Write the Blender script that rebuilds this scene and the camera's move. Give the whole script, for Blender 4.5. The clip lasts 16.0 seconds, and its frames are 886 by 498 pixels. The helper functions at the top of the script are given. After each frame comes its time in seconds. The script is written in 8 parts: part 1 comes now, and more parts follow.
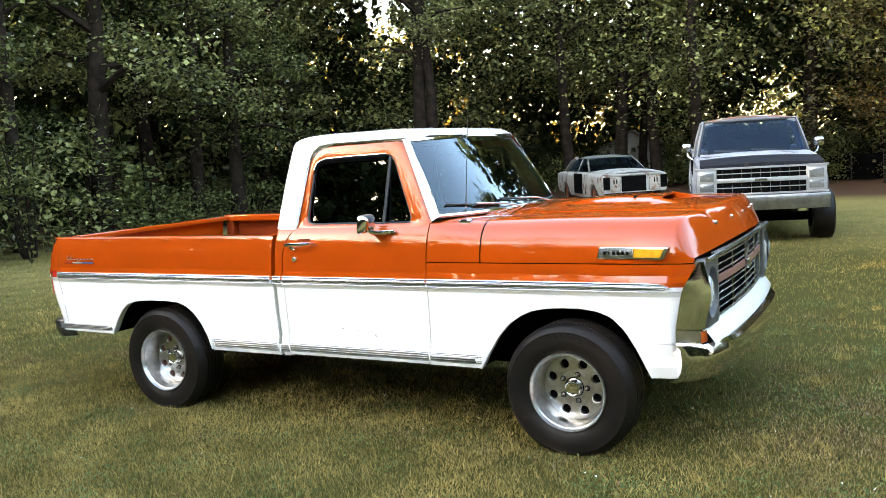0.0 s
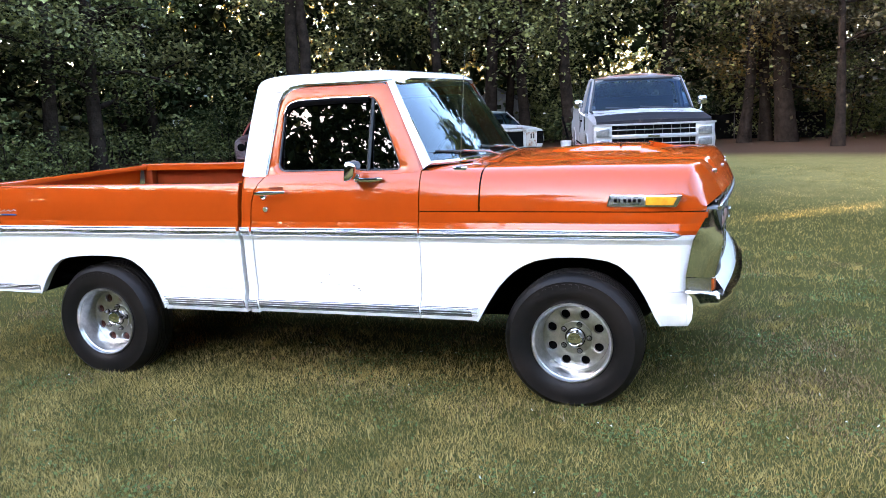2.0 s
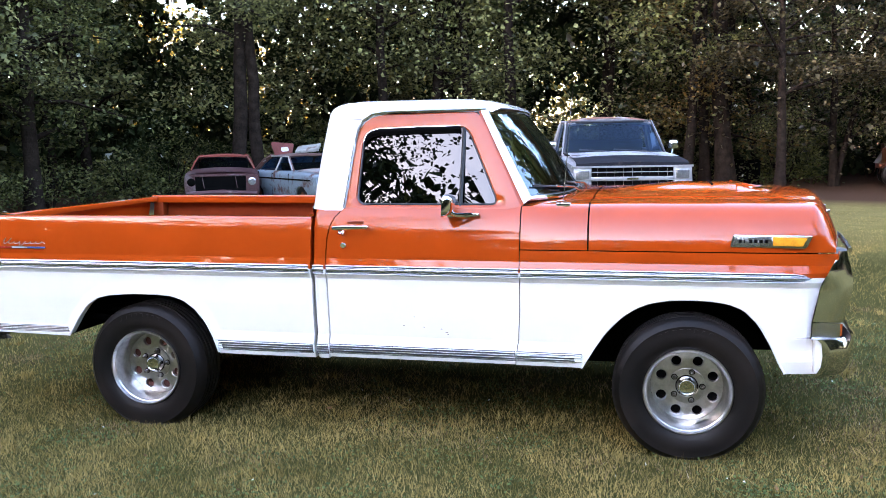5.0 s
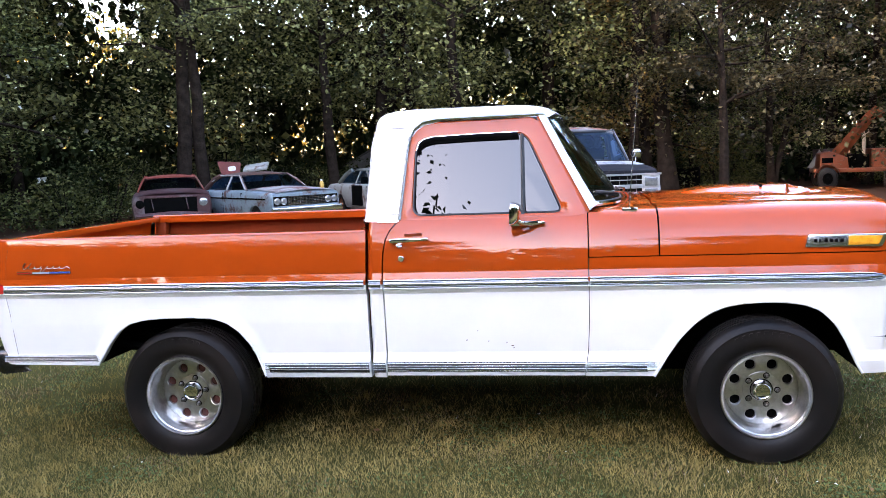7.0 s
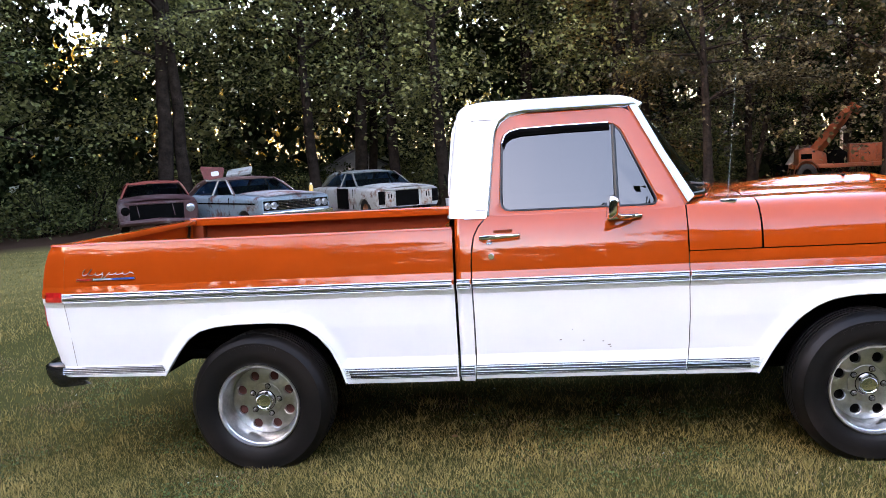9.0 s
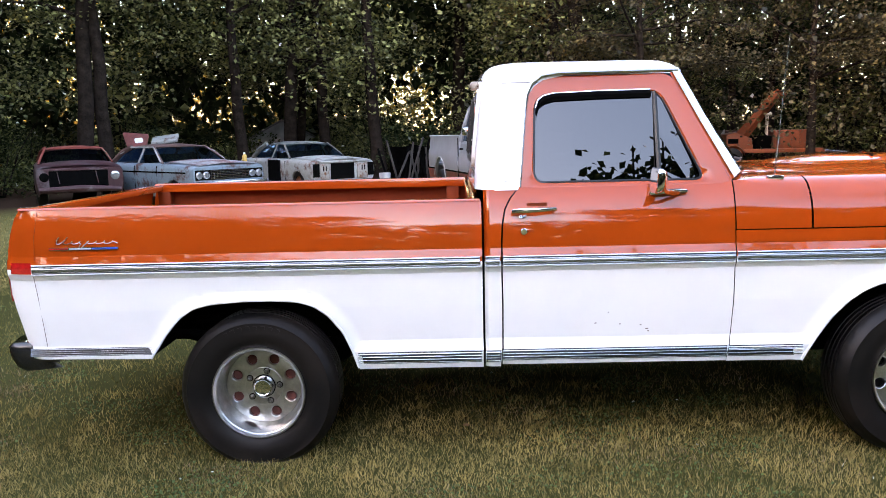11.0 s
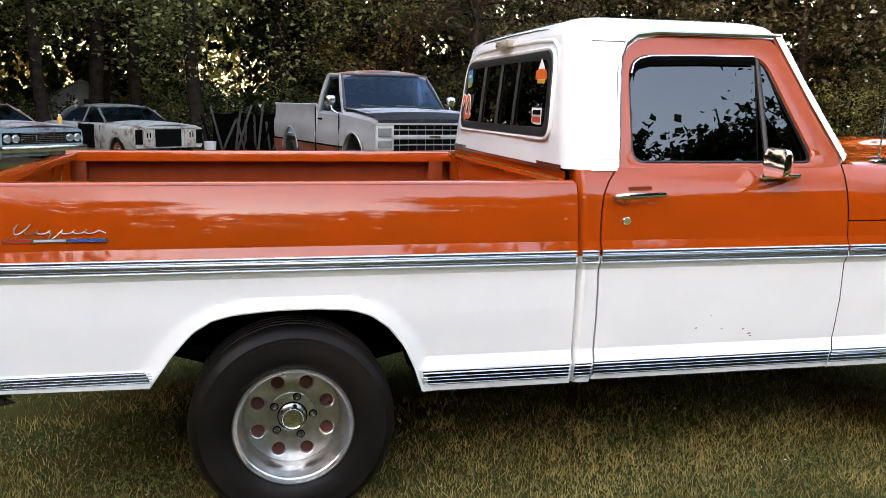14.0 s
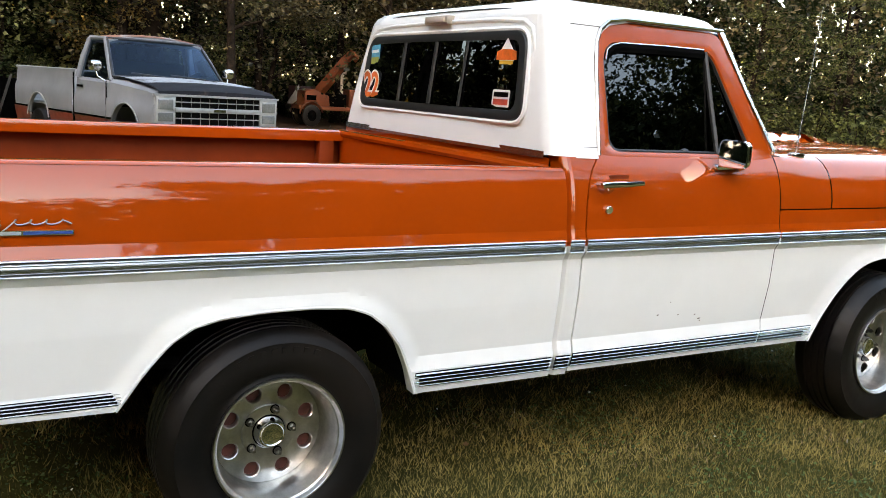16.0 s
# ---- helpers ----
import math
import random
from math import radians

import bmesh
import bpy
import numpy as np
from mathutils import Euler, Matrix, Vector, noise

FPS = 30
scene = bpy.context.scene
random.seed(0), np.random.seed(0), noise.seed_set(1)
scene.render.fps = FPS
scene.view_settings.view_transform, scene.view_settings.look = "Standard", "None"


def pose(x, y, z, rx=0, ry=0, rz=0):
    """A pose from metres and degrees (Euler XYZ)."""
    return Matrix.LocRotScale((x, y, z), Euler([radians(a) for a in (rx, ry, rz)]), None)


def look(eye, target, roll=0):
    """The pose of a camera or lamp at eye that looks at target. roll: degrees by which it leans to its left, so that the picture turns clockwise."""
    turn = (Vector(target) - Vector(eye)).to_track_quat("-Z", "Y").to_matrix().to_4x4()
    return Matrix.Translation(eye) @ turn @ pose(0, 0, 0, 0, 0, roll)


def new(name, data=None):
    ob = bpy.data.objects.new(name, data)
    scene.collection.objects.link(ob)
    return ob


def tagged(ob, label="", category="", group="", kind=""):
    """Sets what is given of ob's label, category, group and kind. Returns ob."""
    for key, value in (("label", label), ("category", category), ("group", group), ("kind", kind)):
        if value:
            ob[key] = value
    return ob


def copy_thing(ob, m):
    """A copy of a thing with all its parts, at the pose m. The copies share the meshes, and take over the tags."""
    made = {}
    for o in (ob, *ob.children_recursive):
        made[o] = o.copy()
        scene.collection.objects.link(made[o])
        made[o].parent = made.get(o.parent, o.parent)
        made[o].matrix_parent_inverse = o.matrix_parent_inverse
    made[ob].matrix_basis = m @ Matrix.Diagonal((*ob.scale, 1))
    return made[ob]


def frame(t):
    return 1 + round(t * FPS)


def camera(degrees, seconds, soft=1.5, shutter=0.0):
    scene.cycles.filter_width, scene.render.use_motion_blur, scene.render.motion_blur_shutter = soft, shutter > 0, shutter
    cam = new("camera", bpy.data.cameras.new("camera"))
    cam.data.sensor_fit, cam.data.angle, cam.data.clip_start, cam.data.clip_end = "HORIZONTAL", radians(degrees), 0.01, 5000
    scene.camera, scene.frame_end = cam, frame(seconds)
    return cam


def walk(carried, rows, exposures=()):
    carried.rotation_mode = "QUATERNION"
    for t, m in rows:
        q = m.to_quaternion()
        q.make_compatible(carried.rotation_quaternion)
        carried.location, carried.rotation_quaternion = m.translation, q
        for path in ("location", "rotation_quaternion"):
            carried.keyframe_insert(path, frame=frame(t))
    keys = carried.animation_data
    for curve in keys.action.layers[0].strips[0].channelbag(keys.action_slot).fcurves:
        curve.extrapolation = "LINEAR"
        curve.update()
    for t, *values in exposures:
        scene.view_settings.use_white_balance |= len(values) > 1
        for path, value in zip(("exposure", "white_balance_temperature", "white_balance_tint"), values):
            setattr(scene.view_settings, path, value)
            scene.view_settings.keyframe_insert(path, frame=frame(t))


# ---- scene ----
cam = camera(53.7, 16.0, soft=0.8)
PATH = [
    (0, (4.525, -5.175, 1.658), (3.568, -3.433, 1.440), -3.4),
    (0.5, (4.408, -5.311, 1.637), (3.539, -3.525, 1.412), -2.9),
    (1, (4.218, -5.227, 1.583), (3.407, -3.424, 1.291), -1.9),
    (1.5, (3.971, -5.248, 1.608), (3.254, -3.406, 1.310), -1.9),
    (2, (3.722, -5.301, 1.625), (3.081, -3.436, 1.294), -2.3),
    (2.5, (3.506, -5.246, 1.627), (2.687, -3.445, 1.336), -3.0),
    (3, (3.32, -5.324, 1.638), (2.571, -3.491, 1.36), -3.3),
    (3.5, (3.197, -5.35, 1.631), (2.59, -3.467, 1.338), -2.9),
    (4, (3.048, -5.258, 1.615), (2.473, -3.364, 1.328), -2.5),
    (4.2, (2.997, -5.214, 1.612), (2.443, -3.314, 1.329), -1.9),
    (6.3, (2.25, -5.307, 1.568), (1.937, -3.341, 1.381), -2.1),
    (6.5, (2.19, -5.311, 1.57), (1.891, -3.343, 1.377), -2.2),
    (7, (2.054, -5.211, 1.567), (1.752, -3.245, 1.356), -2.2),
    (7.5, (1.902, -5.129, 1.541), (1.535, -3.172, 1.355), -2.4),
    (8, (1.746, -5.16, 1.548), (1.428, -3.195, 1.351), -2.4),
    (10.3, (1.084, -4.96, 1.524), (0.979, -2.975, 1.302), -2.4),
    (10.5, (1.041, -4.932, 1.519), (0.963, -2.95, 1.268), -1.9),
    (11, (0.903, -4.765, 1.509), (0.87, -2.783, 1.242), -1.3),
    (11.5, (0.713, -4.671, 1.466), (0.791, -2.695, 1.163), -0.9),
    (12, (0.544, -4.564, 1.475), (0.769, -2.606, 1.131), -0.1),
    (12.5, (0.396, -4.346, 1.486), (0.629, -2.391, 1.135), 0.6),
    (13, (0.203, -4.229, 1.487), (0.509, -2.281, 1.152), 0.6),
    (13.5, (0.026, -4.113, 1.47), (0.448, -2.192, 1.108), 0.5),
    (14, (-0.135, -3.903, 1.481), (0.295, -1.978, 1.151), 0.9),
    (14.5, (-0.359, -3.78, 1.458), (0.222, -1.893, 1.136), 1.0),
    (15, (-0.531, -3.68, 1.473), (0.254, -1.872, 1.136), 1.9),
    (15.5, (-0.655, -3.476, 1.478), (0.199, -1.702, 1.131), 2.9),
    (16, (-0.884, -3.361, 1.447), (0.118, -1.667, 1.093), 3.7),
]
walk(cam, [(t, look(eye, target, roll)) for t, eye, target, roll in PATH], [(0, 5.22, 7900, 14), (1.5, 5.33, 6850, 20), (3, 5.27, 6300, 25), (8, 4.99, 6950, 28), (12.5, 4.82, 7350, 25), (16, 4.60, 8400, 16)])

# ---- light ----
world = bpy.data.worlds.new("sky")
scene.world = world
world.use_nodes = True
wn = world.node_tree
sky = wn.nodes.new("ShaderNodeTexSky")
sky.sky_type = "NISHITA"
sky.sun_disc = False
sky.sun_elevation = radians(10.5)
sky.sun_rotation = radians(223)
sky.air_density, sky.dust_density, sky.ozone_density = 1.0, 1.7, 1.0
wn.nodes["Background"].inputs[1].default_value = 0.10
wn.links.new(sky.outputs[0], wn.nodes["Background"].inputs[0])
sun = new("sun", bpy.data.lights.new("sun", "SUN"))
sun.data.energy, sun.data.angle, sun.data.color = 3.0, radians(0.6), (1.0, 0.80, 0.55)
sun.matrix_world = look((40 * math.sin(radians(223)), 40 * math.cos(radians(223)), 40 * math.tan(radians(10.5))), (0, 0, 0))

# ---- small helpers ----


def obj(name, bm, material, smooth=None):
    me = bpy.data.meshes.new(name)
    bmesh.ops.recalc_face_normals(bm, faces=bm.faces)
    if smooth is not None:
        for f in bm.faces:
            f.smooth = True
        for e in bm.edges:
            if len(e.link_faces) == 2:
                e.smooth = e.calc_face_angle(0) < radians(smooth)
    bm.to_mesh(me)
    bm.free()
    me.materials.append(material)
    return new(name, me)


def part(name, bm, material, parent, label="", smooth=35):
    ob = obj(name, bm, material, smooth)
    ob.parent = parent
    if label:
        tagged(ob, label)
    return ob


def thing(name, label, category, at=None, group="", kind=""):
    ob = new(name)
    ob.empty_display_size = 0.1
    if at is not None:
        ob.matrix_world = at
    return tagged(ob, label, category, group, kind)


def grid(bm, rows, close=False):
    vs = [[bm.verts.new(p) for p in row] for row in rows]
    for a, b in zip(vs, vs[1:]):
        n = len(a)
        for i in range(n if close else n - 1):
            j = (i + 1) % n
            q = [a[i], a[j], b[j], b[i]]
            co = []
            for v in q:
                if all((v.co - w.co).length > 1e-5 for w in co):
                    co.append(v)
            if len(co) >= 3:
                bm.faces.new(co)
    return vs


def box(bm, x0, x1, y0, y1, z0, z1, bev=0.0, seg=2):
    m = Matrix.Translation(((x0 + x1) / 2, (y0 + y1) / 2, (z0 + z1) / 2)) @ Matrix.Diagonal((x1 - x0, y1 - y0, z1 - z0, 1))
    vs = bmesh.ops.create_cube(bm, size=1, matrix=m)["verts"]
    if bev:
        es = list({e for v in vs for e in v.link_edges})
        bmesh.ops.bevel(bm, geom=es, offset=bev, segments=seg, affect="EDGES", profile=0.5)
    return bm


def boxes(*args):
    bm = bmesh.new()
    for a in args:
        box(bm, *a)
    return bm


def tube(bm, pts, r, n=8, cap=True, flat=1.0):
    pts = [Vector(p) for p in pts]
    rs = r if isinstance(r, (list, tuple)) else [r] * len(pts)
    rows, up = [], None
    for i, p in enumerate(pts):
        d = (pts[min(i + 1, len(pts) - 1)] - pts[max(i - 1, 0)]).normalized()
        if up is None:
            up = Vector((0, 0, 1)) if abs(d.z) < 0.9 else Vector((1, 0, 0))
        a = d.cross(up).normalized()
        up = a.cross(d).normalized()
        rows.append([p + rs[i] * (math.cos(t) * a * flat + math.sin(t) * up) for t in [2 * math.pi * k / n for k in range(n)]])
    vs = grid(bm, rows, close=True)
    if cap:
        bm.faces.new(vs[0])
        bm.faces.new(vs[-1])
    return bm


def lathe(bm, prof, n=48, m=Matrix()):
    """prof: (radius, offset along the axle +y)."""
    rows = []
    for r, a in prof:
        rows.append([m @ Vector((r * math.sin(2 * math.pi * k / n), a, r * math.cos(2 * math.pi * k / n))) for k in range(n)])
    return grid(bm, rows, close=True)


def prism(bm, pts, axis, a, b, bev=0.0):
    """A flat outline pushed from a to b along an axis. pts are in the other two axes, in xyz order."""
    put = {"x": lambda p, t: (t, p[0], p[1]), "y": lambda p, t: (p[0], t, p[1]), "z": lambda p, t: (p[0], p[1], t)}[axis]
    lo = [bm.verts.new(put(p, a)) for p in pts]
    hi = [bm.verts.new(put(p, b)) for p in pts]
    n = len(pts)
    fs = [bm.faces.new(lo), bm.faces.new(hi)] + [bm.faces.new((lo[i], lo[(i + 1) % n], hi[(i + 1) % n], hi[i])) for i in range(n)]
    if bev:
        es = list({e for f in fs[:2] for e in f.edges})
        bmesh.ops.bevel(bm, geom=es, offset=bev, segments=2, affect="EDGES", profile=0.5)
    return bm


def rounded(corners, r, n=6):
    """Closed outline with rounded corners; r one radius or one for each corner."""
    out, k = [], len(corners)
    rr = r if isinstance(r, (list, tuple)) else [r] * k
    for i in range(k):
        p, a, b = Vector(corners[i]), Vector(corners[i - 1]), Vector(corners[(i + 1) % k])
        u, v = (a - p), (b - p)
        t = min(rr[i], u.length * 0.49, v.length * 0.49)
        s, e = p + u.normalized() * t, p + v.normalized() * t
        for j in range(n + 1):
            w = j / n
            out.append(tuple((1 - w) ** 2 * s + 2 * w * (1 - w) * p + w * w * e))
    return out


def resample(loop, n):
    pts = [Vector(p) for p in loop]
    seg = [(pts[(i + 1) % len(pts)] - pts[i]).length for i in range(len(pts))]
    total, out, i, gone = sum(seg), [], 0, 0.0
    for k in range(n):
        want = total * k / n
        while gone + seg[i] < want and i < len(seg) - 1:
            gone += seg[i]
            i += 1
        w = (want - gone) / max(seg[i], 1e-9)
        out.append(pts[i].lerp(pts[(i + 1) % len(pts)], min(w, 1)))
    return out


def lerp(xs, ys, x):
    return float(np.interp(x, xs, ys))


# ---- materials ----


def mat(name, base, rough=0.5, metal=0.0, coat=0.0, spec=0.5, var=0.0, scale=8.0, bump=0.0, bscale=60.0, detail=4.0):
    m = bpy.data.materials.new(name)
    m.use_nodes = True
    nt = m.node_tree
    b = nt.nodes["Principled BSDF"]
    b.inputs["Base Color"].default_value = (*base, 1)
    b.inputs["Roughness"].default_value = rough
    b.inputs["Metallic"].default_value = metal
    b.inputs["Coat Weight"].default_value = coat
    b.inputs["Coat Roughness"].default_value = 0.03
    b.inputs["Specular IOR Level"].default_value = spec
    if var or bump:
        tc = nt.nodes.new("ShaderNodeTexCoord")
    if var:
        no = nt.nodes.new("ShaderNodeTexNoise")
        no.inputs["Scale"].default_value, no.inputs["Detail"].default_value = scale, detail
        no.inputs["Roughness"].default_value = 0.65
        nt.links.new(tc.outputs["Object"], no.inputs["Vector"])
        ra = nt.nodes.new("ShaderNodeValToRGB")
        ra.color_ramp.elements[0].position, ra.color_ramp.elements[1].position = 0.3, 0.7
        ra.color_ramp.elements[0].color = (*[c * (1 - var) for c in base], 1)
        ra.color_ramp.elements[1].color = (*[min(1, c * (1 + var)) for c in base], 1)
        nt.links.new(no.outputs["Fac"], ra.inputs["Fac"])
        nt.links.new(ra.outputs[0], b.inputs["Base Color"])
    if bump:
        n2 = nt.nodes.new("ShaderNodeTexNoise")
        n2.inputs["Scale"].default_value, n2.inputs["Detail"].default_value = bscale, 5
        nt.links.new(tc.outputs["Object"], n2.inputs["Vector"])
        bu = nt.nodes.new("ShaderNodeBump")
        bu.inputs["Strength"].default_value, bu.inputs["Distance"].default_value = 1.0, bump
        nt.links.new(n2.outputs["Fac"], bu.inputs["Height"])
        nt.links.new(bu.outputs[0], b.inputs["Normal"])
    return m


def patchy(name, one, two, at=0.55, soft=0.06, scale=3.0, rough=(0.5, 0.85), bump=0.001, spec=0.4):
    """One colour worn through to another in ragged patches."""
    m = mat(name, one, rough[0], spec=spec)
    nt = m.node_tree
    b = nt.nodes["Principled BSDF"]
    tc = nt.nodes.new("ShaderNodeTexCoord")
    no = nt.nodes.new("ShaderNodeTexNoise")
    no.inputs["Scale"].default_value, no.inputs["Detail"].default_value, no.inputs["Roughness"].default_value = scale, 8, 0.7
    nt.links.new(tc.outputs["Object"], no.inputs["Vector"])
    ra = nt.nodes.new("ShaderNodeValToRGB")
    ra.color_ramp.elements[0].position, ra.color_ramp.elements[1].position = at - soft, at + soft
    nt.links.new(no.outputs["Fac"], ra.inputs["Fac"])
    fine = nt.nodes.new("ShaderNodeTexNoise")
    fine.inputs["Scale"].default_value, fine.inputs["Detail"].default_value = scale * 9, 6
    nt.links.new(tc.outputs["Object"], fine.inputs["Vector"])
    mix = nt.nodes.new("ShaderNodeMix")
    mix.data_type = "RGBA"
    mix.inputs["A"].default_value, mix.inputs["B"].default_value = (*one, 1), (*two, 1)
    nt.links.new(ra.outputs[0], mix.inputs["Factor"])
    hue = nt.nodes.new("ShaderNodeHueSaturation")
    mr = nt.nodes.new("ShaderNodeMapRange")
    mr.inputs["To Min"].default_value, mr.inputs["To Max"].default_value = 0.7, 1.3
    nt.links.new(fine.outputs["Fac"], mr.inputs["Value"])
    nt.links.new(mr.outputs[0], hue.inputs["Value"])
    nt.links.new(mix.outputs["Result"], hue.inputs["Color"])
    nt.links.new(hue.outputs[0], b.inputs["Base Color"])
    rr = nt.nodes.new("ShaderNodeMapRange")
    rr.inputs["To Min"].default_value, rr.inputs["To Max"].default_value = rough
    nt.links.new(ra.outputs[0], rr.inputs["Value"])
    nt.links.new(rr.outputs[0], b.inputs["Roughness"])
    bu = nt.nodes.new("ShaderNodeBump")
    bu.inputs["Distance"].default_value = bump
    nt.links.new(fine.outputs["Fac"], bu.inputs["Height"])
    nt.links.new(bu.outputs[0], b.inputs["Normal"])
    return m


def glass(name, tint, rough=0.0, ior=1.6, gloss=(1, 1, 1)):
    """Thin tinted pane: lets light through, mirrors by Fresnel."""
    m = bpy.data.materials.new(name)
    m.use_nodes = True
    nt = m.node_tree
    nt.nodes.remove(nt.nodes["Principled BSDF"])
    out = nt.nodes["Material Output"]
    tr, gl, fr, mx = (nt.nodes.new("ShaderNode" + k) for k in ("BsdfTransparent", "BsdfGlossy", "Fresnel", "MixShader"))
    tr.inputs[0].default_value = (*tint, 1)
    gl.inputs["Roughness"].default_value = rough
    fr.inputs["IOR"].default_value = ior
    gl.inputs[0].default_value = (*gloss, 1)
    nt.links.new(fr.outputs[0], mx.inputs[0])
    nt.links.new(tr.outputs[0], mx.inputs[1])
    nt.links.new(gl.outputs[0], mx.inputs[2])
    nt.links.new(mx.outputs[0], out.inputs[0])
    return m


def face_out(ob, centre):
    """Turns the faces of a pane away from the middle of its cab."""
    for f in ob.data.polygons:
        if f.normal.dot(f.center - Vector(centre)) < 0:
            f.flip()
    return ob


def carpaint(name, base, flake=0.06, coat=1.0, spec=0.5):
    """Glossy paint with faint orange peel and small colour shifts."""
    return mat(name, base, 0.45, 0.0, coat, 0.0, var=flake, scale=3.0, bump=0.00012, bscale=45)


M_ORANGE = carpaint("copper_orange_paint", (0.36, 0.046, 0.004))
# the orange darkened, with the shade inside the bed in its colour
M_ORANGESHADE = mat("shaded_orange_paint", (0.19, 0.028, 0.005), 0.5, spec=0.15, var=0.15, scale=6, bump=0.0004, bscale=50)
M_WHITE = carpaint("white_paint", (0.76, 0.75, 0.725), 0.03)
M_CHROME = mat("chrome", (0.72, 0.72, 0.72), 0.07, 1.0, var=0.06, scale=12, bump=0.0002, bscale=30)
M_TRIM = mat("bright_trim", (0.50, 0.50, 0.49), 0.25, 1.0, var=0.15, scale=20)
M_BRIGHT = mat("brushed_bright_trim", (0.80, 0.80, 0.78), 0.20, 0.85, var=0.08, scale=20)
M_TRIMDARK = mat("grey_trim_insert", (0.30, 0.32, 0.335), 0.26, 0.85, var=0.12, scale=15)
M_LUG = mat("lug_steel", (0.22, 0.21, 0.20), 0.3, 1.0, var=0.3, scale=30)
M_ALU = mat("polished_aluminium", (0.55, 0.54, 0.525), 0.30, 1.0, var=0.22, scale=26, bump=0.0005, bscale=120)
M_RUBBER = patchy("tyre_rubber", (0.0030, 0.0029, 0.0030), (0.0105, 0.0070, 0.0050), 0.55, 0.16, 3.0, (0.40, 0.60), 0.0008, 0.22)
M_BLACKRUB = mat("window_rubber", (0.012, 0.012, 0.012), 0.45, var=0.2, scale=20)
# black; also puts the shade of gaps and recesses into the colour
M_BLACK = mat("black_and_gap_shade", (0.002, 0.002, 0.002), 0.9, spec=0.04, var=0.3, scale=6)
# black parts, darkened so wheel wells and gaps hold their shade
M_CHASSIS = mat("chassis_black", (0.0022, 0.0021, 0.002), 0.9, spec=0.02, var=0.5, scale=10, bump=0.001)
M_TINT = glass("tinted_glass", (0.0025, 0.0027, 0.003), ior=1.62, gloss=(0.92, 0.95, 1.0))
M_REARTINT = glass("rear_tinted_glass", (0.0025, 0.0027, 0.003), ior=1.38, gloss=(0.85, 0.9, 1.0))
M_WSGLASS = glass("windshield_glass", (0.20, 0.25, 0.27), ior=1.6, gloss=(0.72, 0.88, 1.0))
M_RED = mat("red_lens", (0.45, 0.012, 0.01), 0.12, coat=1, var=0.2, scale=60)
M_AMBER = mat("amber_lens", (0.85, 0.34, 0.02), 0.2, coat=1, var=0.25, scale=50)
M_CORNER = mat("orange_red_lens", (0.42, 0.065, 0.01), 0.2, coat=1, var=0.25, scale=50)
M_BUMPER = mat("bumper_chrome", (0.60, 0.60, 0.61), 0.06, 1.0, var=0.12, scale=9, bump=0.0006, bscale=14)
M_BEZEL = mat("dull_silver", (0.09, 0.09, 0.088), 0.4, 0.6, var=0.2, scale=12)
M_SEAM = mat("panel_seam", (0.05, 0.045, 0.04), 0.7, var=0.3, scale=9)
M_DARKBUMP = mat("black_bumper_paint", (0.008, 0.008, 0.008), 0.22, 0.0, var=0.4, scale=8, spec=0.6)
M_LENS = mat("headlamp_lens", (0.70, 0.72, 0.72), 0.08, 0.4, coat=1, var=0.15, scale=70, bump=0.002, bscale=90)
M_SEAT = mat("vinyl_seat", (0.02, 0.018, 0.017), 0.5, var=0.3, scale=9)
M_CHIP = mat("brown_paint_chip", (0.045, 0.011, 0.006), 0.8, var=0.4, scale=20)
M_DRUM = mat("brake_drum_rust", (0.075, 0.016, 0.009), 0.8, var=0.4, scale=20)

# ---- ground ----


def ground_z(x, y):
    far = max(0.0, math.hypot(x - 1, y - 2) - 9)
    rise = 0.014 * max(0.0, min(1.0, (x - 1.2) / 1.5)) * max(0.0, 1 - far / 12)
    rise += 0.030 * max(0.0, 1 - max(0.0, math.hypot(x - 1.7, y + 0.3) - 3.2) / 4.5)
    return 0.012 + rise + 0.010 * noise.noise((x * 0.5, y * 0.5, 0)) + min(1.0, far / 20) * 0.10 * noise.noise((x * 0.12, y * 0.12, 3))


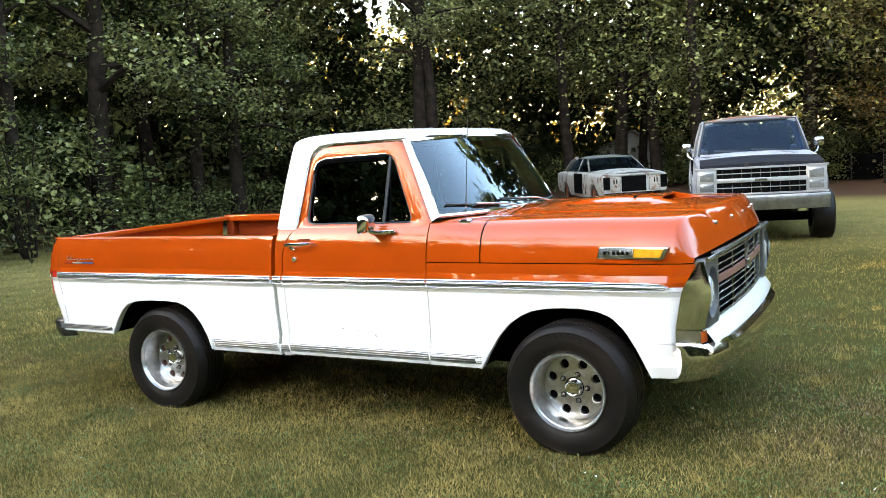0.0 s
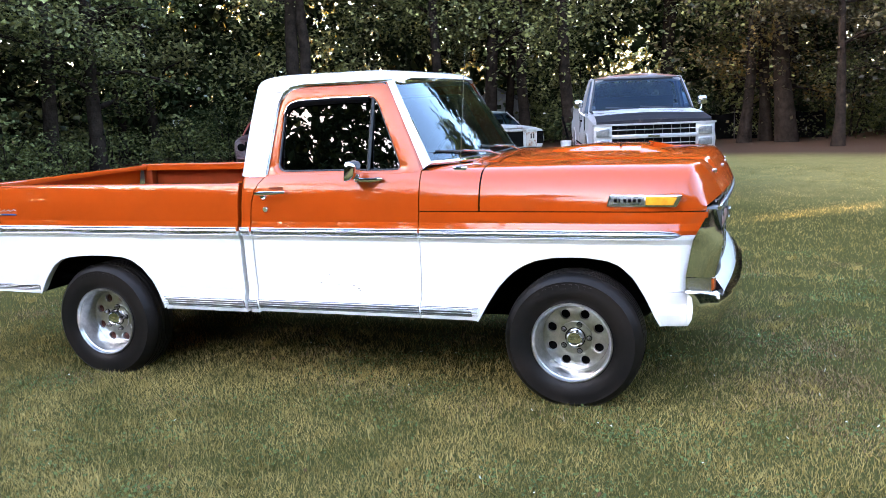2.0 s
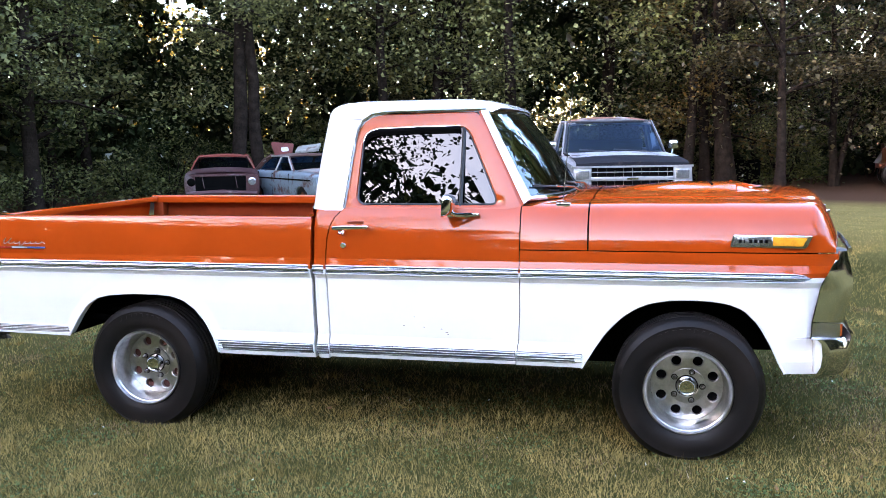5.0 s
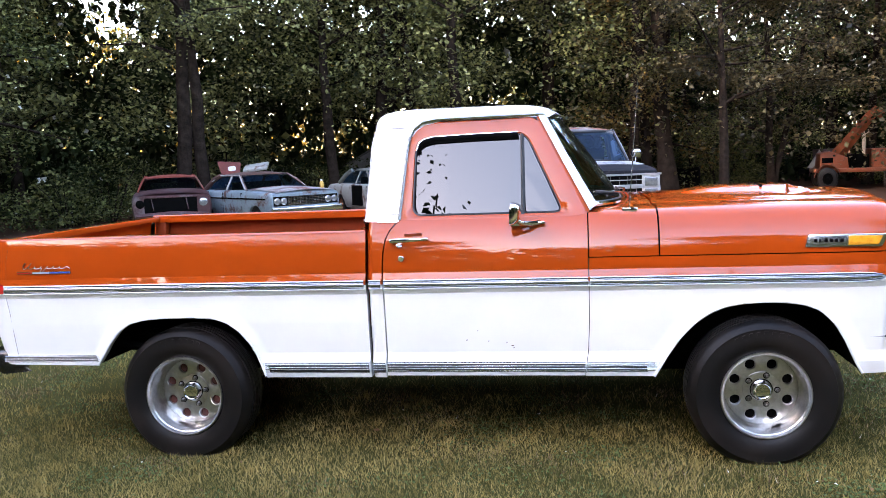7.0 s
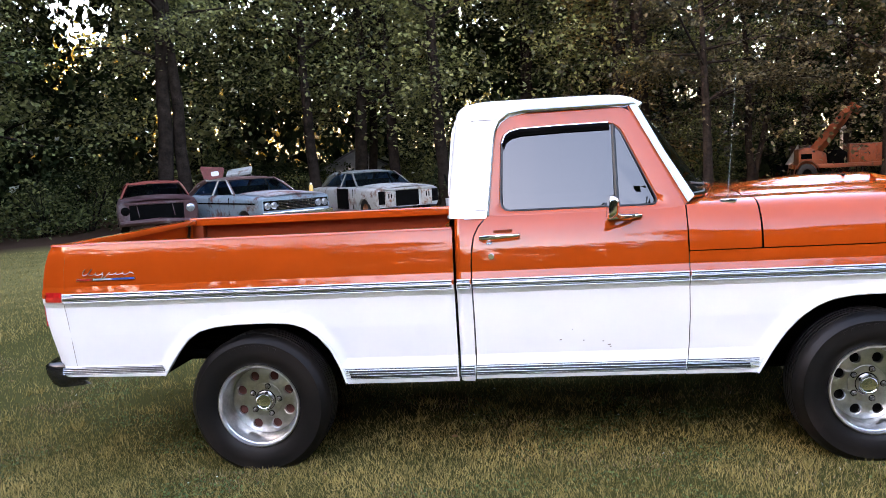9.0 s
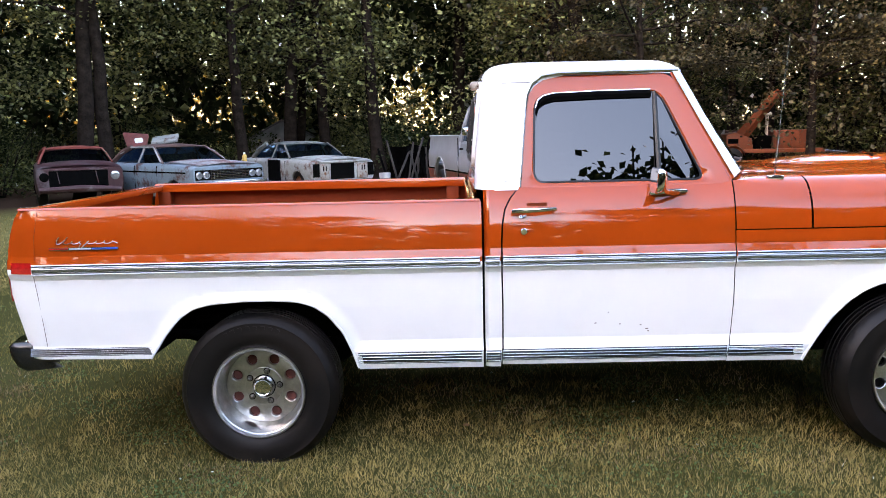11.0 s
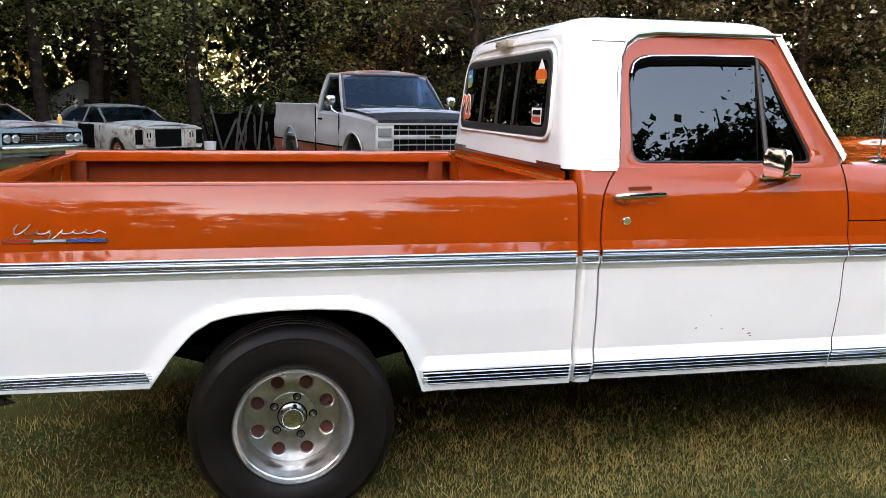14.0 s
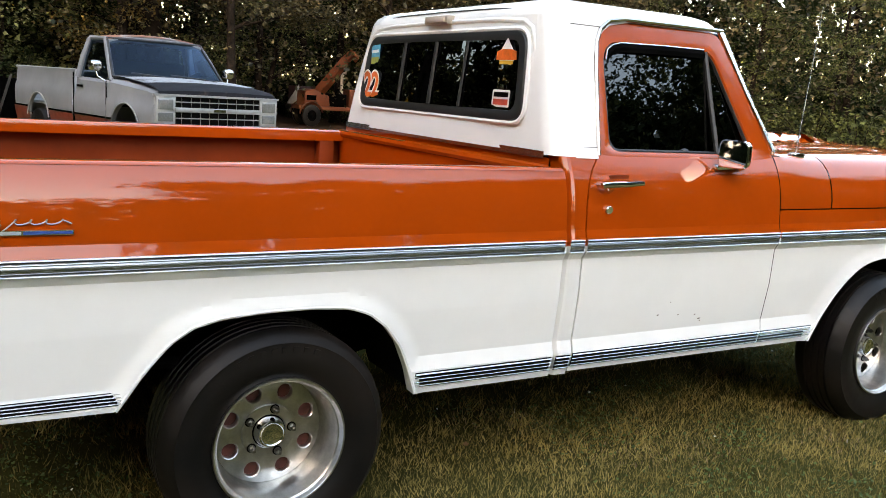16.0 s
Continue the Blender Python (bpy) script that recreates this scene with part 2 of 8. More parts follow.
def ground_material():
    m = mat("lawn_soil", (0.10, 0.09, 0.04), 0.95, spec=0.0, bump=0.012, bscale=35)
    nt = m.node_tree
    b = nt.nodes["Principled BSDF"]
    tc = nt.nodes.new("ShaderNodeTexCoord")
    last = None
    for sc, cols in ((0.35, ((0.1274, 0.1128, 0.03335), (0.2301, 0.1776, 0.0759))), (2.2, ((0.09676, 0.0888, 0.02645), (0.2183, 0.1584, 0.0667))), (30.0, ((0.0354, 0.0408, 0.0115), (0.1947, 0.1752, 0.0667)))):
        no = nt.nodes.new("ShaderNodeTexNoise")
        no.inputs["Scale"].default_value, no.inputs["Detail"].default_value, no.inputs["Roughness"].default_value = sc, 7, 0.7
        nt.links.new(tc.outputs["Object"], no.inputs["Vector"])
        ra = nt.nodes.new("ShaderNodeValToRGB")
        ra.color_ramp.elements[0].position, ra.color_ramp.elements[1].position = 0.35, 0.65
        ra.color_ramp.elements[0].color, ra.color_ramp.elements[1].color = (*cols[0], 1), (*cols[1], 1)
        nt.links.new(no.outputs["Fac"], ra.inputs["Fac"])
        if last is None:
            last = ra.outputs[0]
        else:
            mx = nt.nodes.new("ShaderNodeMix")
            mx.data_type = "RGBA"
            mx.inputs["Factor"].default_value = 0.5
            nt.links.new(last, mx.inputs["A"])
            nt.links.new(ra.outputs[0], mx.inputs["B"])
            last = mx.outputs["Result"]
    # soil near by, coloured darker for the shade between blades; matted grass further off
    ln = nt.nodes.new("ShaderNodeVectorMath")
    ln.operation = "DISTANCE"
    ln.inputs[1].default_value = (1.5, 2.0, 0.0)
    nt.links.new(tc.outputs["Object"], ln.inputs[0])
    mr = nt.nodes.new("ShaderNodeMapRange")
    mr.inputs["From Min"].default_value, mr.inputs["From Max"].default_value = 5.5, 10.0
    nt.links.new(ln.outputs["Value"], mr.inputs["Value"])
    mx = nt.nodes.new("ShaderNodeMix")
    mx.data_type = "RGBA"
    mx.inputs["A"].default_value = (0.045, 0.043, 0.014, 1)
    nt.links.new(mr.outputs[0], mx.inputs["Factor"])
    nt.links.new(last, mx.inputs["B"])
    # brown leaf litter under the trees
    far = nt.nodes.new("ShaderNodeMapRange")
    far.inputs["From Min"].default_value, far.inputs["From Max"].default_value = 14.9, 17.0
    nt.links.new(ln.outputs["Value"], far.inputs["Value"])
    lit = nt.nodes.new("ShaderNodeMix")
    lit.data_type = "RGBA"
    lit.inputs["B"].default_value = (0.060, 0.036, 0.024, 1)
    nt.links.new(far.outputs[0], lit.inputs["Factor"])
    nt.links.new(mx.outputs["Result"], lit.inputs["A"])
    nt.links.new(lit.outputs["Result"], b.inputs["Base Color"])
    return m


def island_colours(name, colours, rough=0.6, through_light=0.0, spec=0.3, big=None):
    """Leaves and blades: each island takes a colour of its own from the ramp; thin ones let light through."""
    m = bpy.data.materials.new(name)
    m.use_nodes = True
    nt = m.node_tree
    b = nt.nodes["Principled BSDF"]
    b.inputs["Roughness"].default_value, b.inputs["Specular IOR Level"].default_value = rough, spec
    ge = nt.nodes.new("ShaderNodeNewGeometry")
    ra = nt.nodes.new("ShaderNodeValToRGB")
    el = ra.color_ramp.elements
    for i, c in enumerate(colours):
        p = i / max(1, len(colours) - 1)
        e = el[0] if i == 0 else (el[1] if i == len(colours) - 1 else el.new(p))
        e.position, e.color = p, (*c, 1)
    fac = ge.outputs["Random Per Island"]
    if big:
        tc = nt.nodes.new("ShaderNodeTexCoord")
        no = nt.nodes.new("ShaderNodeTexNoise")
        no.inputs["Scale"].default_value, no.inputs["Detail"].default_value = big, 6
        nt.links.new(tc.outputs["Object"], no.inputs["Vector"])
        ad = nt.nodes.new("ShaderNodeMath")
        ad.operation = "MULTIPLY_ADD"
        mr = nt.nodes.new("ShaderNodeMapRange")
        mr.inputs["From Min"].default_value, mr.inputs["From Max"].default_value = 0.36, 0.64
        nt.links.new(no.outputs["Fac"], mr.inputs["Value"])
        ad.inputs[1].default_value = 0.58
        nt.links.new(fac, ad.inputs[0])
        ml = nt.nodes.new("ShaderNodeMath")
        ml.operation = "MULTIPLY"
        ml.inputs[1].default_value = 0.40
        nt.links.new(mr.outputs[0], ml.inputs[0])
        nt.links.new(ml.outputs[0], ad.inputs[2])
        fac = ad.outputs[0]
    nt.links.new(fac, ra.inputs["Fac"])
    nt.links.new(ra.outputs[0], b.inputs["Base Color"])
    if through_light:
        tr = nt.nodes.new("ShaderNodeBsdfTranslucent")
        mx = nt.nodes.new("ShaderNodeMixShader")
        mx.inputs[0].default_value = through_light
        nt.links.new(ra.outputs[0], tr.inputs[0])
        nt.links.new(b.outputs[0], mx.inputs[1])
        nt.links.new(tr.outputs[0], mx.inputs[2])
        nt.links.new(mx.outputs[0], nt.nodes["Material Output"].inputs[0])
    return m


M_GROUND = ground_material()
bm = bmesh.new()
steps = sorted(set([-300, -200, -140, -100, -70, -50, -40, -34, -28, -24] + list(range(-20, 31)) + [34, 38, 44, 52, 62, 75, 100, 140, 200, 300]))
grid(bm, [[(x, y, ground_z(x, y)) for x in steps] for y in steps])
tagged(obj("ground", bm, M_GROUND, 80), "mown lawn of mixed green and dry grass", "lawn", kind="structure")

M_BLADE = island_colours("grass_blades", [(0.02642, 0.0408, 0.009062), (0.08783, 0.1168, 0.02421), (0.1683, 0.198, 0.0439), (0.2609, 0.273, 0.06372), (0.353, 0.3064, 0.08475), (0.4458, 0.3206, 0.1168)], 0.7, 0.12, 0.0, big=2.2)


def blades(name, count, place, seed, hmin, hmax, width, material, label):
    """place(rng, n) gives x, y of n blades."""
    rng = np.random.default_rng(seed)
    x, y = place(rng, count)
    n = len(x)
    z = np.array([ground_z(a, b) for a, b in zip(x, y)]) - 0.004
    h = rng.uniform(hmin, hmax, n) * (0.7 + 0.6 * rng.random(n))
    a = rng.uniform(0, math.tau, n)
    lean = rng.normal(0, 0.42, (n, 2)) * h[:, None]
    w = width * rng.uniform(0.6, 1.3, n)
    v = np.empty((n, 3, 3))
    dx, dy = np.cos(a) * w, np.sin(a) * w
    v[:, 0] = np.stack([x - dx, y - dy, z], 1)
    v[:, 1] = np.stack([x + dx, y + dy, z], 1)
    v[:, 2] = np.stack([x + lean[:, 0], y + lean[:, 1], z + h * 0.85], 1)
    tris = np.arange(n)[:, None] * 3 + [[0, 1, 2]]
    me = bpy.data.meshes.new(name)
    me.from_pydata(v.reshape(-1, 3).tolist(), [], tris.tolist())
    me.materials.append(material)
    return tagged(new(name, me), label, "grass", kind="stuff")


def lawn_spots(rng, n):
    y = -3.4 + 17.5 * rng.random(n) ** 2.1
    y = np.where(rng.random(n) < 0.14, -3.4 - rng.exponential(1.3, n), y)
    y = y + rng.normal(0, 0.4, n)
    x = -4.5 + 12.5 * rng.random(n) + rng.normal(0, 1.0, n)
    patch = np.array([noise.noise((a * 1.3, b * 1.3, 7)) for a, b in zip(x, y)])
    keep = rng.random(n) < 0.85 + 0.9 * patch
    return x[keep], y[keep]


blades("grass", 360000, lawn_spots, 5, 0.020, 0.044, 0.0027, M_BLADE, "short mown grass, green mixed with dry straw")


def left_spots(rng, n):
    return -12.0 + 8.5 * rng.random(n) ** 0.7, -1.5 + 14.0 * rng.random(n) ** 1.3


blades("grass_far", 60000, left_spots, 9, 0.020, 0.042, 0.0065, M_BLADE, "short mown grass towards the woods")


def near_spots(rng, n):
    return -3.6 + 8.0 * rng.random(n) + rng.normal(0, 0.5, n), -3.3 + 2.9 * rng.random(n) ** 1.2 + rng.normal(0, 0.25, n)


blades("grass_near", 200000, near_spots, 6, 0.018, 0.040, 0.0021, M_BLADE, "short dense grass beside the truck")


def tuft_spots(rng, n):
    c = 420
    cx, cy = -3 + 9.5 * rng.random(c), -3 + 7 * rng.random(c) ** 1.5
    k = rng.integers(0, c, n)
    return cx[k] + rng.normal(0, 0.035, n), cy[k] + rng.normal(0, 0.035, n)


blades("grass_tufts", 14000, tuft_spots, 8, 0.04, 0.07, 0.0035, M_BLADE, "taller tufts of grass and clover")

M_THATCH = island_colours("dead_grass", [(0.050, 0.026, 0.014), (0.120, 0.062, 0.032), (0.210, 0.130, 0.070), (0.330, 0.240, 0.130)], 0.8, 0.05, 0.0)


def thatch_spots(rng, n):
    c = 150
    cx, cy = -3.2 + 9.0 * rng.random(c), -3.1 + 7 * rng.random(c) ** 1.6
    cx[:26], cy[:26] = 4.1 + rng.normal(0, 0.22, 26), -0.3 + rng.normal(0, 0.55, 26)
    k = rng.integers(0, c, n)
    return cx[k] + rng.normal(0, 0.13, n), cy[k] + rng.normal(0, 0.10, n)


blades("dead_grass", 34000, thatch_spots, 14, 0.012, 0.032, 0.004, M_THATCH, "brown patches of dead grass in the lawn")

M_CLOVER = island_colours("clover", [(0.0325, 0.0576, 0.0144), (0.06875, 0.1056, 0.0264), (0.1187, 0.156, 0.0432)], 0.6, 0.2, 0.2)


def clover_patches(count, patches, seed):
    """Small round-leaved weeds in patches through the grass."""
    rng = np.random.default_rng(seed)
    cx, cy = -3.4 + 9.5 * rng.random(patches), -3.2 + 7 * rng.random(patches) ** 1.5
    k = rng.integers(0, patches, count)
    x, y = cx[k] + rng.normal(0, 0.12, count), cy[k] + rng.normal(0, 0.10, count)
    z = np.array([ground_z(a, b) for a, b in zip(x, y)]) + rng.uniform(0.010, 0.028, count)
    r, a = rng.uniform(0.004, 0.009, count), rng.uniform(0, math.tau, count)
    v = np.empty((count, 4, 3))
    for i in range(4):
        t = a + i * math.pi / 2
        v[:, i] = np.stack([x + r * np.cos(t), y + r * np.sin(t), z + r * rng.normal(0, 0.45, count)], 1)
    me = bpy.data.meshes.new("clover")
    me.from_pydata(v.reshape(-1, 3).tolist(), [], (np.arange(count)[:, None] * 4 + [[0, 1, 2, 3]]).tolist())
    me.materials.append(M_CLOVER)
    return tagged(new("clover", me), "low green clover and weeds in the lawn", "clover", kind="stuff")


clover_patches(30000, 260, 33)

M_DRYLEAF = island_colours("fallen_leaf", [(0.06, 0.03, 0.012), (0.12, 0.06, 0.025), (0.18, 0.10, 0.045)], 0.8, 0.0, 0.1)
rng = random.Random(12)
bm = bmesh.new()
for k in range(170):
    x, y = rng.uniform(-3.5, 7), -3.2 + 9 * rng.random() ** 1.4
    z, r, a = ground_z(x, y) + rng.uniform(0.014, 0.030), rng.uniform(0.010, 0.022), rng.uniform(0, 6.28)
    m = Matrix.Translation((x, y, z)) @ Euler((rng.uniform(-0.6, 0.6), rng.uniform(-0.6, 0.6), a)).to_matrix().to_4x4()
    vs = [bm.verts.new(m @ Vector(p)) for p in ((-r, 0, 0), (-r * 0.3, -r * 0.55, r * 0.15), (r, 0, 0.1 * r), (r * 0.2, r * 0.6, r * 0.2))]
    bm.faces.new(vs)
tagged(obj("fallen_leaves", bm, M_DRYLEAF), "scattered dry brown leaves on the lawn", "leaves", kind="stuff")

# ---- woods ----
M_BARK = mat("bark", (0.019, 0.014, 0.011), 0.95, spec=0.03, var=0.55, scale=4, bump=0.03, bscale=11)
M_LEAF = island_colours("oak_leaves", [(0.009, 0.0165, 0.004), (0.0375, 0.0585, 0.01425), (0.1071, 0.1386, 0.0378), (0.259, 0.266, 0.0924)], 0.55, 0.25, 0.30)
M_HEM = island_colours("hemlock_sprays", [(0.006, 0.014, 0.003), (0.021, 0.0435, 0.00975), (0.0525, 0.0924, 0.02205), (0.14, 0.154, 0.0476)], 0.6, 0.2, 0.2)
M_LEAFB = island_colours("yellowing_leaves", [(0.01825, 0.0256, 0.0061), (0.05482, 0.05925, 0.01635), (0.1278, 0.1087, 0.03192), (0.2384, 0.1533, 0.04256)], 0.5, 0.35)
# leaf colours darkened to hold the shade of the deep woods
M_SHADELEAF = island_colours("shade_dark_leaves", [(0.006, 0.013, 0.004), (0.013, 0.026, 0.008), (0.024, 0.042, 0.014), (0.045, 0.060, 0.024)], 0.8, 0.15, 0.06)
M_LEAFC = island_colours("olive_leaves", [(0.0078, 0.009, 0.003), (0.02475, 0.027, 0.009), (0.05985, 0.05544, 0.02016), (0.1176, 0.0924, 0.03864)], 0.5, 0.35)
# sunlight on the far trees is put into these yellow colours
M_FARLEAF = island_colours("far_sunlit_leaves", [(0.040, 0.045, 0.006), (0.13, 0.115, 0.012), (0.25, 0.195, 0.020), (0.30, 0.20, 0.025)], 0.6, 0.4)


BEAM = Vector((3.75, 5.80, 0.0)), Vector((math.sin(radians(43)), math.cos(radians(43)), 0.0)), math.tan(radians(10.5))


def beam_place(x, y):
    """How far a place lies back towards the sun from the lit strip of lawn, and how far aside."""
    d = Vector((x, y, 0.0)) - BEAM[0]
    return -d.dot(BEAM[1]), abs(d.x * BEAM[1].y - d.y * BEAM[1].x)


def leaf_mesh(name, centres, per, spread, size, seed, material, droop=0.3, flat=0.6):
    """Folded four-sided leaves strewn round clump centres."""
    rng = np.random.default_rng(seed)
    c = np.repeat(np.asarray(centres, float), per, axis=0)
    n = len(c)
    p = c + rng.normal(0, 1, (n, 3)) * spread * np.array([1, 1, flat])
    # a narrow gap in the trees lets the low sun through to the lawn
    back = -((p[:, 0] - BEAM[0].x) * BEAM[1].x + (p[:, 1] - BEAM[0].y) * BEAM[1].y)
    aside = np.abs((p[:, 0] - BEAM[0].x) * BEAM[1].y - (p[:, 1] - BEAM[0].y) * BEAM[1].x)
    clear = (back > 8) & (aside < 0.16 + size * 0.6) & (p[:, 2] > back * BEAM[2] + 0.1) & (p[:, 2] < (back + 9) * BEAM[2] + size)
    p = p[~clear]
    n = len(p)
    L = size * rng.uniform(0.6, 1.3, n)
    d = rng.normal(0, 1, (n, 3))
    d[:, 2] = d[:, 2] * 0.5 - droop
    d /= np.linalg.norm(d, axis=1)[:, None]
    s = np.cross(d, rng.normal(0, 1, (n, 3)) * [0.6, 0.6, 0.6] + [0, 0, 1.0])
    s /= np.linalg.norm(s, axis=1)[:, None] + 1e-9
    u = np.cross(s, d)
    w = L * rng.uniform(0.28, 0.45, n)
    v = np.empty((n, 4, 3))
    v[:, 0] = p
    v[:, 1] = p + d * (L * 0.5)[:, None] + s * w[:, None] + u * (w * 0.25)[:, None]
    v[:, 2] = p + d * L[:, None]
    v[:, 3] = p + d * (L * 0.45)[:, None] - s * w[:, None] + u * (w * 0.25)[:, None]
    me = bpy.data.meshes.new(name)
    me.from_pydata(v.reshape(-1, 3).tolist(), [], (np.arange(n)[:, None] * 4 + [[0, 1, 2, 3]]).tolist())
    me.materials.append(material)
    return me


def make_tree(seed, height, crown_low, width, clumps, per, size, material, trunk_r, label, trunks=1, flat=0.42, spread=0.36):
    rng = random.Random(seed)
    t = thing("tree", label, "tree", group="woods round the lawn")
    bm = bmesh.new()
    centres = []
    for k in range(trunks):
        lean = Vector((rng.uniform(-0.05, 0.05), rng.uniform(-0.05, 0.05), 1)) if k == 0 else Vector((rng.uniform(-0.2, 0.2), rng.uniform(-0.2, 0.2), 1))
        pts, rs = [], []
        p = Vector((0, 0, -0.1))
        for i in range(13):
            u = i / 12
            pts.append(p.copy())
            rs.append(trunk_r * (1.35 if i == 0 else 1.0) * (1 - 0.85 * u) / (1 + 0.3 * k))
            p = p + (lean + Vector((rng.uniform(-0.06, 0.06), rng.uniform(-0.06, 0.06), 0))) * (height * 0.95 / 12)
        tube(bm, pts, rs, 9)
        for i in range(int(22 / trunks)):
            u = crown_low / height + (0.97 - crown_low / height) * rng.random()
            j = u * 12
            base = pts[int(j)].lerp(pts[min(12, int(j) + 1)], j % 1)
            a = rng.uniform(0, math.tau)
            reach = width * (1.05 - 0.75 * ((u - 0.35) / 0.65 if u > 0.35 else (0.35 - u))) * rng.uniform(0.5, 1.1)
            tip = base + Vector((math.cos(a) * reach, math.sin(a) * reach, reach * rng.uniform(-0.15, 0.5)))
            mid = base.lerp(tip, 0.5) + Vector((rng.uniform(-0.2, 0.2), rng.uniform(-0.2, 0.2), reach * 0.10))
            r0 = max(0.012, rs[int(j)] * 0.45)
            tube(bm, [base, mid, tip], [r0, r0 * 0.6, r0 * 0.2], 5)
            for q in range(max(1, round(clumps / 22))):
                w = rng.uniform(0.35, 1.05)
                c = base.lerp(mid, w * 2) if w < 0.5 else mid.lerp(tip, w * 2 - 1)
                centres.append(c + Vector((rng.gauss(0, 0.35), rng.gauss(0, 0.35), rng.gauss(0, 0.22))))
    part("trunk", bm, M_BARK, t, "", 60)
    me = leaf_mesh("crown", centres, per, spread, size, seed, material, 0.3, flat)
    o = new("crown", me)
    o.parent = t
    return t


def make_bush(seed, height, width, clumps, per, size, material, label):
    rng = random.Random(seed)
    t = thing("bush", label, "bush", group="undergrowth")
    bm = bmesh.new()
    centres = []
    for i in range(9):
        a, r = rng.uniform(0, math.tau), rng.uniform(0.2, 0.9)
        tip = Vector((math.cos(a) * width * r, math.sin(a) * width * r, height * rng.uniform(0.5, 1.0)))
        tube(bm, [(0.1 * math.cos(a), 0.1 * math.sin(a), -0.05), tip * 0.5 + Vector((0, 0, 0.2)), tip], [0.025, 0.015, 0.005], 5)
    for i in range(clumps):
        a, r = rng.uniform(0, math.tau), width * math.sqrt(rng.random())
        z = height * rng.random() * (1 - 0.55 * (r / width) ** 2)
        centres.append((math.cos(a) * r, math.sin(a) * r, 0.1 + z))
    part("stem", bm, M_BARK, t, "", 60)
    o = new("crown", leaf_mesh("crown", centres, per, 0.22, size, seed, material))
    o.parent = t
    return t


PROTO = [
    make_tree(1, 15.0, 2.2, 3.4, 176, 60, 0.125, M_LEAF, 0.24, "tall dark green oak tree at the wood's edge"),
    make_tree(2, 17.0, 3.0, 3.2, 176, 60, 0.125, M_LEAF, 0.28, "tall oak tree with a high dark crown"),
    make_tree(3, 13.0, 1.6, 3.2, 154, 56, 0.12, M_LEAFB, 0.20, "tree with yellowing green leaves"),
    make_tree(4, 16.0, 1.8, 3.6, 176, 60, 0.13, M_LEAF, 0.22, "dark leafy tree with two trunks", 2),
    make_tree(5, 19.0, 5.0, 2.8, 154, 60, 0.13, M_LEAF, 0.26, "slender tree with a bare lower trunk"),
]
HEMLOCK = [
    make_tree(6, 15.0, 0.6, 3.0, 198, 56, 0.11, M_HEM, 0.20, "dark evergreen tree with low layered sprays", 1, 0.22, 0.46),
    make_tree(7, 13.0, 0.4, 2.8, 198, 56, 0.11, M_HEM, 0.17, "dark evergreen tree with branches down to the ground", 1, 0.22, 0.46),
]
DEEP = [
    make_tree(21, 17.0, 2.0, 3.6, 154, 33, 0.21, M_SHADELEAF, 0.22, "dark tree deeper in the woods"),
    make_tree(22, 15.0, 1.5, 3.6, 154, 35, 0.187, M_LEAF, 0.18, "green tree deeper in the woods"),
    make_tree(23, 19.0, 5.0, 3.4, 154, 33, 0.21, M_SHADELEAF, 0.25, "tall dark tree deeper in the woods"),
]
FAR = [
    make_tree(24, 17.0, 2.0, 3.6, 132, 13, 0.42, M_SHADELEAF, 0.22, "dark tree across the lawn"),
    make_tree(25, 15.0, 1.5, 3.6, 132, 13, 0.40, M_SHADELEAF, 0.18, "dark green tree across the lawn"),
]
BUSH = [
    make_bush(11, 2.6, 1.5, 80, 30, 0.11, M_HEM, "dense dark green undergrowth of leafy shrubs"),
    make_bush(12, 3.4, 1.6, 80, 30, 0.11, M_LEAF, "tall green undergrowth of leafy shrubs"),
    make_bush(13, 1.5, 1.2, 60, 26, 0.10, M_HEM, "low dark undergrowth of leafy shrubs"),
]
SCRUB = [
    make_bush(31, 4.2, 1.9, 80, 12, 0.27, M_SHADELEAF, "dark scrub deep in the woods"),
    make_bush(32, 3.2, 1.8, 70, 12, 0.27, M_LEAF, "green scrub deep in the woods"),
]
rng = random.Random(77)


def stand(protos, x, y, scale):
    p = protos[rng.randrange(len(protos))]
    turn = rng.uniform(0, math.tau)
    back, aside = beam_place(x, y)
    if back > 8 and aside < 4.2:
        return
    copy_thing(p, Matrix.Translation((x, y, ground_z(x, y))) @ Matrix.Rotation(turn, 4, "Z") @ Matrix.Scale(scale, 4))


EDGE = [(-9.5, -3.0), (-11.0, 3.0), (-11.5, 8.0), (-12.5, 13.5), (-11.0, 19.0), (-6.5, 23.0), (-1.5, 24.0), (3.0, 22.5), (7.5, 23.0), (11.5, 27.5), (17.0, 26.0), (19.0, 18.0), (21.0, 10.0), (23.0, 2.0)]


def smooth_line(line):
    for _ in range(3):
        out = [line[0]]
        for (ax, ay), (bx, by) in zip(line, line[1:]):
            out += [(ax * 0.75 + bx * 0.25, ay * 0.75 + by * 0.25), (ax * 0.25 + bx * 0.75, ay * 0.25 + by * 0.75)]
        line = out + [line[-1]]
    return line


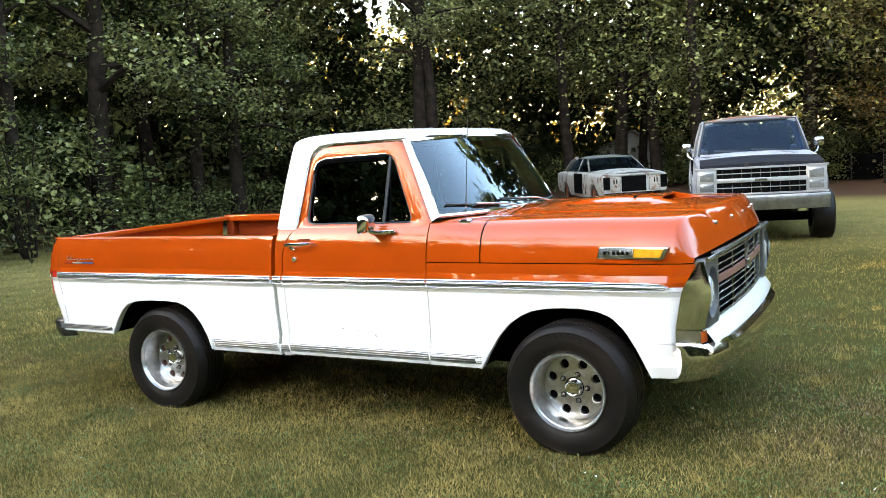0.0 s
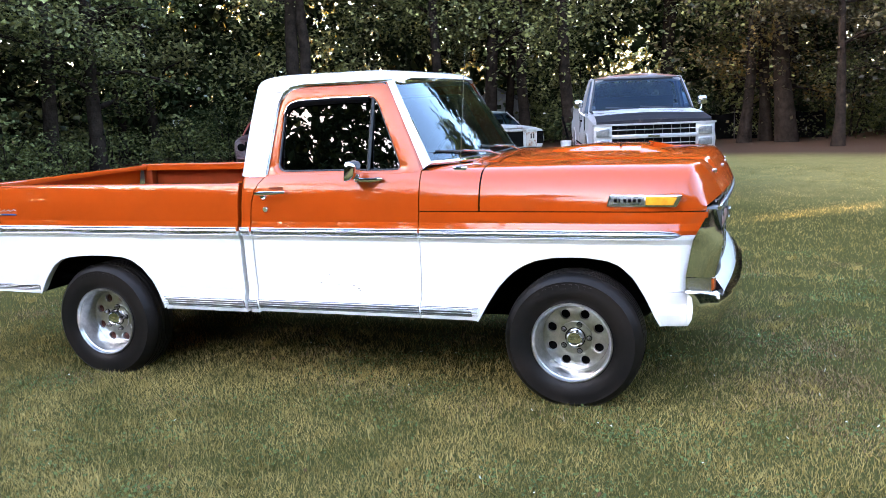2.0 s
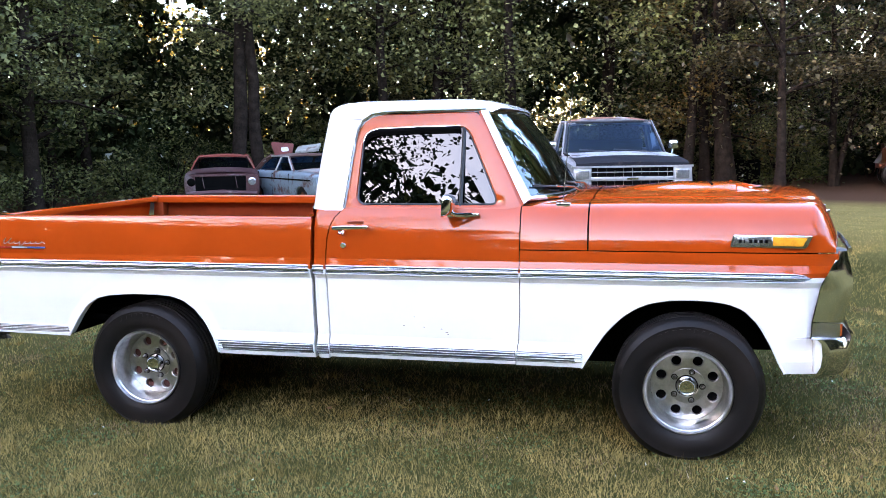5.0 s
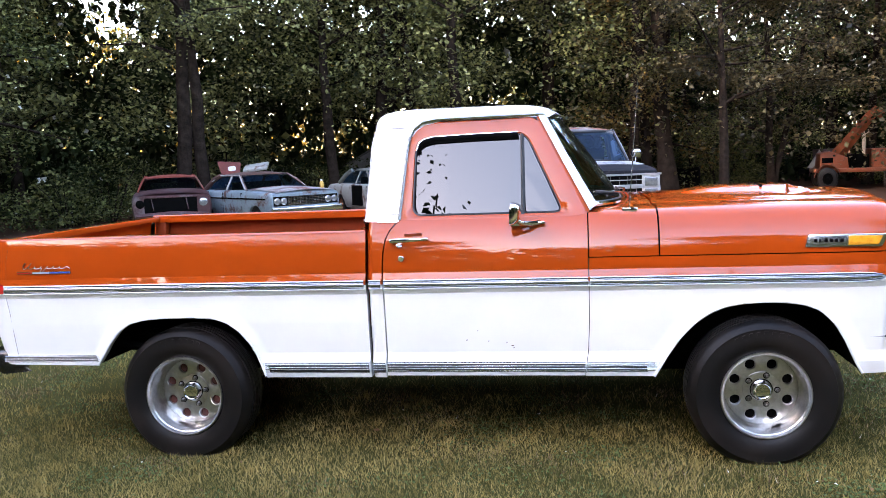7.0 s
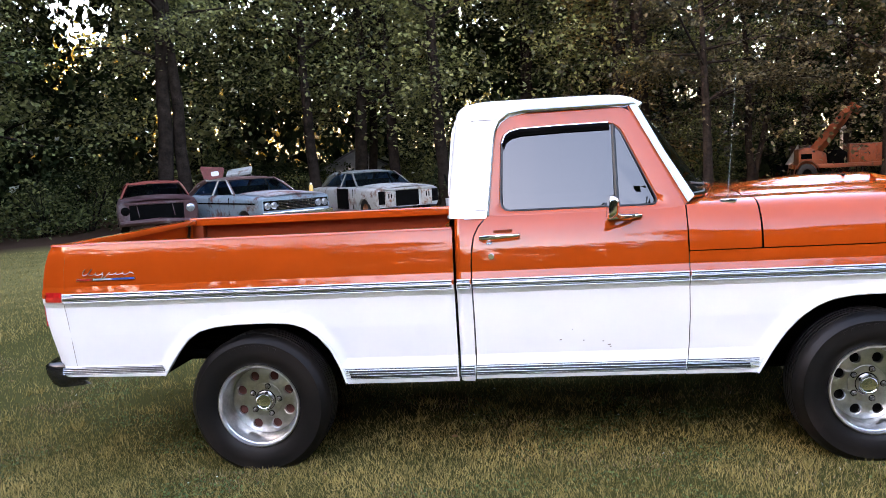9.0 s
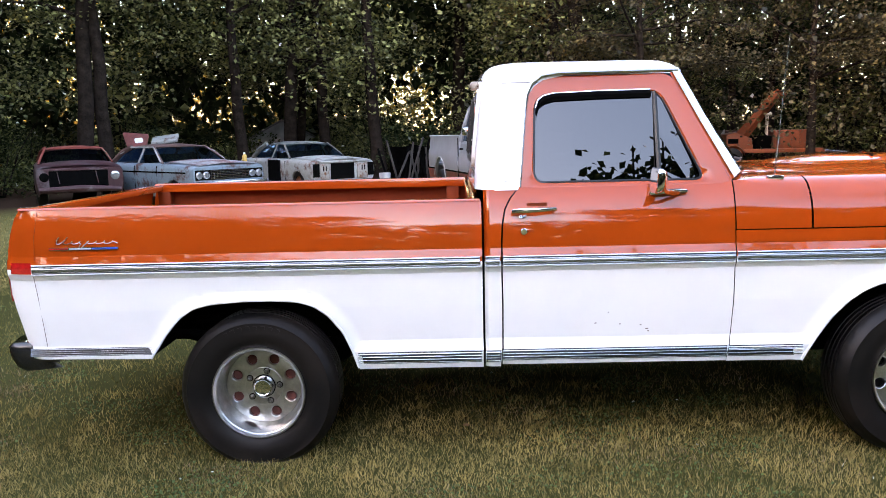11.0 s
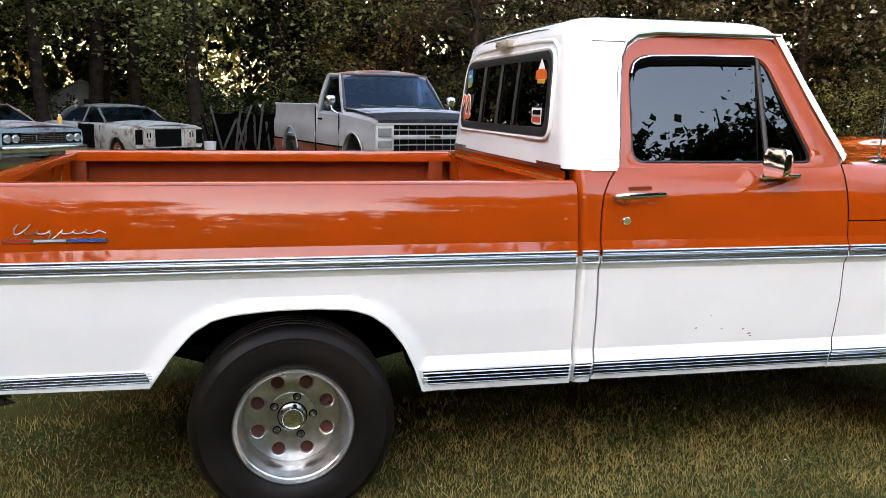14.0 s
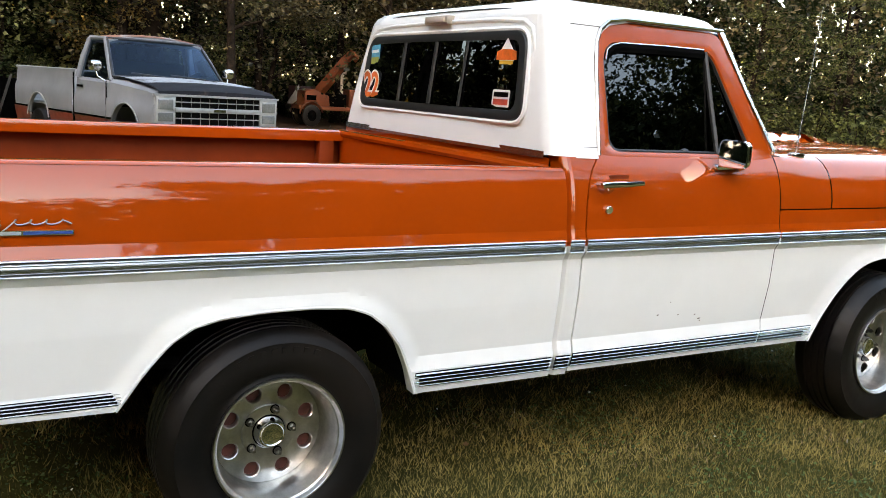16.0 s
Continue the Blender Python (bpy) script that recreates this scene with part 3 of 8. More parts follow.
def spots(line, gap, depth, jitter, r):
    """Places along a smoothed line, pushed outwards from the lawn by depth, evenly apart there."""
    pts = [Vector(q) for q in smooth_line(line)]
    out = []
    for i, q in enumerate(pts):
        d = (pts[min(i + 3, len(pts) - 1)] - pts[max(i - 3, 0)]).normalized()
        out.append(q + Vector((-d.y, d.x)) * depth)
    want, found = gap * r.uniform(0.2, 0.8), []
    for q, w in zip(out, out[1:]):
        L = (w - q).length
        while want < L:
            at = q.lerp(w, want / L)
            found.append((at.x + r.uniform(-jitter, jitter), at.y + r.uniform(-jitter, jitter)))
            want += gap * r.uniform(0.75, 1.25)
        want -= L
    return found


# gaps in the leafage: bearing, half width, lowest and highest slope seen from the lawn
GAPS = ((-0.486, 0.040, 0.095, 0.32), (-0.575, 0.030, 0.105, 0.145), (-0.41, 0.034, 0.092, 0.130), (-0.405, 0.022, 0.025, 0.080), (-0.265, 0.022, 0.000, 0.090), (-0.21, 0.016, 0.025, 0.085), (-0.05, 0.050, -0.02, 0.085), (-0.76, 0.022, 0.06, 0.12), (0.10, 0.010, 0.07, 0.14), (-0.14, 0.014, 0.09, 0.15))


def open_way(x, y, z):
    """Where the woods are thin and the light beyond them shows through."""
    a, r = math.atan2(x - 1, y + 4.5), math.hypot(x - 1, y + 4.5)
    e = (z - 1.5) / r
    edge = 0.8 + 0.7 * noise.noise((a * 40, e * 40, 4.0))
    if any(((a - c) / w) ** 2 + ((e - (lo + hi) / 2) / ((hi - lo) / 2)) ** 2 < edge for c, w, lo, hi in GAPS):
        return True
    return e > 0.07 and a < 0.0 and noise.noise((a * 45 + 3.0, e * 45, 1.7)) > 0.62


def crown_blocks(x, y):
    """Whether a leafy tree here would hang into one of the wide gaps."""
    a, r = math.atan2(x - 1, y + 4.5), math.hypot(x - 1, y + 4.5)
    return any(abs(a - c) < w + 1.5 / r for c, w, lo, hi in (GAPS[0], GAPS[4], GAPS[6]))


def along(line, gap, depth, protos, s0, s1, jitter, thin=False):
    for x, y in spots(line, gap, depth, jitter, rng):
        if thin and crown_blocks(x, y):
            if not open_way(x, y, 1.0):
                stand(SCRUB, x, y, 0.5)
            continue
        stand(protos, x, y, rng.uniform(s0, s1))


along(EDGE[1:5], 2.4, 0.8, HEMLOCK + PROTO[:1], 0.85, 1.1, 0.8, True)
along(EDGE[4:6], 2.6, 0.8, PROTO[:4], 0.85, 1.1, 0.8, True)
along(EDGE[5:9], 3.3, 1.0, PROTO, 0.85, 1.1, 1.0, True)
along(EDGE[8:12], 3.3, 1.0, PROTO, 0.55, 0.70, 1.0, True)
along(EDGE[10:], 3.0, 1.0, PROTO[:4] + HEMLOCK, 0.50, 0.65, 1.0)
along(EDGE[:9], 3.6, 5.5, DEEP, 0.9, 1.15, 1.4, True)
along(EDGE[8:12], 3.6, 5.5, DEEP, 0.55, 0.7, 1.4, True)
along(EDGE[11:], 3.6, 5.0, DEEP, 0.55, 0.7, 1.2)
along(EDGE[:9], 4.4, 10.0, FAR, 0.95, 1.2, 1.6, True)
along(EDGE[8:12], 4.4, 10.0, FAR, 0.6, 0.75, 1.6, True)
along(EDGE, 2.4, 8.0, SCRUB, 0.8, 1.25, 1.0, True)
along(EDGE[1:5], 2.2, 0.3, BUSH, 0.8, 1.2, 0.5)
along(EDGE[4:10], 2.6, 3.4, BUSH, 0.7, 1.1, 1.0)
along(EDGE[9:12], 2.0, 0.5, BUSH, 0.9, 1.3, 0.6)
along(EDGE[11:], 2.2, 0.5, BUSH, 0.9, 1.3, 0.6)
BACK = [(23.0, 2.0), (18.0, -8.0), (14.0, -14.5)]
along(BACK, 3.0, 1.5, FAR, 0.55, 0.7, 1.0)
along(BACK, 3.2, 5.0, FAR, 0.6, 0.75, 1.2)
along(BACK, 3.5, 0.5, SCRUB, 0.7, 1.0, 0.6)
along([(11.0, -24.0), (2.0, -36.0), (-8.0, -34.0)], 3.6, 3.0, FAR, 0.5, 0.68, 1.5)
along([(15.0, -18.0), (11.0, -24.0), (2.0, -35.0), (-8.0, -34.0)], 2.6, 1.0, SCRUB, 1.4, 2.0, 1.0)
along([(24.0, 2.0), (18.0, -8.0), (12.0, -17.0)], 3.0, 3.0, SCRUB, 1.6, 2.2, 1.0)
# out of view towards the sun; scrub rows added to block it
along([(-14.0, -34.0), (-20.0, -16.0), (-17.0, -7.0), (-15.5, -3.0)], 2.4, 1.0, SCRUB, 1.8, 2.6, 0.8)
along([(-8.0, -30.0), (-13.0, -16.0), (-11.0, -7.0), (-9.5, -3.0)], 3.2, 1.0, FAR, 0.60, 0.72, 1.2)
along([(-9.0, -30.0), (-13.5, -16.0), (-11.5, -7.0), (-10.0, -3.0)], 1.9, 1.5, SCRUB, 0.9, 1.2, 0.6)
along([(-14.0, -32.0), (-20.0, -16.0), (-17.0, -7.0), (-15.5, -3.0)], 3.4, 5.0, FAR, 0.5, 0.65, 1.5)
for a, r, k in ((16, 34, 0.85), (21, 33, 0.92), (27, 34, 0.7), (30, 32, 0.72), (-13, 34, 0.9), (-17, 33, 0.8)):
    stand(FAR, 1.5 + r * math.sin(radians(a)), -1 - r * math.cos(radians(a)), k)
OLIVE = [make_tree(41, 14.0, 3.4, 6.0, 264, 52, 0.18, M_LEAFC, 0.24, "broad olive-brown tree hanging over the lawn's edge")]
for x, y in ((6.2, 20.6), (11.6, 22.0), (16.5, 20.5)):
    stand(OLIVE, x, y, rng.uniform(0.60, 0.70))
# single trunks that stand clear of the leaves
for x, y, k in ((-8.45, 17.1, 0.85), (-7.85, 17.5, 0.75), (0.91, 29.5, 1.1), (-1.5, 23.2, 0.85), (3.8, 23.9, 0.7), (5.07, 23.8, 1.1), (-3.4, 25.0, 0.8), (-5.6, 22.5, 0.75)):
    stand(PROTO[4:], x, y, k)
for p in PROTO + HEMLOCK + FAR + BUSH + DEEP + SCRUB + OLIVE:
    p.matrix_world = Matrix.Translation((rng.uniform(-32, -26), rng.uniform(4, 24), 0.0))

# thick leafage deep in the woods
deep = []
frng = random.Random(9)
for depth in range(9, 24, 2):
    for x, y in spots(EDGE + BACK[1:], 0.55, depth, 1.0, frng):
        z = 11.0 * frng.random()
        if z < 2.0 or not open_way(x, y, z):
            deep.append((x, y, z))
for depth in (3, 5, 7):
    for x, y in spots([(14.0, -19.0), (11.0, -23.0), (2.0, -35.0), (-8.0, -34.0), (-15.0, -17.0), (-13.0, -7.0), (-11.5, -2.0)], 0.42, depth, 1.0, frng):
        deep.append((x, y, 7 * frng.random()))
for i in range(160):
    x, y, z = frng.uniform(-24, -15), frng.uniform(16, 32), 16 * frng.random()
    if not open_way(x, y, z):
        deep.append((x, y, z))
o = new("deep_woods", leaf_mesh("deep_woods", deep, 14, 0.8, 0.40, 4, M_SHADELEAF, 1.2))
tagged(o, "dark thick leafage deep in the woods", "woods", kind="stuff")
wall, back_leaves = [], []
for depth in (8, 9.5, 11, 12.5, 14):
    for x, y in spots([(26.0, 4.0), (19.0, -8.0), (13.0, -18.0), (10.0, -24.0), (2.0, -36.0), (-8.0, -36.0), (-16.0, -18.0), (-14.0, -7.0), (-13.0, -2.0)], 0.7, depth, 1.2, frng):
        wall.append((x, y, 12.0 * frng.random()))
for depth in (12, 15, 18):
    for x, y in spots(EDGE[:6], 0.32, depth, 1.2, frng):
        z = 7.0 * frng.random()
        if not open_way(x, y, z):
            back_leaves.append((x, y, z))
# tall leafage out of view, added to keep the sun off the trees
for depth in (0, 2, 4):
    for x, y in spots([(-8.0, -46.0), (-24.0, -40.0), (-34.0, -20.0), (-36.0, -5.0)], 0.4, depth, 1.0, frng):
        wall.append((x, y, 20 * frng.random()))
# unseen high crowns, added to darken what the rear glass reflects
crng = random.Random(31)
high = []
for i in range(900):
    a, r = crng.uniform(-0.75, 0.08), crng.uniform(33, 46)
    high.append((1 + r * math.sin(a), -4 + r * math.cos(a), crng.uniform(10, 21)))
near = []
for i in range(420):
    # the last, low group is added to block the sun
    for lo, hi, r0, r1, h in ((40, 54, 18, 26, 23.0), (30, 48, 20, 28, 8.5), (-40, -17, 17, 24, 20.0), (-80, -38, 16, 24, 7.5)):
        a, r = radians(frng.uniform(lo, hi)), frng.uniform(r0, r1)
        near.append((1.5 + r * math.sin(a), -1 - r * math.cos(a), h * frng.random()))
o = new("thicket", leaf_mesh("thicket", near, 46, 1.0, 0.165, 7, M_SHADELEAF))
tagged(o, "dark leafy thicket at the wood's edge, partly added to block the sun", "woods", kind="stuff")
o = new("back_leafage", leaf_mesh("back_leafage", back_leaves + high, 26, 1.0, 0.55, 27, M_SHADELEAF, 1.2))
tagged(o, "dark leafage behind the edge of the woods, with added unseen crowns", "woods", kind="stuff")
o = new("far_thicket", leaf_mesh("far_thicket", wall, 24, 1.0, 1.25, 6, M_SHADELEAF))
tagged(o, "dense dark thicket out of view, partly added to block the sun", "woods", kind="stuff")

canopy = []
for i in range(660):
    a, r = frng.uniform(0.04, 1.10), frng.uniform(24, 36)
    canopy.append((1 + r * math.sin(a), -4 + r * math.cos(a), 1.5 + 8 * frng.random()))
o = new("canopy", leaf_mesh("canopy", canopy, 66, 0.9, 0.15, 15, M_LEAFC))
tagged(o, "olive-brown canopy behind the orange machine", "woods", kind="stuff")

# dark leafage behind the woods; unseen canopy and sunward trees added to block light
roof_leaves, backing, sunward = [], [], []
frng = random.Random(23)
for i in range(1100):
    a, r = frng.uniform(-1.25, 0.22), frng.uniform(27, 50)
    roof_leaves.append((1 + r * math.sin(a), -4.5 + r * math.cos(a), frng.uniform(11.5, 16)))
# more unseen canopy, added to darken the hood's reflection
nrng = random.Random(47)
for i in range(340):
    a, r = nrng.uniform(0.41, 0.68), nrng.uniform(27, 40)
    roof_leaves.append((1 + r * math.sin(a), -4.5 + r * math.cos(a), nrng.uniform(7.5, 15)))
for i in range(4200):
    a, r = frng.uniform(-1.15, 1.15), frng.uniform(37, 46)
    x, y, z = 1 + r * math.sin(a), -4.5 + r * math.cos(a), 10.5 * frng.random()
    if not open_way(x, y, z):
        backing.append((x, y, z))
for i in range(1000):
    a, r = radians(frng.uniform(196, 252)), frng.uniform(42, 54)
    sunward.append((1 + r * math.sin(a), r * math.cos(a), 24 * frng.random()))
southeast = []
for i in range(640):
    a, r = radians(frng.uniform(106, 133)), frng.uniform(27, 33)
    southeast.append((1.5 + r * math.sin(a), -1 + r * math.cos(a), 15 * frng.random()))
o = new("southeast_trees", leaf_mesh("southeast_trees", southeast, 36, 0.9, 0.22, 28, M_SHADELEAF, 1.5))
tagged(o, "dark leafy trees across the lawn", "woods", kind="stuff")
o = new("roof_canopy", leaf_mesh("roof_canopy", roof_leaves, 12, 1.4, 1.1, 24, M_SHADELEAF))
tagged(o, "unseen canopy added high over the woods to block the sky", "woods", kind="stuff")
o = new("dark_backing", leaf_mesh("dark_backing", backing, 12, 0.8, 0.55, 25, M_SHADELEAF, 1.6))
tagged(o, "dark leafage at the back of the woods", "woods", kind="stuff")
o = new("sunward_trees", leaf_mesh("sunward_trees", sunward, 14, 1.2, 1.2, 26, M_SHADELEAF, 1.2))
tagged(o, "unseen tall trees added towards the low sun to block it", "woods", kind="stuff")

# separate trees across the lawn behind the walk
LAWN_TREE = make_tree(51, 15.0, 4.5, 3.2, 220, 18, 0.34, M_SHADELEAF, 0.2, "round-headed dark tree across the lawn", 1, 0.7, 0.5)
for az, el in ((167.6, 27.0), (165.2, 25.5), (161.0, 25.0), (157.2, 26.8), (154.0, 24.4), (149.0, 23.9), (146.3, 25.0), (142.5, 24.2), (139.5, 24.6), (192.0, 26.0)):
    x, y = 1.5 + 30 * math.sin(radians(az)), -1 + 30 * math.cos(radians(az))
    k = (1.4 + 30 * math.tan(radians(el))) / 14.3
    copy_thing(LAWN_TREE, Matrix.Translation((x, y, ground_z(x, y))) @ Matrix.Rotation(az, 4, "Z") @ Matrix.Scale(k, 4))
LAWN_TREE.matrix_world = Matrix.Translation((1.5 + 30 * math.sin(radians(136.5)), -1 + 30 * math.cos(radians(136.5)), 0.0))

# leafage between the trunks
boughs = []
frng = random.Random(19)
for i in range(2300):
    a, r = frng.uniform(-0.62, 0.16), frng.uniform(25, 37)
    x, y, z = 1 + r * math.sin(a), -4.5 + r * math.cos(a), 2.2 + 7.5 * frng.random() ** 0.8
    if not open_way(x, y, z) and noise.noise((a * 12, z * 0.55, 9.0)) > -0.02:
        boughs.append((x, y, z))
o = new("boughs", leaf_mesh("boughs", boughs, 34, 0.62, 0.15, 16, M_LEAF, 0.3, 0.4))
tagged(o, "green leafy boughs between the trunks", "woods", kind="stuff")

# distant woods beyond the trunks
far = []
frng = random.Random(5)
for i in range(1300):
    a = radians(frng.uniform(-38, 10))
    r = frng.uniform(48, 66)
    far.append((r * math.sin(a), r * math.cos(a), 10 * frng.random() ** 1.1))
o = new("distant_woods", leaf_mesh("distant_woods", far, 42, 0.9, 0.36, 3, M_FARLEAF))
tagged(o, "distant woods with sunlight put into the yellow-green leaf colour", "woods", kind="stuff")

# ---- the orange and white pickup ----
truck = thing("pickup_truck", "orange and white two-tone vintage short-bed pickup truck parked on the grass", "pickup truck")

SZ = [0.455, 0.53, 0.545, 0.592, 0.604, 0.75, 0.894, 0.922, 0.966, 1.000, 1.03, 1.10, 1.165, 1.21, 1.235, 1.255, 1.272]
SY = [0.955, 0.976, 0.978, 0.9645, 0.966, 0.980, 0.984, 1.000, 1.001, 0.990, 0.988, 0.980, 0.966, 0.948, 0.935, 0.922, 0.910]


def body_y(z):
    return lerp(SZ, SY, z)


FLARE = 0.014


def arch_flare(arch, reach=0.062):
    """How far the panel swells out towards the edge of a wheel arch."""
    line = [Vector(p) for p in zip(*arch)]

    def out(x, z):
        if x < line[0].x - 0.1 or x > line[-1].x + 0.1:
            return 0.0
        p, best = Vector((x, z)), 9.0
        for a, b in zip(line, line[1:]):
            u = max(0.0, min(1.0, (p - a).dot(b - a) / (b - a).length_squared))
            best = min(best, (a.lerp(b, u) - p).length)
        swell = FLARE * max(0.0, min(1.0, (reach - best) / (reach - 0.008)))
        flat = lerp([0.455, 0.545, 0.604, 0.75], [0.950, 0.962, 0.966, 0.980], z)
        return max(0.0, min(body_y(z), flat) + swell - body_y(z))
    return out


def side_sheet(x0, x1, s, top, bottom, zlo=None, step=0.012, inset=None, flange=0.05, flare=None):
    """A body side panel: columns along x, rows down the section, cut below by bottom(x)."""
    bm = bmesh.new()
    n = max(2, round((x1 - x0) / step))
    cols = [x0 + (x1 - x0) * i / n for i in range(n + 1)]
    levels = [z for z in SZ if z > 0.46] + [0.62 + 0.016 * k for k in range(17)] + [0.558, 0.570, 0.581]
    rows = []
    zs = sorted(set([z for z in levels if z < top(x0) - 0.004 or z < top(x1) - 0.004]), reverse=True)
    for x in cols:
        b, t = bottom(x), top(x)
        col = []
        for z in [t] + zs + [b]:
            zz = min(t, max(z, b))
            y = body_y(zz) - (inset(x, zz) if inset else 0) + (flare(x, zz) if flare else 0)
            col.append((x, s * y, zz))
        col.append((x, s * (col[-1][1] * s - flange), b + 0.002))
        rows.append(col)
    grid(bm, rows)
    bmesh.ops.remove_doubles(bm, verts=bm.verts, dist=1e-5)
    return bm


def two_tone(bm, lo=0.944):
    """Splits a panel at the moulding into its white lower and its orange upper half."""
    up = bm.copy()
    for b, keep_up in ((bm, False), (up, True)):
        bmesh.ops.bisect_plane(b, geom=b.verts[:] + b.edges[:] + b.faces[:], dist=1e-6, plane_co=(0, 0, lo), plane_no=(0, 0, 1), clear_inner=keep_up, clear_outer=not keep_up)
    return bm, up


REAR_ARCH = ([-0.475, -0.40, -0.335, -0.27, -0.19, -0.06, 0.08, 0.20, 0.27, 0.33, 0.388, 0.425, 0.455], [0.530, 0.640, 0.715, 0.757, 0.777, 0.787, 0.788, 0.780, 0.757, 0.712, 0.640, 0.560, 0.470])
FRONT_ARCH = ([2.412, 2.47, 2.53, 2.60, 2.67, 2.74, 2.83, 2.92, 3.01, 3.10, 3.17, 3.235, 3.29, 3.335, 3.36], [0.470, 0.570, 0.660, 0.735, 0.783, 0.812, 0.828, 0.832, 0.830, 0.818, 0.790, 0.725, 0.630, 0.530, 0.485])


def bed_bottom(x):
    if x < -0.475:
        return 0.530 + 0.008 * (x + 0.475) / -0.55
    if x > 0.455:
        return 0.462
    return lerp(*REAR_ARCH, x)


def fender_bottom(x):
    if x < 2.412:
        return 0.470
    if x > 3.36:
        return 0.483
    return lerp(*FRONT_ARCH, x)


def tail_x(z):
    return lerp([0.53, 0.60, 0.83, 0.95, 1.05, 1.15, 1.205], [-1.018, -1.040, -1.088, -1.092, -1.084, -1.066, -1.040], z)


def tail_in(x, z):
    d = max(0.0, -0.93 - x) / 0.16
    return 0.035 * d * d


def nose_in(x, z):
    d = max(0.0, x - 3.25) / 0.33
    return 0.045 * d * d


def bed_side(s):
    bm = side_sheet(-1.092, 1.010, s, lambda x: 1.203, bed_bottom, inset=tail_in, flare=arch_flare(REAR_ARCH, 0.05))
    for v in bm.verts:
        if v.co.x < -0.97:
            k = (-0.97 - v.co.x) / 0.122
            v.co.x = -0.97 + (tail_x(v.co.z) + 0.97) * k
    low, up = two_tone(bm)
    for half in (low, up):
        # the sheet turns inwards at the gap before the cab
        edge = [e for e in half.edges if e.is_boundary and all(v.co.x > 1.0095 for v in e.verts)]
        for v in [g for g in bmesh.ops.extrude_edge_only(half, edges=edge)["geom"] if isinstance(g, bmesh.types.BMVert)]:
            v.co += Vector((-0.003, -s * 0.055, 0))
    a = part("bed_side_lower", low, M_WHITE, truck, "white lower bed side with a wheel arch", 14)
    b = part("bed_side_upper", up, M_ORANGE, truck, "copper orange upper bed side", 11)
    # seam of the rear corner
    for m, dots in ((M_SEAM, ((-0.939, 0.590), (-0.946, 0.70), (-0.956, 0.82), (-0.962, 0.915))), (M_ORANGESHADE, ((-0.953, 0.985), (-0.953, 1.09), (-0.946, 1.15), (-0.943, 1.195)))):
        bm = bmesh.new()
        tube(bm, [(x, s * (body_y(z) - tail_in(x, z) + 0.0004), z) for x, z in dots], 0.0013, 4)
        part("corner_seam", bm, m, a)
    # rolled top rail
    bm = bmesh.new()
    rail = [(0.953, 1.203), (0.945, 1.209), (0.93, 1.2125), (0.90, 1.2125), (0.874, 1.211), (0.864, 1.205), (0.861, 1.19), (0.861, 1.158), (0.880, 1.156), (0.884, 1.17)]
    grid(bm, [[(x, s * (y - (tail_in(x, 1.2) if y > 0.9 else 0)), z) for y, z in rail] for x in [-1.04 + 2.044 * i / 40 for i in range(41)]])
    part("bed_rail", bm, M_ORANGE, truck)
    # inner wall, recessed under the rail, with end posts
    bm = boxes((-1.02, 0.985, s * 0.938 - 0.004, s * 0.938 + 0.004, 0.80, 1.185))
    part("bed_inner_wall", bm, M_ORANGESHADE, truck, "inner bed wall in orange darkened for its shade")
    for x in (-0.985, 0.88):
        part("bed_post", box(bmesh.new(), x - 0.04, x + 0.04, s * 0.890 - 0.027, s * 0.890 + 0.045, 0.82, 1.164, 0.006), M_ORANGESHADE, truck)
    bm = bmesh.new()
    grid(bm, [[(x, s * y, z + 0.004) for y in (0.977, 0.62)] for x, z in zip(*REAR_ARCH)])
    # added black plate stands in for the unlit underside seen through the arch
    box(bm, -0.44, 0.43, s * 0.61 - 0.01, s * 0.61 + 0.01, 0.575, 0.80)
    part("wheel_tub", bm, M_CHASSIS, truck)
    return a, b


def arch_lip(xs, zs, s, inset=None):
    bm = bmesh.new()
    pts = []
    for i in range(41):
        t = i / 40 * (len(xs) - 1)
        x, z = lerp(range(len(xs)), xs, t), lerp(range(len(xs)), zs, t)
        pts.append((x, s * (max(body_y(z), lerp([0.545, 0.75], [0.976, 0.992], z)) - (inset(x, z) if inset else 0) - 0.002), z + 0.001))
    tube(bm, pts, 0.0065, 6)
    return bm


def door_rear(z):
    return lerp([0.47, 0.55, 0.70, 0.90, 1.05, 1.13, 1.18, 1.215, 1.246, 1.30], [1.094, 1.100, 1.102, 1.099, 1.100, 1.106, 1.120, 1.142, 1.172, 1.20], z)


def door_front(z):
    return lerp([0.47, 0.56, 0.60, 0.75, 0.90, 1.30], [2.082, 2.093, 2.099, 2.106, 2.107, 2.107], z)


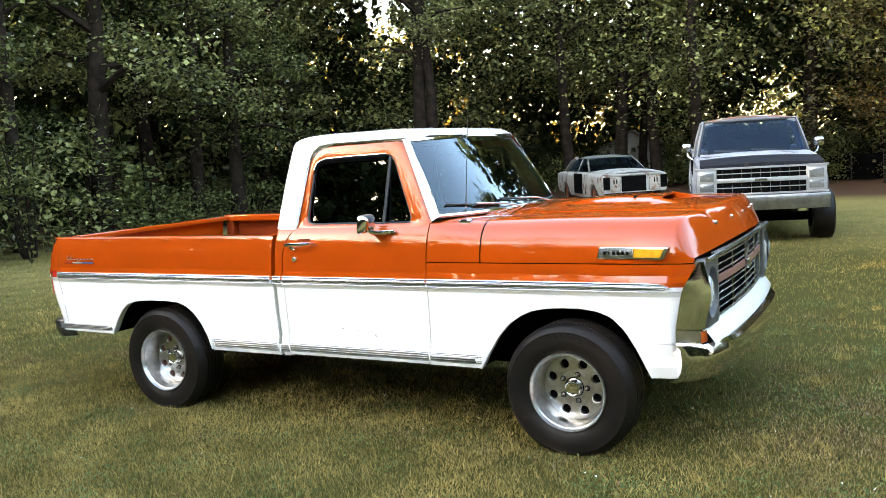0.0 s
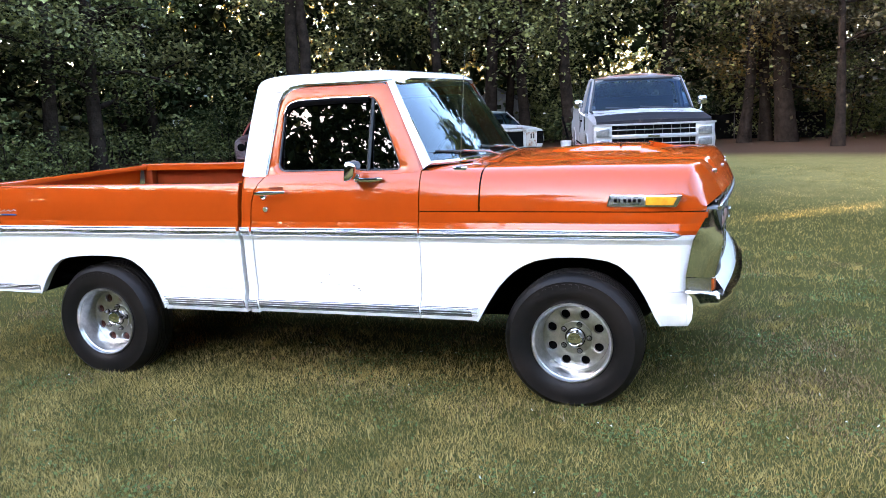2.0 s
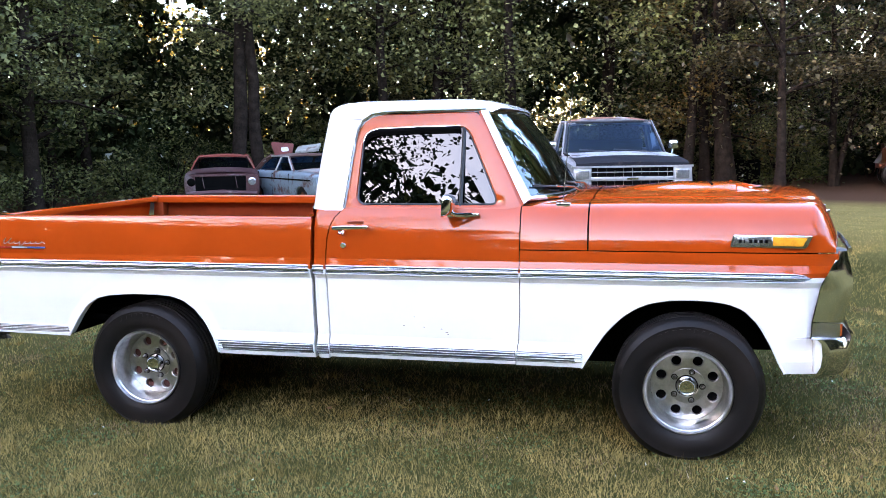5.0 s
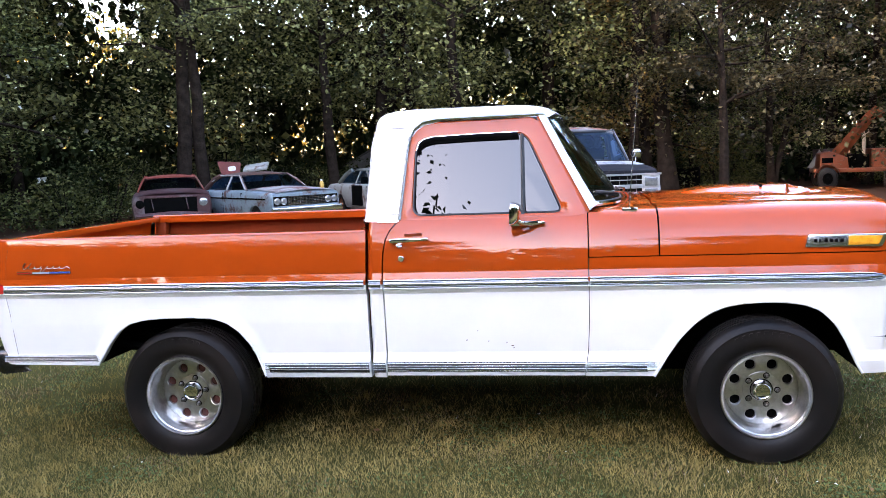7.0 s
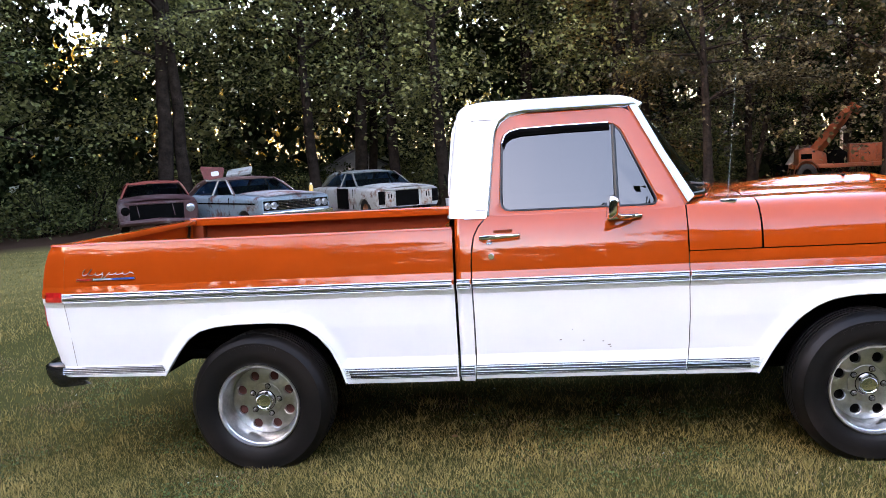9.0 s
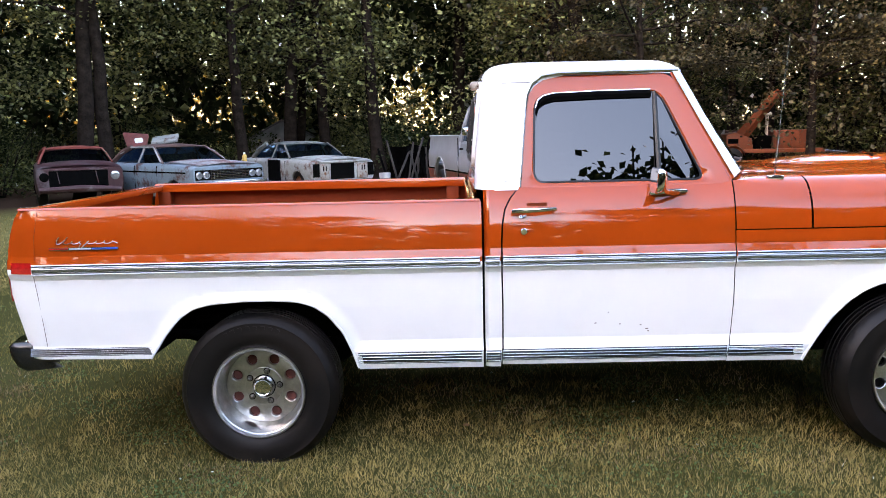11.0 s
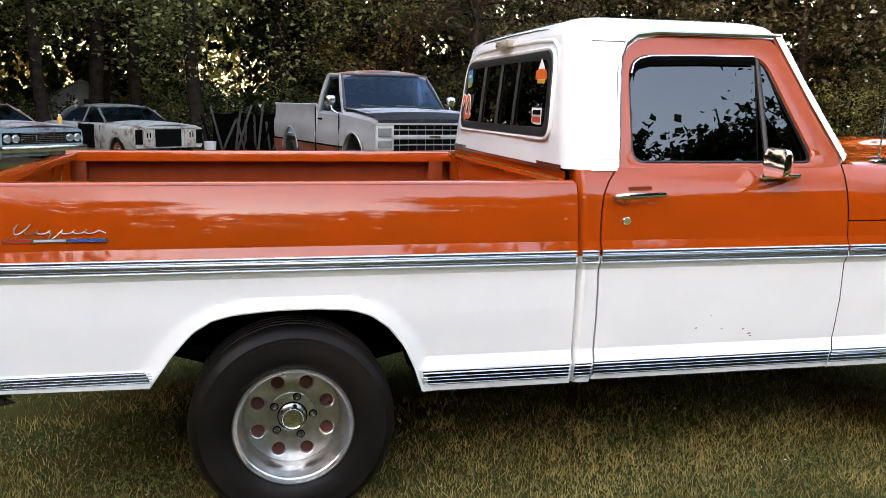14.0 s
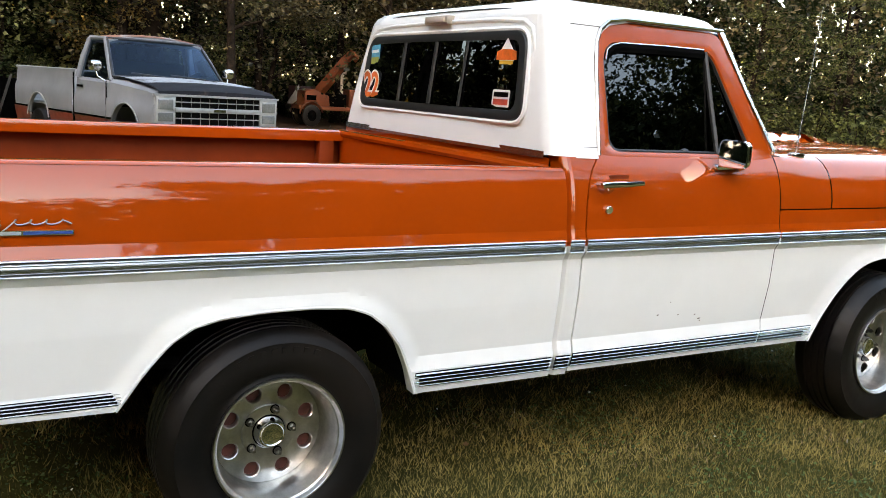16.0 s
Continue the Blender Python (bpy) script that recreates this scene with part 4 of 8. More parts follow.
for s in (-1, 1):
    bed_side(s)
    part("wheel_arch_lip", arch_lip(*REAR_ARCH, s), M_WHITE, truck)
    part("wheel_arch_lip", arch_lip(*FRONT_ARCH, s, nose_in), M_WHITE, truck)
    # front fender below the hood seam
    bm = side_sheet(2.111, 3.565, s, lambda x: 1.0555, fender_bottom, inset=nose_in, flare=arch_flare(FRONT_ARCH))
    for v in bm.verts:
        if v.co.x < 2.25:
            v.co.x += (door_front(v.co.z) - 2.107) * (2.25 - v.co.x) / 0.139
        if v.co.x > 3.45:
            edge = lerp([0.48, 0.50, 0.66, 0.73, 0.92, 1.05], [3.515, 3.52, 3.475, 3.475, 3.510, 3.580], v.co.z)
            v.co.x = 3.45 + (v.co.x - 3.45) / 0.115 * (edge - 3.45)
    low, up = two_tone(bm)
    part("fender_lower", low, M_WHITE, truck, "white lower front fender", 14)
    part("fender_upper", up, M_ORANGE, truck, "orange upper front fender", 11)
    # the sheet returns behind the door's edge
    part("fender_return", boxes((2.098, 2.120, s * 0.925 - 0.004, s * 0.925 + 0.004, 0.60, 1.045)), M_SEAM, truck)
    # cab corner behind the door, following the door's curved rear edge
    bm = bmesh.new()
    rows = []
    for z in [0.462] + [v for v in SZ if 0.5 < v < 1.25] + [1.250]:
        xe = door_rear(z) - 0.007
        xs = [1.020, 1.026, 1.034, 1.045] + [1.045 + (xe - 1.045) * k / 5 for k in range(1, 6)]
        rows.append([(x, s * (body_y(z) - 0.022 * max(0, (1.045 - x) / 0.025) ** 2), z) for x in xs] + [(xe + 0.001, s * (body_y(z) - 0.03), z)])
        rows[-1].insert(0, (1.019, s * (body_y(z) - 0.09), z))
    grid(bm, rows)
    low, up = two_tone(bm)
    part("cab_corner_lower", low, M_WHITE, truck, smooth=14)
    part("cab_corner_upper", up, M_ORANGE, truck, smooth=14)

# ---- doors ----
WIN_IN = rounded([(1.242, 1.272), (1.258, 1.664), (1.815, 1.670), (1.998, 1.272)], [0.055, 0.085, 0.06, 0.05], 8)
FRAME_OUT = rounded([(1.165, 1.246), (1.235, 1.742), (1.872, 1.746), (2.107, 1.272), (2.107, 1.246)], [0.03, 0.12, 0.05, 0.03, 0.004], 8)


def green_y(z):
    return lerp([1.24, 1.272, 1.74, 1.80], [0.928, 0.910, 0.765, 0.745], z)


def frame_ring(s, outer, inner, inset=0.0, depth=0.03, n=120):
    """A flat frame between two outlines, laid on the leaning side of the cab, with a return into the opening."""
    bm = bmesh.new()
    a = resample(outer, n)
    b = []
    for p in a:
        c = Vector((1.56, 1.47))
        best = None
        for q in resample(inner, 400):
            u, v = (p - c).normalized(), (q - c).normalized()
            d = u.dot(v)
            if best is None or d > best[0]:
                best = (d, q)
        b.append(best[1])
    rows = []
    for k, extra in ((0.0, -0.006), (0.02, 0.0), (0.5, 0.004), (0.93, 0.002), (1.0, -0.004)):
        rows.append([(p.x + (q.x - p.x) * k, s * (green_y(p.y + (q.y - p.y) * k) + extra - inset), p.y + (q.y - p.y) * k) for p, q in zip(a, b)])
    rows.append([(q.x, s * (green_y(q.y) - depth - inset), q.y) for q in b])
    grid(bm, rows, close=True)
    return bm


def door(s):
    dz = [0.535, 0.545, 0.592, 0.604, 0.75, 0.894, 0.922, 0.966, 1.0, 1.03, 1.10, 1.165, 1.21, 1.235, 1.255, 1.272]

    rear, front = door_rear, door_front
    bm = bmesh.new()
    rows = []
    for z in [0.472] + dz:
        rows.append([(rear(z) + (front(z) - rear(z)) * i / 24, s * body_y(z), z) for i in range(25)])
    grid(bm, rows)
    # thin returned edges all round
    edge = [e for e in bm.edges if e.is_boundary]
    out = bmesh.ops.extrude_edge_only(bm, edges=edge)
    for v in [g for g in out["geom"] if isinstance(g, bmesh.types.BMVert)]:
        v.co.y -= s * 0.03
    low, up = two_tone(bm)
    d = part("door", up, M_ORANGE, truck, "orange over white cab door with a dark tinted window", 11)
    part("lower_panel", low, M_WHITE, d, "white lower door half with small paint chips", 11)
    part("window_frame", frame_ring(s, FRAME_OUT, WIN_IN), M_ORANGE, d, smooth=40)
    # rubber seal, glass, vent post
    bm = bmesh.new()
    loop = [(p.x, s * (green_y(p.y) - 0.012), p.y) for p in resample(WIN_IN, 90)]
    tube(bm, loop + loop[:1], 0.009, 6, cap=False)
    part("window_seal", bm, M_BLACKRUB, d)
    bm = bmesh.new()
    pl = resample(rounded([(1.238, 1.262), (1.252, 1.672), (1.80, 1.672), (1.80, 1.262)], [0.05, 0.09, 0.01, 0.01]), 80)
    bm.faces.new([bm.verts.new((p.x, s * (green_y(p.y) - 0.034 + 0.062 * (p.y - 1.262)), p.y)) for p in pl])
    face_out(part("window_glass", bm, M_TINT, d, "dark tinted side glass", None), (1.5, 0, 1.4))
    bm = bmesh.new()
    pl = resample(rounded([(1.80, 1.262), (1.80, 1.672), (1.822, 1.672), (2.010, 1.262)], [0.01, 0.01, 0.02, 0.05]), 60)
    bm.faces.new([bm.verts.new((p.x, s * (green_y(p.y) - 0.033 + 0.062 * (p.y - 1.262)), p.y)) for p in pl])
    face_out(part("vent_glass", bm, M_TINT, d, "dark triangular vent window", None), (1.5, 0, 1.4))
    bm = bmesh.new()
    tube(bm, [(1.797, s * (green_y(z) - 0.010), z) for z in (1.262, 1.46, 1.672)], 0.011, 6)
    part("vent_post", bm, M_BLACKRUB, d, "black vent window post")
    # rain guard: bright strip along the top of the opening
    bm = bmesh.new()
    gp = [(1.262, 1.60), (1.275, 1.637), (1.30, 1.655), (1.345, 1.666), (1.55, 1.672), (1.775, 1.674)]
    grid(bm, [[(x, s * (green_y(z) + 0.004), z), (x + 0.004, s * (green_y(z) + 0.014), z - 0.016), (x + 0.006, s * (green_y(z) + 0.012), z - 0.034)] for x, z in gp])
    rg = part("rain_guard", bm, M_CHASSIS, d, "dark rain guard over the window", None)
    bm = bmesh.new()
    tube(bm, [(x, s * (green_y(z) + 0.006), z) for x, z in gp], 0.0035, 5)
    part("bright_edge", bm, M_CHROME, rg)
    # pull handle and lock
    h = bmesh.new()
    tube(h, [(1.142, s * 1.004, 1.158), (1.17, s * 1.010, 1.160), (1.25, s * 1.014, 1.163), (1.332, s * 1.006, 1.166)], [0.009, 0.012, 0.011, 0.008], 8, flat=0.7)
    tube(h, [(1.155, s * 0.962, 1.158), (1.155, s * 1.002, 1.158)], 0.012, 8)
    tube(h, [(1.322, s * 0.960, 1.165), (1.322, s * 1.002, 1.165)], 0.009, 8)
    tube(h, [(1.185, s * 0.985, 1.150), (1.188, s * 0.998, 1.138)], 0.016, 10)
    part("door_handle", h, M_CHROME, d, "chrome pull door handle")
    bm = bmesh.new()
    lathe(bm, [(0.0, -0.012 * -s), (0.013, -0.012 * -s), (0.0155, -0.009 * -s), (0.0155, 0.02 * -s)], 16, Matrix.Translation((1.193, s * 0.985, 1.069)))
    part("door_lock", bm, M_CHROME, d, "round chrome key lock")
    # darker patch paints the shade of the dent above the handle
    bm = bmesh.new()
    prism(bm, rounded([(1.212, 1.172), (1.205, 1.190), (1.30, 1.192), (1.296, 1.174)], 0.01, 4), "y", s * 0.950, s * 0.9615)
    part("handle_recess", bm, M_ORANGESHADE, d)
    return d


def mirror(s):
    # the head leans back and faces rearwards
    bm = bmesh.new()
    tube(bm, [(1.885, s * 0.945, 1.228), (1.84, s * 0.985, 1.226), (1.80, s * 1.03, 1.232), (1.78, s * 1.055, 1.245)], [0.011, 0.014, 0.012, 0.010], 8, flat=0.6)
    prism(bm, rounded([(1.74, 1.213), (1.74, 1.236), (1.905, 1.236), (1.905, 1.222)], 0.01, 3), "y", s * 0.935, s * 0.965, 0.003)
    arm = part("mirror_arm", bm, M_CHROME, truck, "chrome mirror arm")
    bm = bmesh.new()
    out = rounded([(0.962, 1.228), (0.955, 1.335), (1.100, 1.335), (1.106, 1.228)], 0.03, 6)
    ring = lambda k, x: [(x + 0.10 * (p[1] - 1.282) * k, s * (1.032 + (p[0] - 1.032) * k), 1.282 + (p[1] - 1.282) * k) for p in out]
    vs = grid(bm, [ring(0.92, 1.742), ring(1.0, 1.745), ring(1.0, 1.752), ring(0.93, 1.768), ring(0.7, 1.786), ring(0.35, 1.795)], close=True)
    bm.faces.new(vs[-1])
    part("mirror_head", bm, M_CHROME, arm, "chrome rear-view mirror shell")
    bm = bmesh.new()
    bm.faces.new([bm.verts.new(p) for p in ring(0.92, 1.7425)])
    part("mirror_glass", bm, mat("mirror_silver", (0.9, 0.9, 0.9), 0.02, 1.0), arm, "clean mirror glass", None)


def moulding(x0, x1, s, inset=None, tip=False):
    """The side strip: two bright beads round a grey insert."""
    n = max(2, round((x1 - x0) / 0.03))
    xs = [x0 + (x1 - x0) * i / n for i in range(n + 1)]

    def pt(x, dz, dy):
        k = 1.0
        if tip and x > 3.32:
            k = math.sqrt(max(0.0, 1 - ((x - 3.32) / 0.14) ** 2)) * 0.95 + 0.05
        z = 0.944 + dz * k
        return (x, s * (1.0005 + dy - (inset(x, z) if inset else 0)), z)
    base = bmesh.new()
    grid(base, [[pt(x, 0.0085, 0.001), pt(x, 0.005, 0.0042), pt(x, -0.003, 0.0052), pt(x, -0.010, 0.0042), pt(x, -0.0135, 0.001)] for x in xs])
    bead = bmesh.new()
    for c in (0.0205, 0.0100, -0.0205):
        grid(bead, [[pt(x, c + 0.0034, -0.002), pt(x, c + 0.0022, 0.0055), pt(x, c, 0.0072), pt(x, c - 0.0022, 0.0055), pt(x, c - 0.0034, -0.002)] for x in xs])
    m = part("side_moulding", bead, M_BRIGHT, truck, "bright side moulding with a grey insert", 60)
    part("insert", base, M_TRIMDARK, m, "", 60)
    for c in (0.0152, -0.0160):
        thin = bmesh.new()
        grid(thin, [[pt(x, c + 0.0030, -0.001), pt(x, c + 0.0020, 0.0016), pt(x, c - 0.0020, 0.0016), pt(x, c - 0.0030, -0.001)] for x in xs])
        part("groove", thin, M_BLACKRUB, m)


def rocker(x0, x1, s, z0, z1, inset=None):
    """Ribbed bright trim low on the body."""
    n = 4
    dark = bmesh.new()
    grid(dark, [[(x, s * (body_y(z) + 0.0015), z) for z in (z0, z1)] for x in (x0, x1)])
    m = part("rocker_trim", dark, M_CHASSIS, truck, "ribbed bright rocker trim", 30)
    xs = [x0 + (x1 - x0) * i / 8 for i in range(9)]
    for i in range(n):
        c, w = z0 + (i + 0.5) * (z1 - z0) / n, (z1 - z0) / n * 0.27
        bm = bmesh.new()
        wave = [(x, 0.0006 * math.sin(x * 31 + i * 2.1)) for x in xs]
        grid(bm, [[(x, s * (body_y(c) + d + q), c + e * w) for e, d in ((1.0, 0.0), (0.75, 0.005), (0.0, 0.0075), (-0.75, 0.005), (-1.0, 0.0))] for x, q in wave])
        part("rib", bm, M_CHROME, m, "", 60)


for s in (-1, 1):
    door(s)
    mirror(s)
    moulding(-0.965, 1.000, s, tail_in)
    moulding(1.024, 1.086, s)
    moulding(1.100, 2.105, s)
    moulding(2.115, 3.46, s, nose_in, True)
    rocker(-1.012, -0.462, s, 0.549, 0.584)
    rocker(0.452, 1.002, s, 0.486, 0.540)
    rocker(1.022, 1.088, s, 0.486, 0.540)
    rocker(1.096, 2.085, s, 0.492, 0.545)
    rocker(2.091, 2.418, s, 0.492, 0.545)

# small marks in the right door's paint
for x, z, w in ((1.50, 0.652, 0.010), (1.61, 0.646, 0.006), (1.70, 0.640, 0.008), (1.725, 0.622, 0.014), (1.735, 0.612, 0.007), (1.56, 0.700, 0.004)):
    bm = bmesh.new()
    prism(bm, rounded([(x, z), (x, z + 0.004), (x + w, z + 0.005), (x + w, z + 0.001)], 0.0015, 2), "y", -body_y(z) - 0.0006, -body_y(z) + 0.002)
    part("paint_chip", bm, M_CHIP, truck, "small rusty paint chip")

# ---- hood, cowl, nose ----
HS = [(0.980, 1.060), (0.978, 1.09), (0.971, 1.13), (0.957, 1.175), (0.935, 1.215), (0.905, 1.247), (0.868, 1.268), (0.82, 1.279), (0.76, 1.284), (0.66, 1.286), (0.60, 1.283), (0.575, 1.277), (0.56, 1.277), (0.53, 1.284), (0.46, 1.293), (0.34, 1.298), (0.17, 1.302), (0.0, 1.304)]
HSEC = [(-y, z) for y, z in HS] + [(y, z) for y, z in HS[-2::-1]]


def hood_point(y, z, v, x0):
    """v 0 at the start of the nose, 1 at its lip."""
    x = hood_end(y) + 0.112 * v ** 0.92
    lip = 1.135 - 0.055 * (abs(y) / 0.98) ** 2
    return (x, y * (1 - 0.035 * v * v), z - max(0.0, z - lip) * v ** 1.45)


def hood_end(y):
    """Where the flat top of the hood breaks into the sloping nose."""
    return 3.455 + 0.118 * (1 - (y / 0.98) ** 2)


bm = bmesh.new()
rows = []
for i in range(29):
    x = 2.446 + (3.45 - 2.446) * i / 28
    rows.append([(2.446 + (hood_end(y) - 2.446) * i / 28, y * (1 - nose_in(x, 1.2) * (abs(y) > 0.5)), z + 0.010 * math.sin((x - 2.446) / 1.0 * math.pi) * (1 - (y / 0.98) ** 2)) for y, z in HSEC])
for j in range(1, 11):
    rows.append([hood_point(y * (1 - nose_in(3.45, 1.2) * (abs(y) > 0.5)), z, j / 10, 3.45) for y, z in HSEC])
grid(bm, rows)
hood = part("hood", bm, M_ORANGE, truck, "copper orange clamshell hood with a raised scoop", 40)
bm = bmesh.new()
# scoop: low in the rear, slanted mouth to the front, cheeks running out
def hood_top(x, y):
    return lerp([-0.98, -0.66, -0.46, -0.17, 0.0, 0.17, 0.46, 0.66, 0.98], [1.06, 1.286, 1.293, 1.302, 1.304, 1.302, 1.293, 1.286, 1.06], y) + 0.010 * math.sin((x - 2.446) * math.pi) * (1 - (y / 0.98) ** 2)


prof = []
for i in range(17):
    u = i / 16
    x = 2.50 + 0.70 * u
    h = 0.034 * min(1.0, u / 0.55) ** 0.8
    w = 0.20 + 0.10 * u
    sec = []
    for k in range(25):
        q = -1 + 2 * k / 24
        up = min(1.0, (1 - abs(q)) / 0.62)
        up = up * up * (3 - 2 * up)
        sec.append((x + 0.03 * up * (u == 1), w * q, hood_top(x, w * q) - 0.003 + h * up * (1 - 0.10 * q * q)))
    prof.append(sec)
mouth = prof[-1]
prof.append([(x - 0.003, y * 0.97, max(hood_top(x, y) - 0.004, z - 0.007)) for x, y, z in mouth])
prof.append([(x - 0.16, y * 0.94, max(hood_top(x, y) - 0.006, z - 0.012)) for x, y, z in mouth])
grid(bm, prof)
for s in (-1, 1):
    cheek = []
    for i in range(9):
        u = i / 8
        x = 3.19 + 0.22 * u
        hh = 0.040 * (1 - u) ** 1.2
        y0 = 0.30 - 0.02 * u
        cheek.append([(x, s * (y0 + 0.004), hood_top(x, y0) - 0.003), (x, s * (y0 - 0.075 * (1 - u) - 0.01), hood_top(x, y0) + hh), (x, s * (y0 - 0.09 * (1 - u) - 0.014), hood_top(x, y0) + hh - 0.003), (x, s * (y0 - 0.085 * (1 - u) - 0.02), hood_top(x, y0) - 0.003)])
    grid(bm, cheek)
part("hood_scoop", bm, M_ORANGE, hood, "low orange hood scoop open to the front", 40)
# near-black plate paints the shade inside the scoop
bm = boxes((3.06, 3.07, -0.17, 0.17, 1.28, 1.345))
part("scoop_mouth", bm, M_BLACK, hood)

# plain bright marks spaced across the nose
for y in (-0.56, -0.28, 0.0, 0.28, 0.56):
    p = Vector(hood_point(y, 1.295, 0.55, 3.45))
    bm = bmesh.new()
    prism(bm, rounded([(p.y - 0.010, p.z - 0.012), (p.y - 0.010, p.z + 0.010), (p.y + 0.010, p.z + 0.010), (p.y + 0.010, p.z - 0.012)], 0.005, 3), "x", p.x - 0.02, p.x + 0.008, 0.003)
    part("nose_mark", bm, M_TRIM, hood, "small bright block on the nose")

# cowl between the hood and the windshield
bm = bmesh.new()
rows = []
for i in range(9):
    x = 2.113 + (2.438 - 2.113) * i / 8
    k = i / 8
    row = []
    for y, z in HSEC:
        ya = body_y(min(z, 1.27)) * (1 if y > 0 else -1) if abs(y) > 0.86 else y
        row.append((x, ya * (1 - k) + y * k, z * 1.0))
    rows.append(row)
grid(bm, rows)
part("cowl", bm, M_ORANGE, truck, "", 40)
# near-black block for the shade under the cowl
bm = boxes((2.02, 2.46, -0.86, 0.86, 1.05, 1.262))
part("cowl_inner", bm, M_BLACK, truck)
for s in (-1, 1):
    bm = boxes((2.115, 3.40, s * 0.955 - 0.012, s * 0.955 + 0.008, 1.047, 1.063))
    part("hood_gap", bm, M_BLACK, truck)

# fender badge lamps
for s in (-1, 1):
    bm = bmesh.new()
    fr = [(3.098, 1.084), (3.113, 1.144), (3.462, 1.142), (3.434, 1.082)]
    yb = 0.976
    prism(bm, rounded(fr, 0.008, 3), "y", s * (yb - 0.02), s * (yb + 0.010), 0.004)
    lamp = part("marker_lamp", bm, M_TRIM, truck, "chrome framed amber fender marker lamp")
    bm = bmesh.new()
    prism(bm, [(3.288, 1.092), (3.288, 1.134), (3.438, 1.133), (3.418, 1.091)], "y", s * yb, s * (yb + 0.0125), 0.002)
    part("amber_lens", bm, M_AMBER, lamp)
    bm = bmesh.new()
    prism(bm, [(3.114, 1.092), (3.124, 1.135), (3.282, 1.134), (3.282, 1.092)], "y", s * yb, s * (yb + 0.0115), 0.001)
    part("badge_plate", bm, M_TRIMDARK, lamp, "dark badge plate with plain bars")
    for k in range(6):
        x = 3.136 + 0.023 * k
        part("badge_bar", box(bmesh.new(), x, x + (0.006 if k == 1 else 0.014), s * (yb + 0.0125) - 0.002, s * (yb + 0.0125) + 0.002, 1.106, 1.121), M_CHASSIS, lamp)

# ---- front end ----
# shade behind the grille is put into a near-black panel
front = part("grille_panel", box(bmesh.new(), 3.46, 3.50, -0.90, 0.90, 0.66, 1.10), M_BLACK, truck, "near-black panel holding the shade behind the grille")


def nose_x(y):
    return 3.605 + 0.055 * (1 - (y / 0.95) ** 2)


bm = bmesh.new()
for z, r in ((1.080, 0.009), (1.045, 0.0045), (1.010, 0.0045), (0.975, 0.0045), (0.895, 0.0045), (0.860, 0.0045), (0.823, 0.0045), (0.786, 0.0045), (0.748, 0.009)):
    tube(bm, [(nose_x(y) - 0.02, y, z) for y in np.linspace(-0.70, 0.70, 13)], r, 6)
grille = part("grille", bm, M_BRIGHT, truck, "bright bar grille")
bm = bmesh.new()
grid(bm, [[(nose_x(y) - dx, y, z) for dx, z in ((0.022, 0.955), (0.010, 0.951), (0.010, 0.919), (0.022, 0.915))] for y in np.linspace(-0.70, 0.70, 13)])
part("middle_bar", bm, mat("dull_red_bar", (0.36, 0.17, 0.14), 0.35, 0.5, var=0.15, scale=12), grille, "dull red middle bar", 40)
for y in (-0.70, -0.35, 0.0, 0.35, 0.70):
    bm = bmesh.new()
    tube(bm, [(nose_x(y) - 0.014, y, 1.085), (nose_x(y) - 0.014, y, 0.745)], 0.004, 6)
    part("grille_post", bm, M_TRIM, grille)
bm = bmesh.new()
prism(bm, rounded([(-0.03, 0.905), (-0.03, 0.965), (0.03, 0.965), (0.03, 0.905)], 0.012, 4), "x", nose_x(0) - 0.01, nose_x(0) + 0.012, 0.003)
part("grille_badge", bm, M_TRIM, grille, "small square chrome badge")
# bright upper lip under the hood
bm = bmesh.new()
tube(bm, [(nose_x(y) + 0.022, y, 1.100 - 0.030 * (y / 0.95) ** 2) for y in np.linspace(-0.925, 0.925, 25)], 0.012, 8, flat=0.9)
part("grille_lip", bm, M_TRIM, truck)
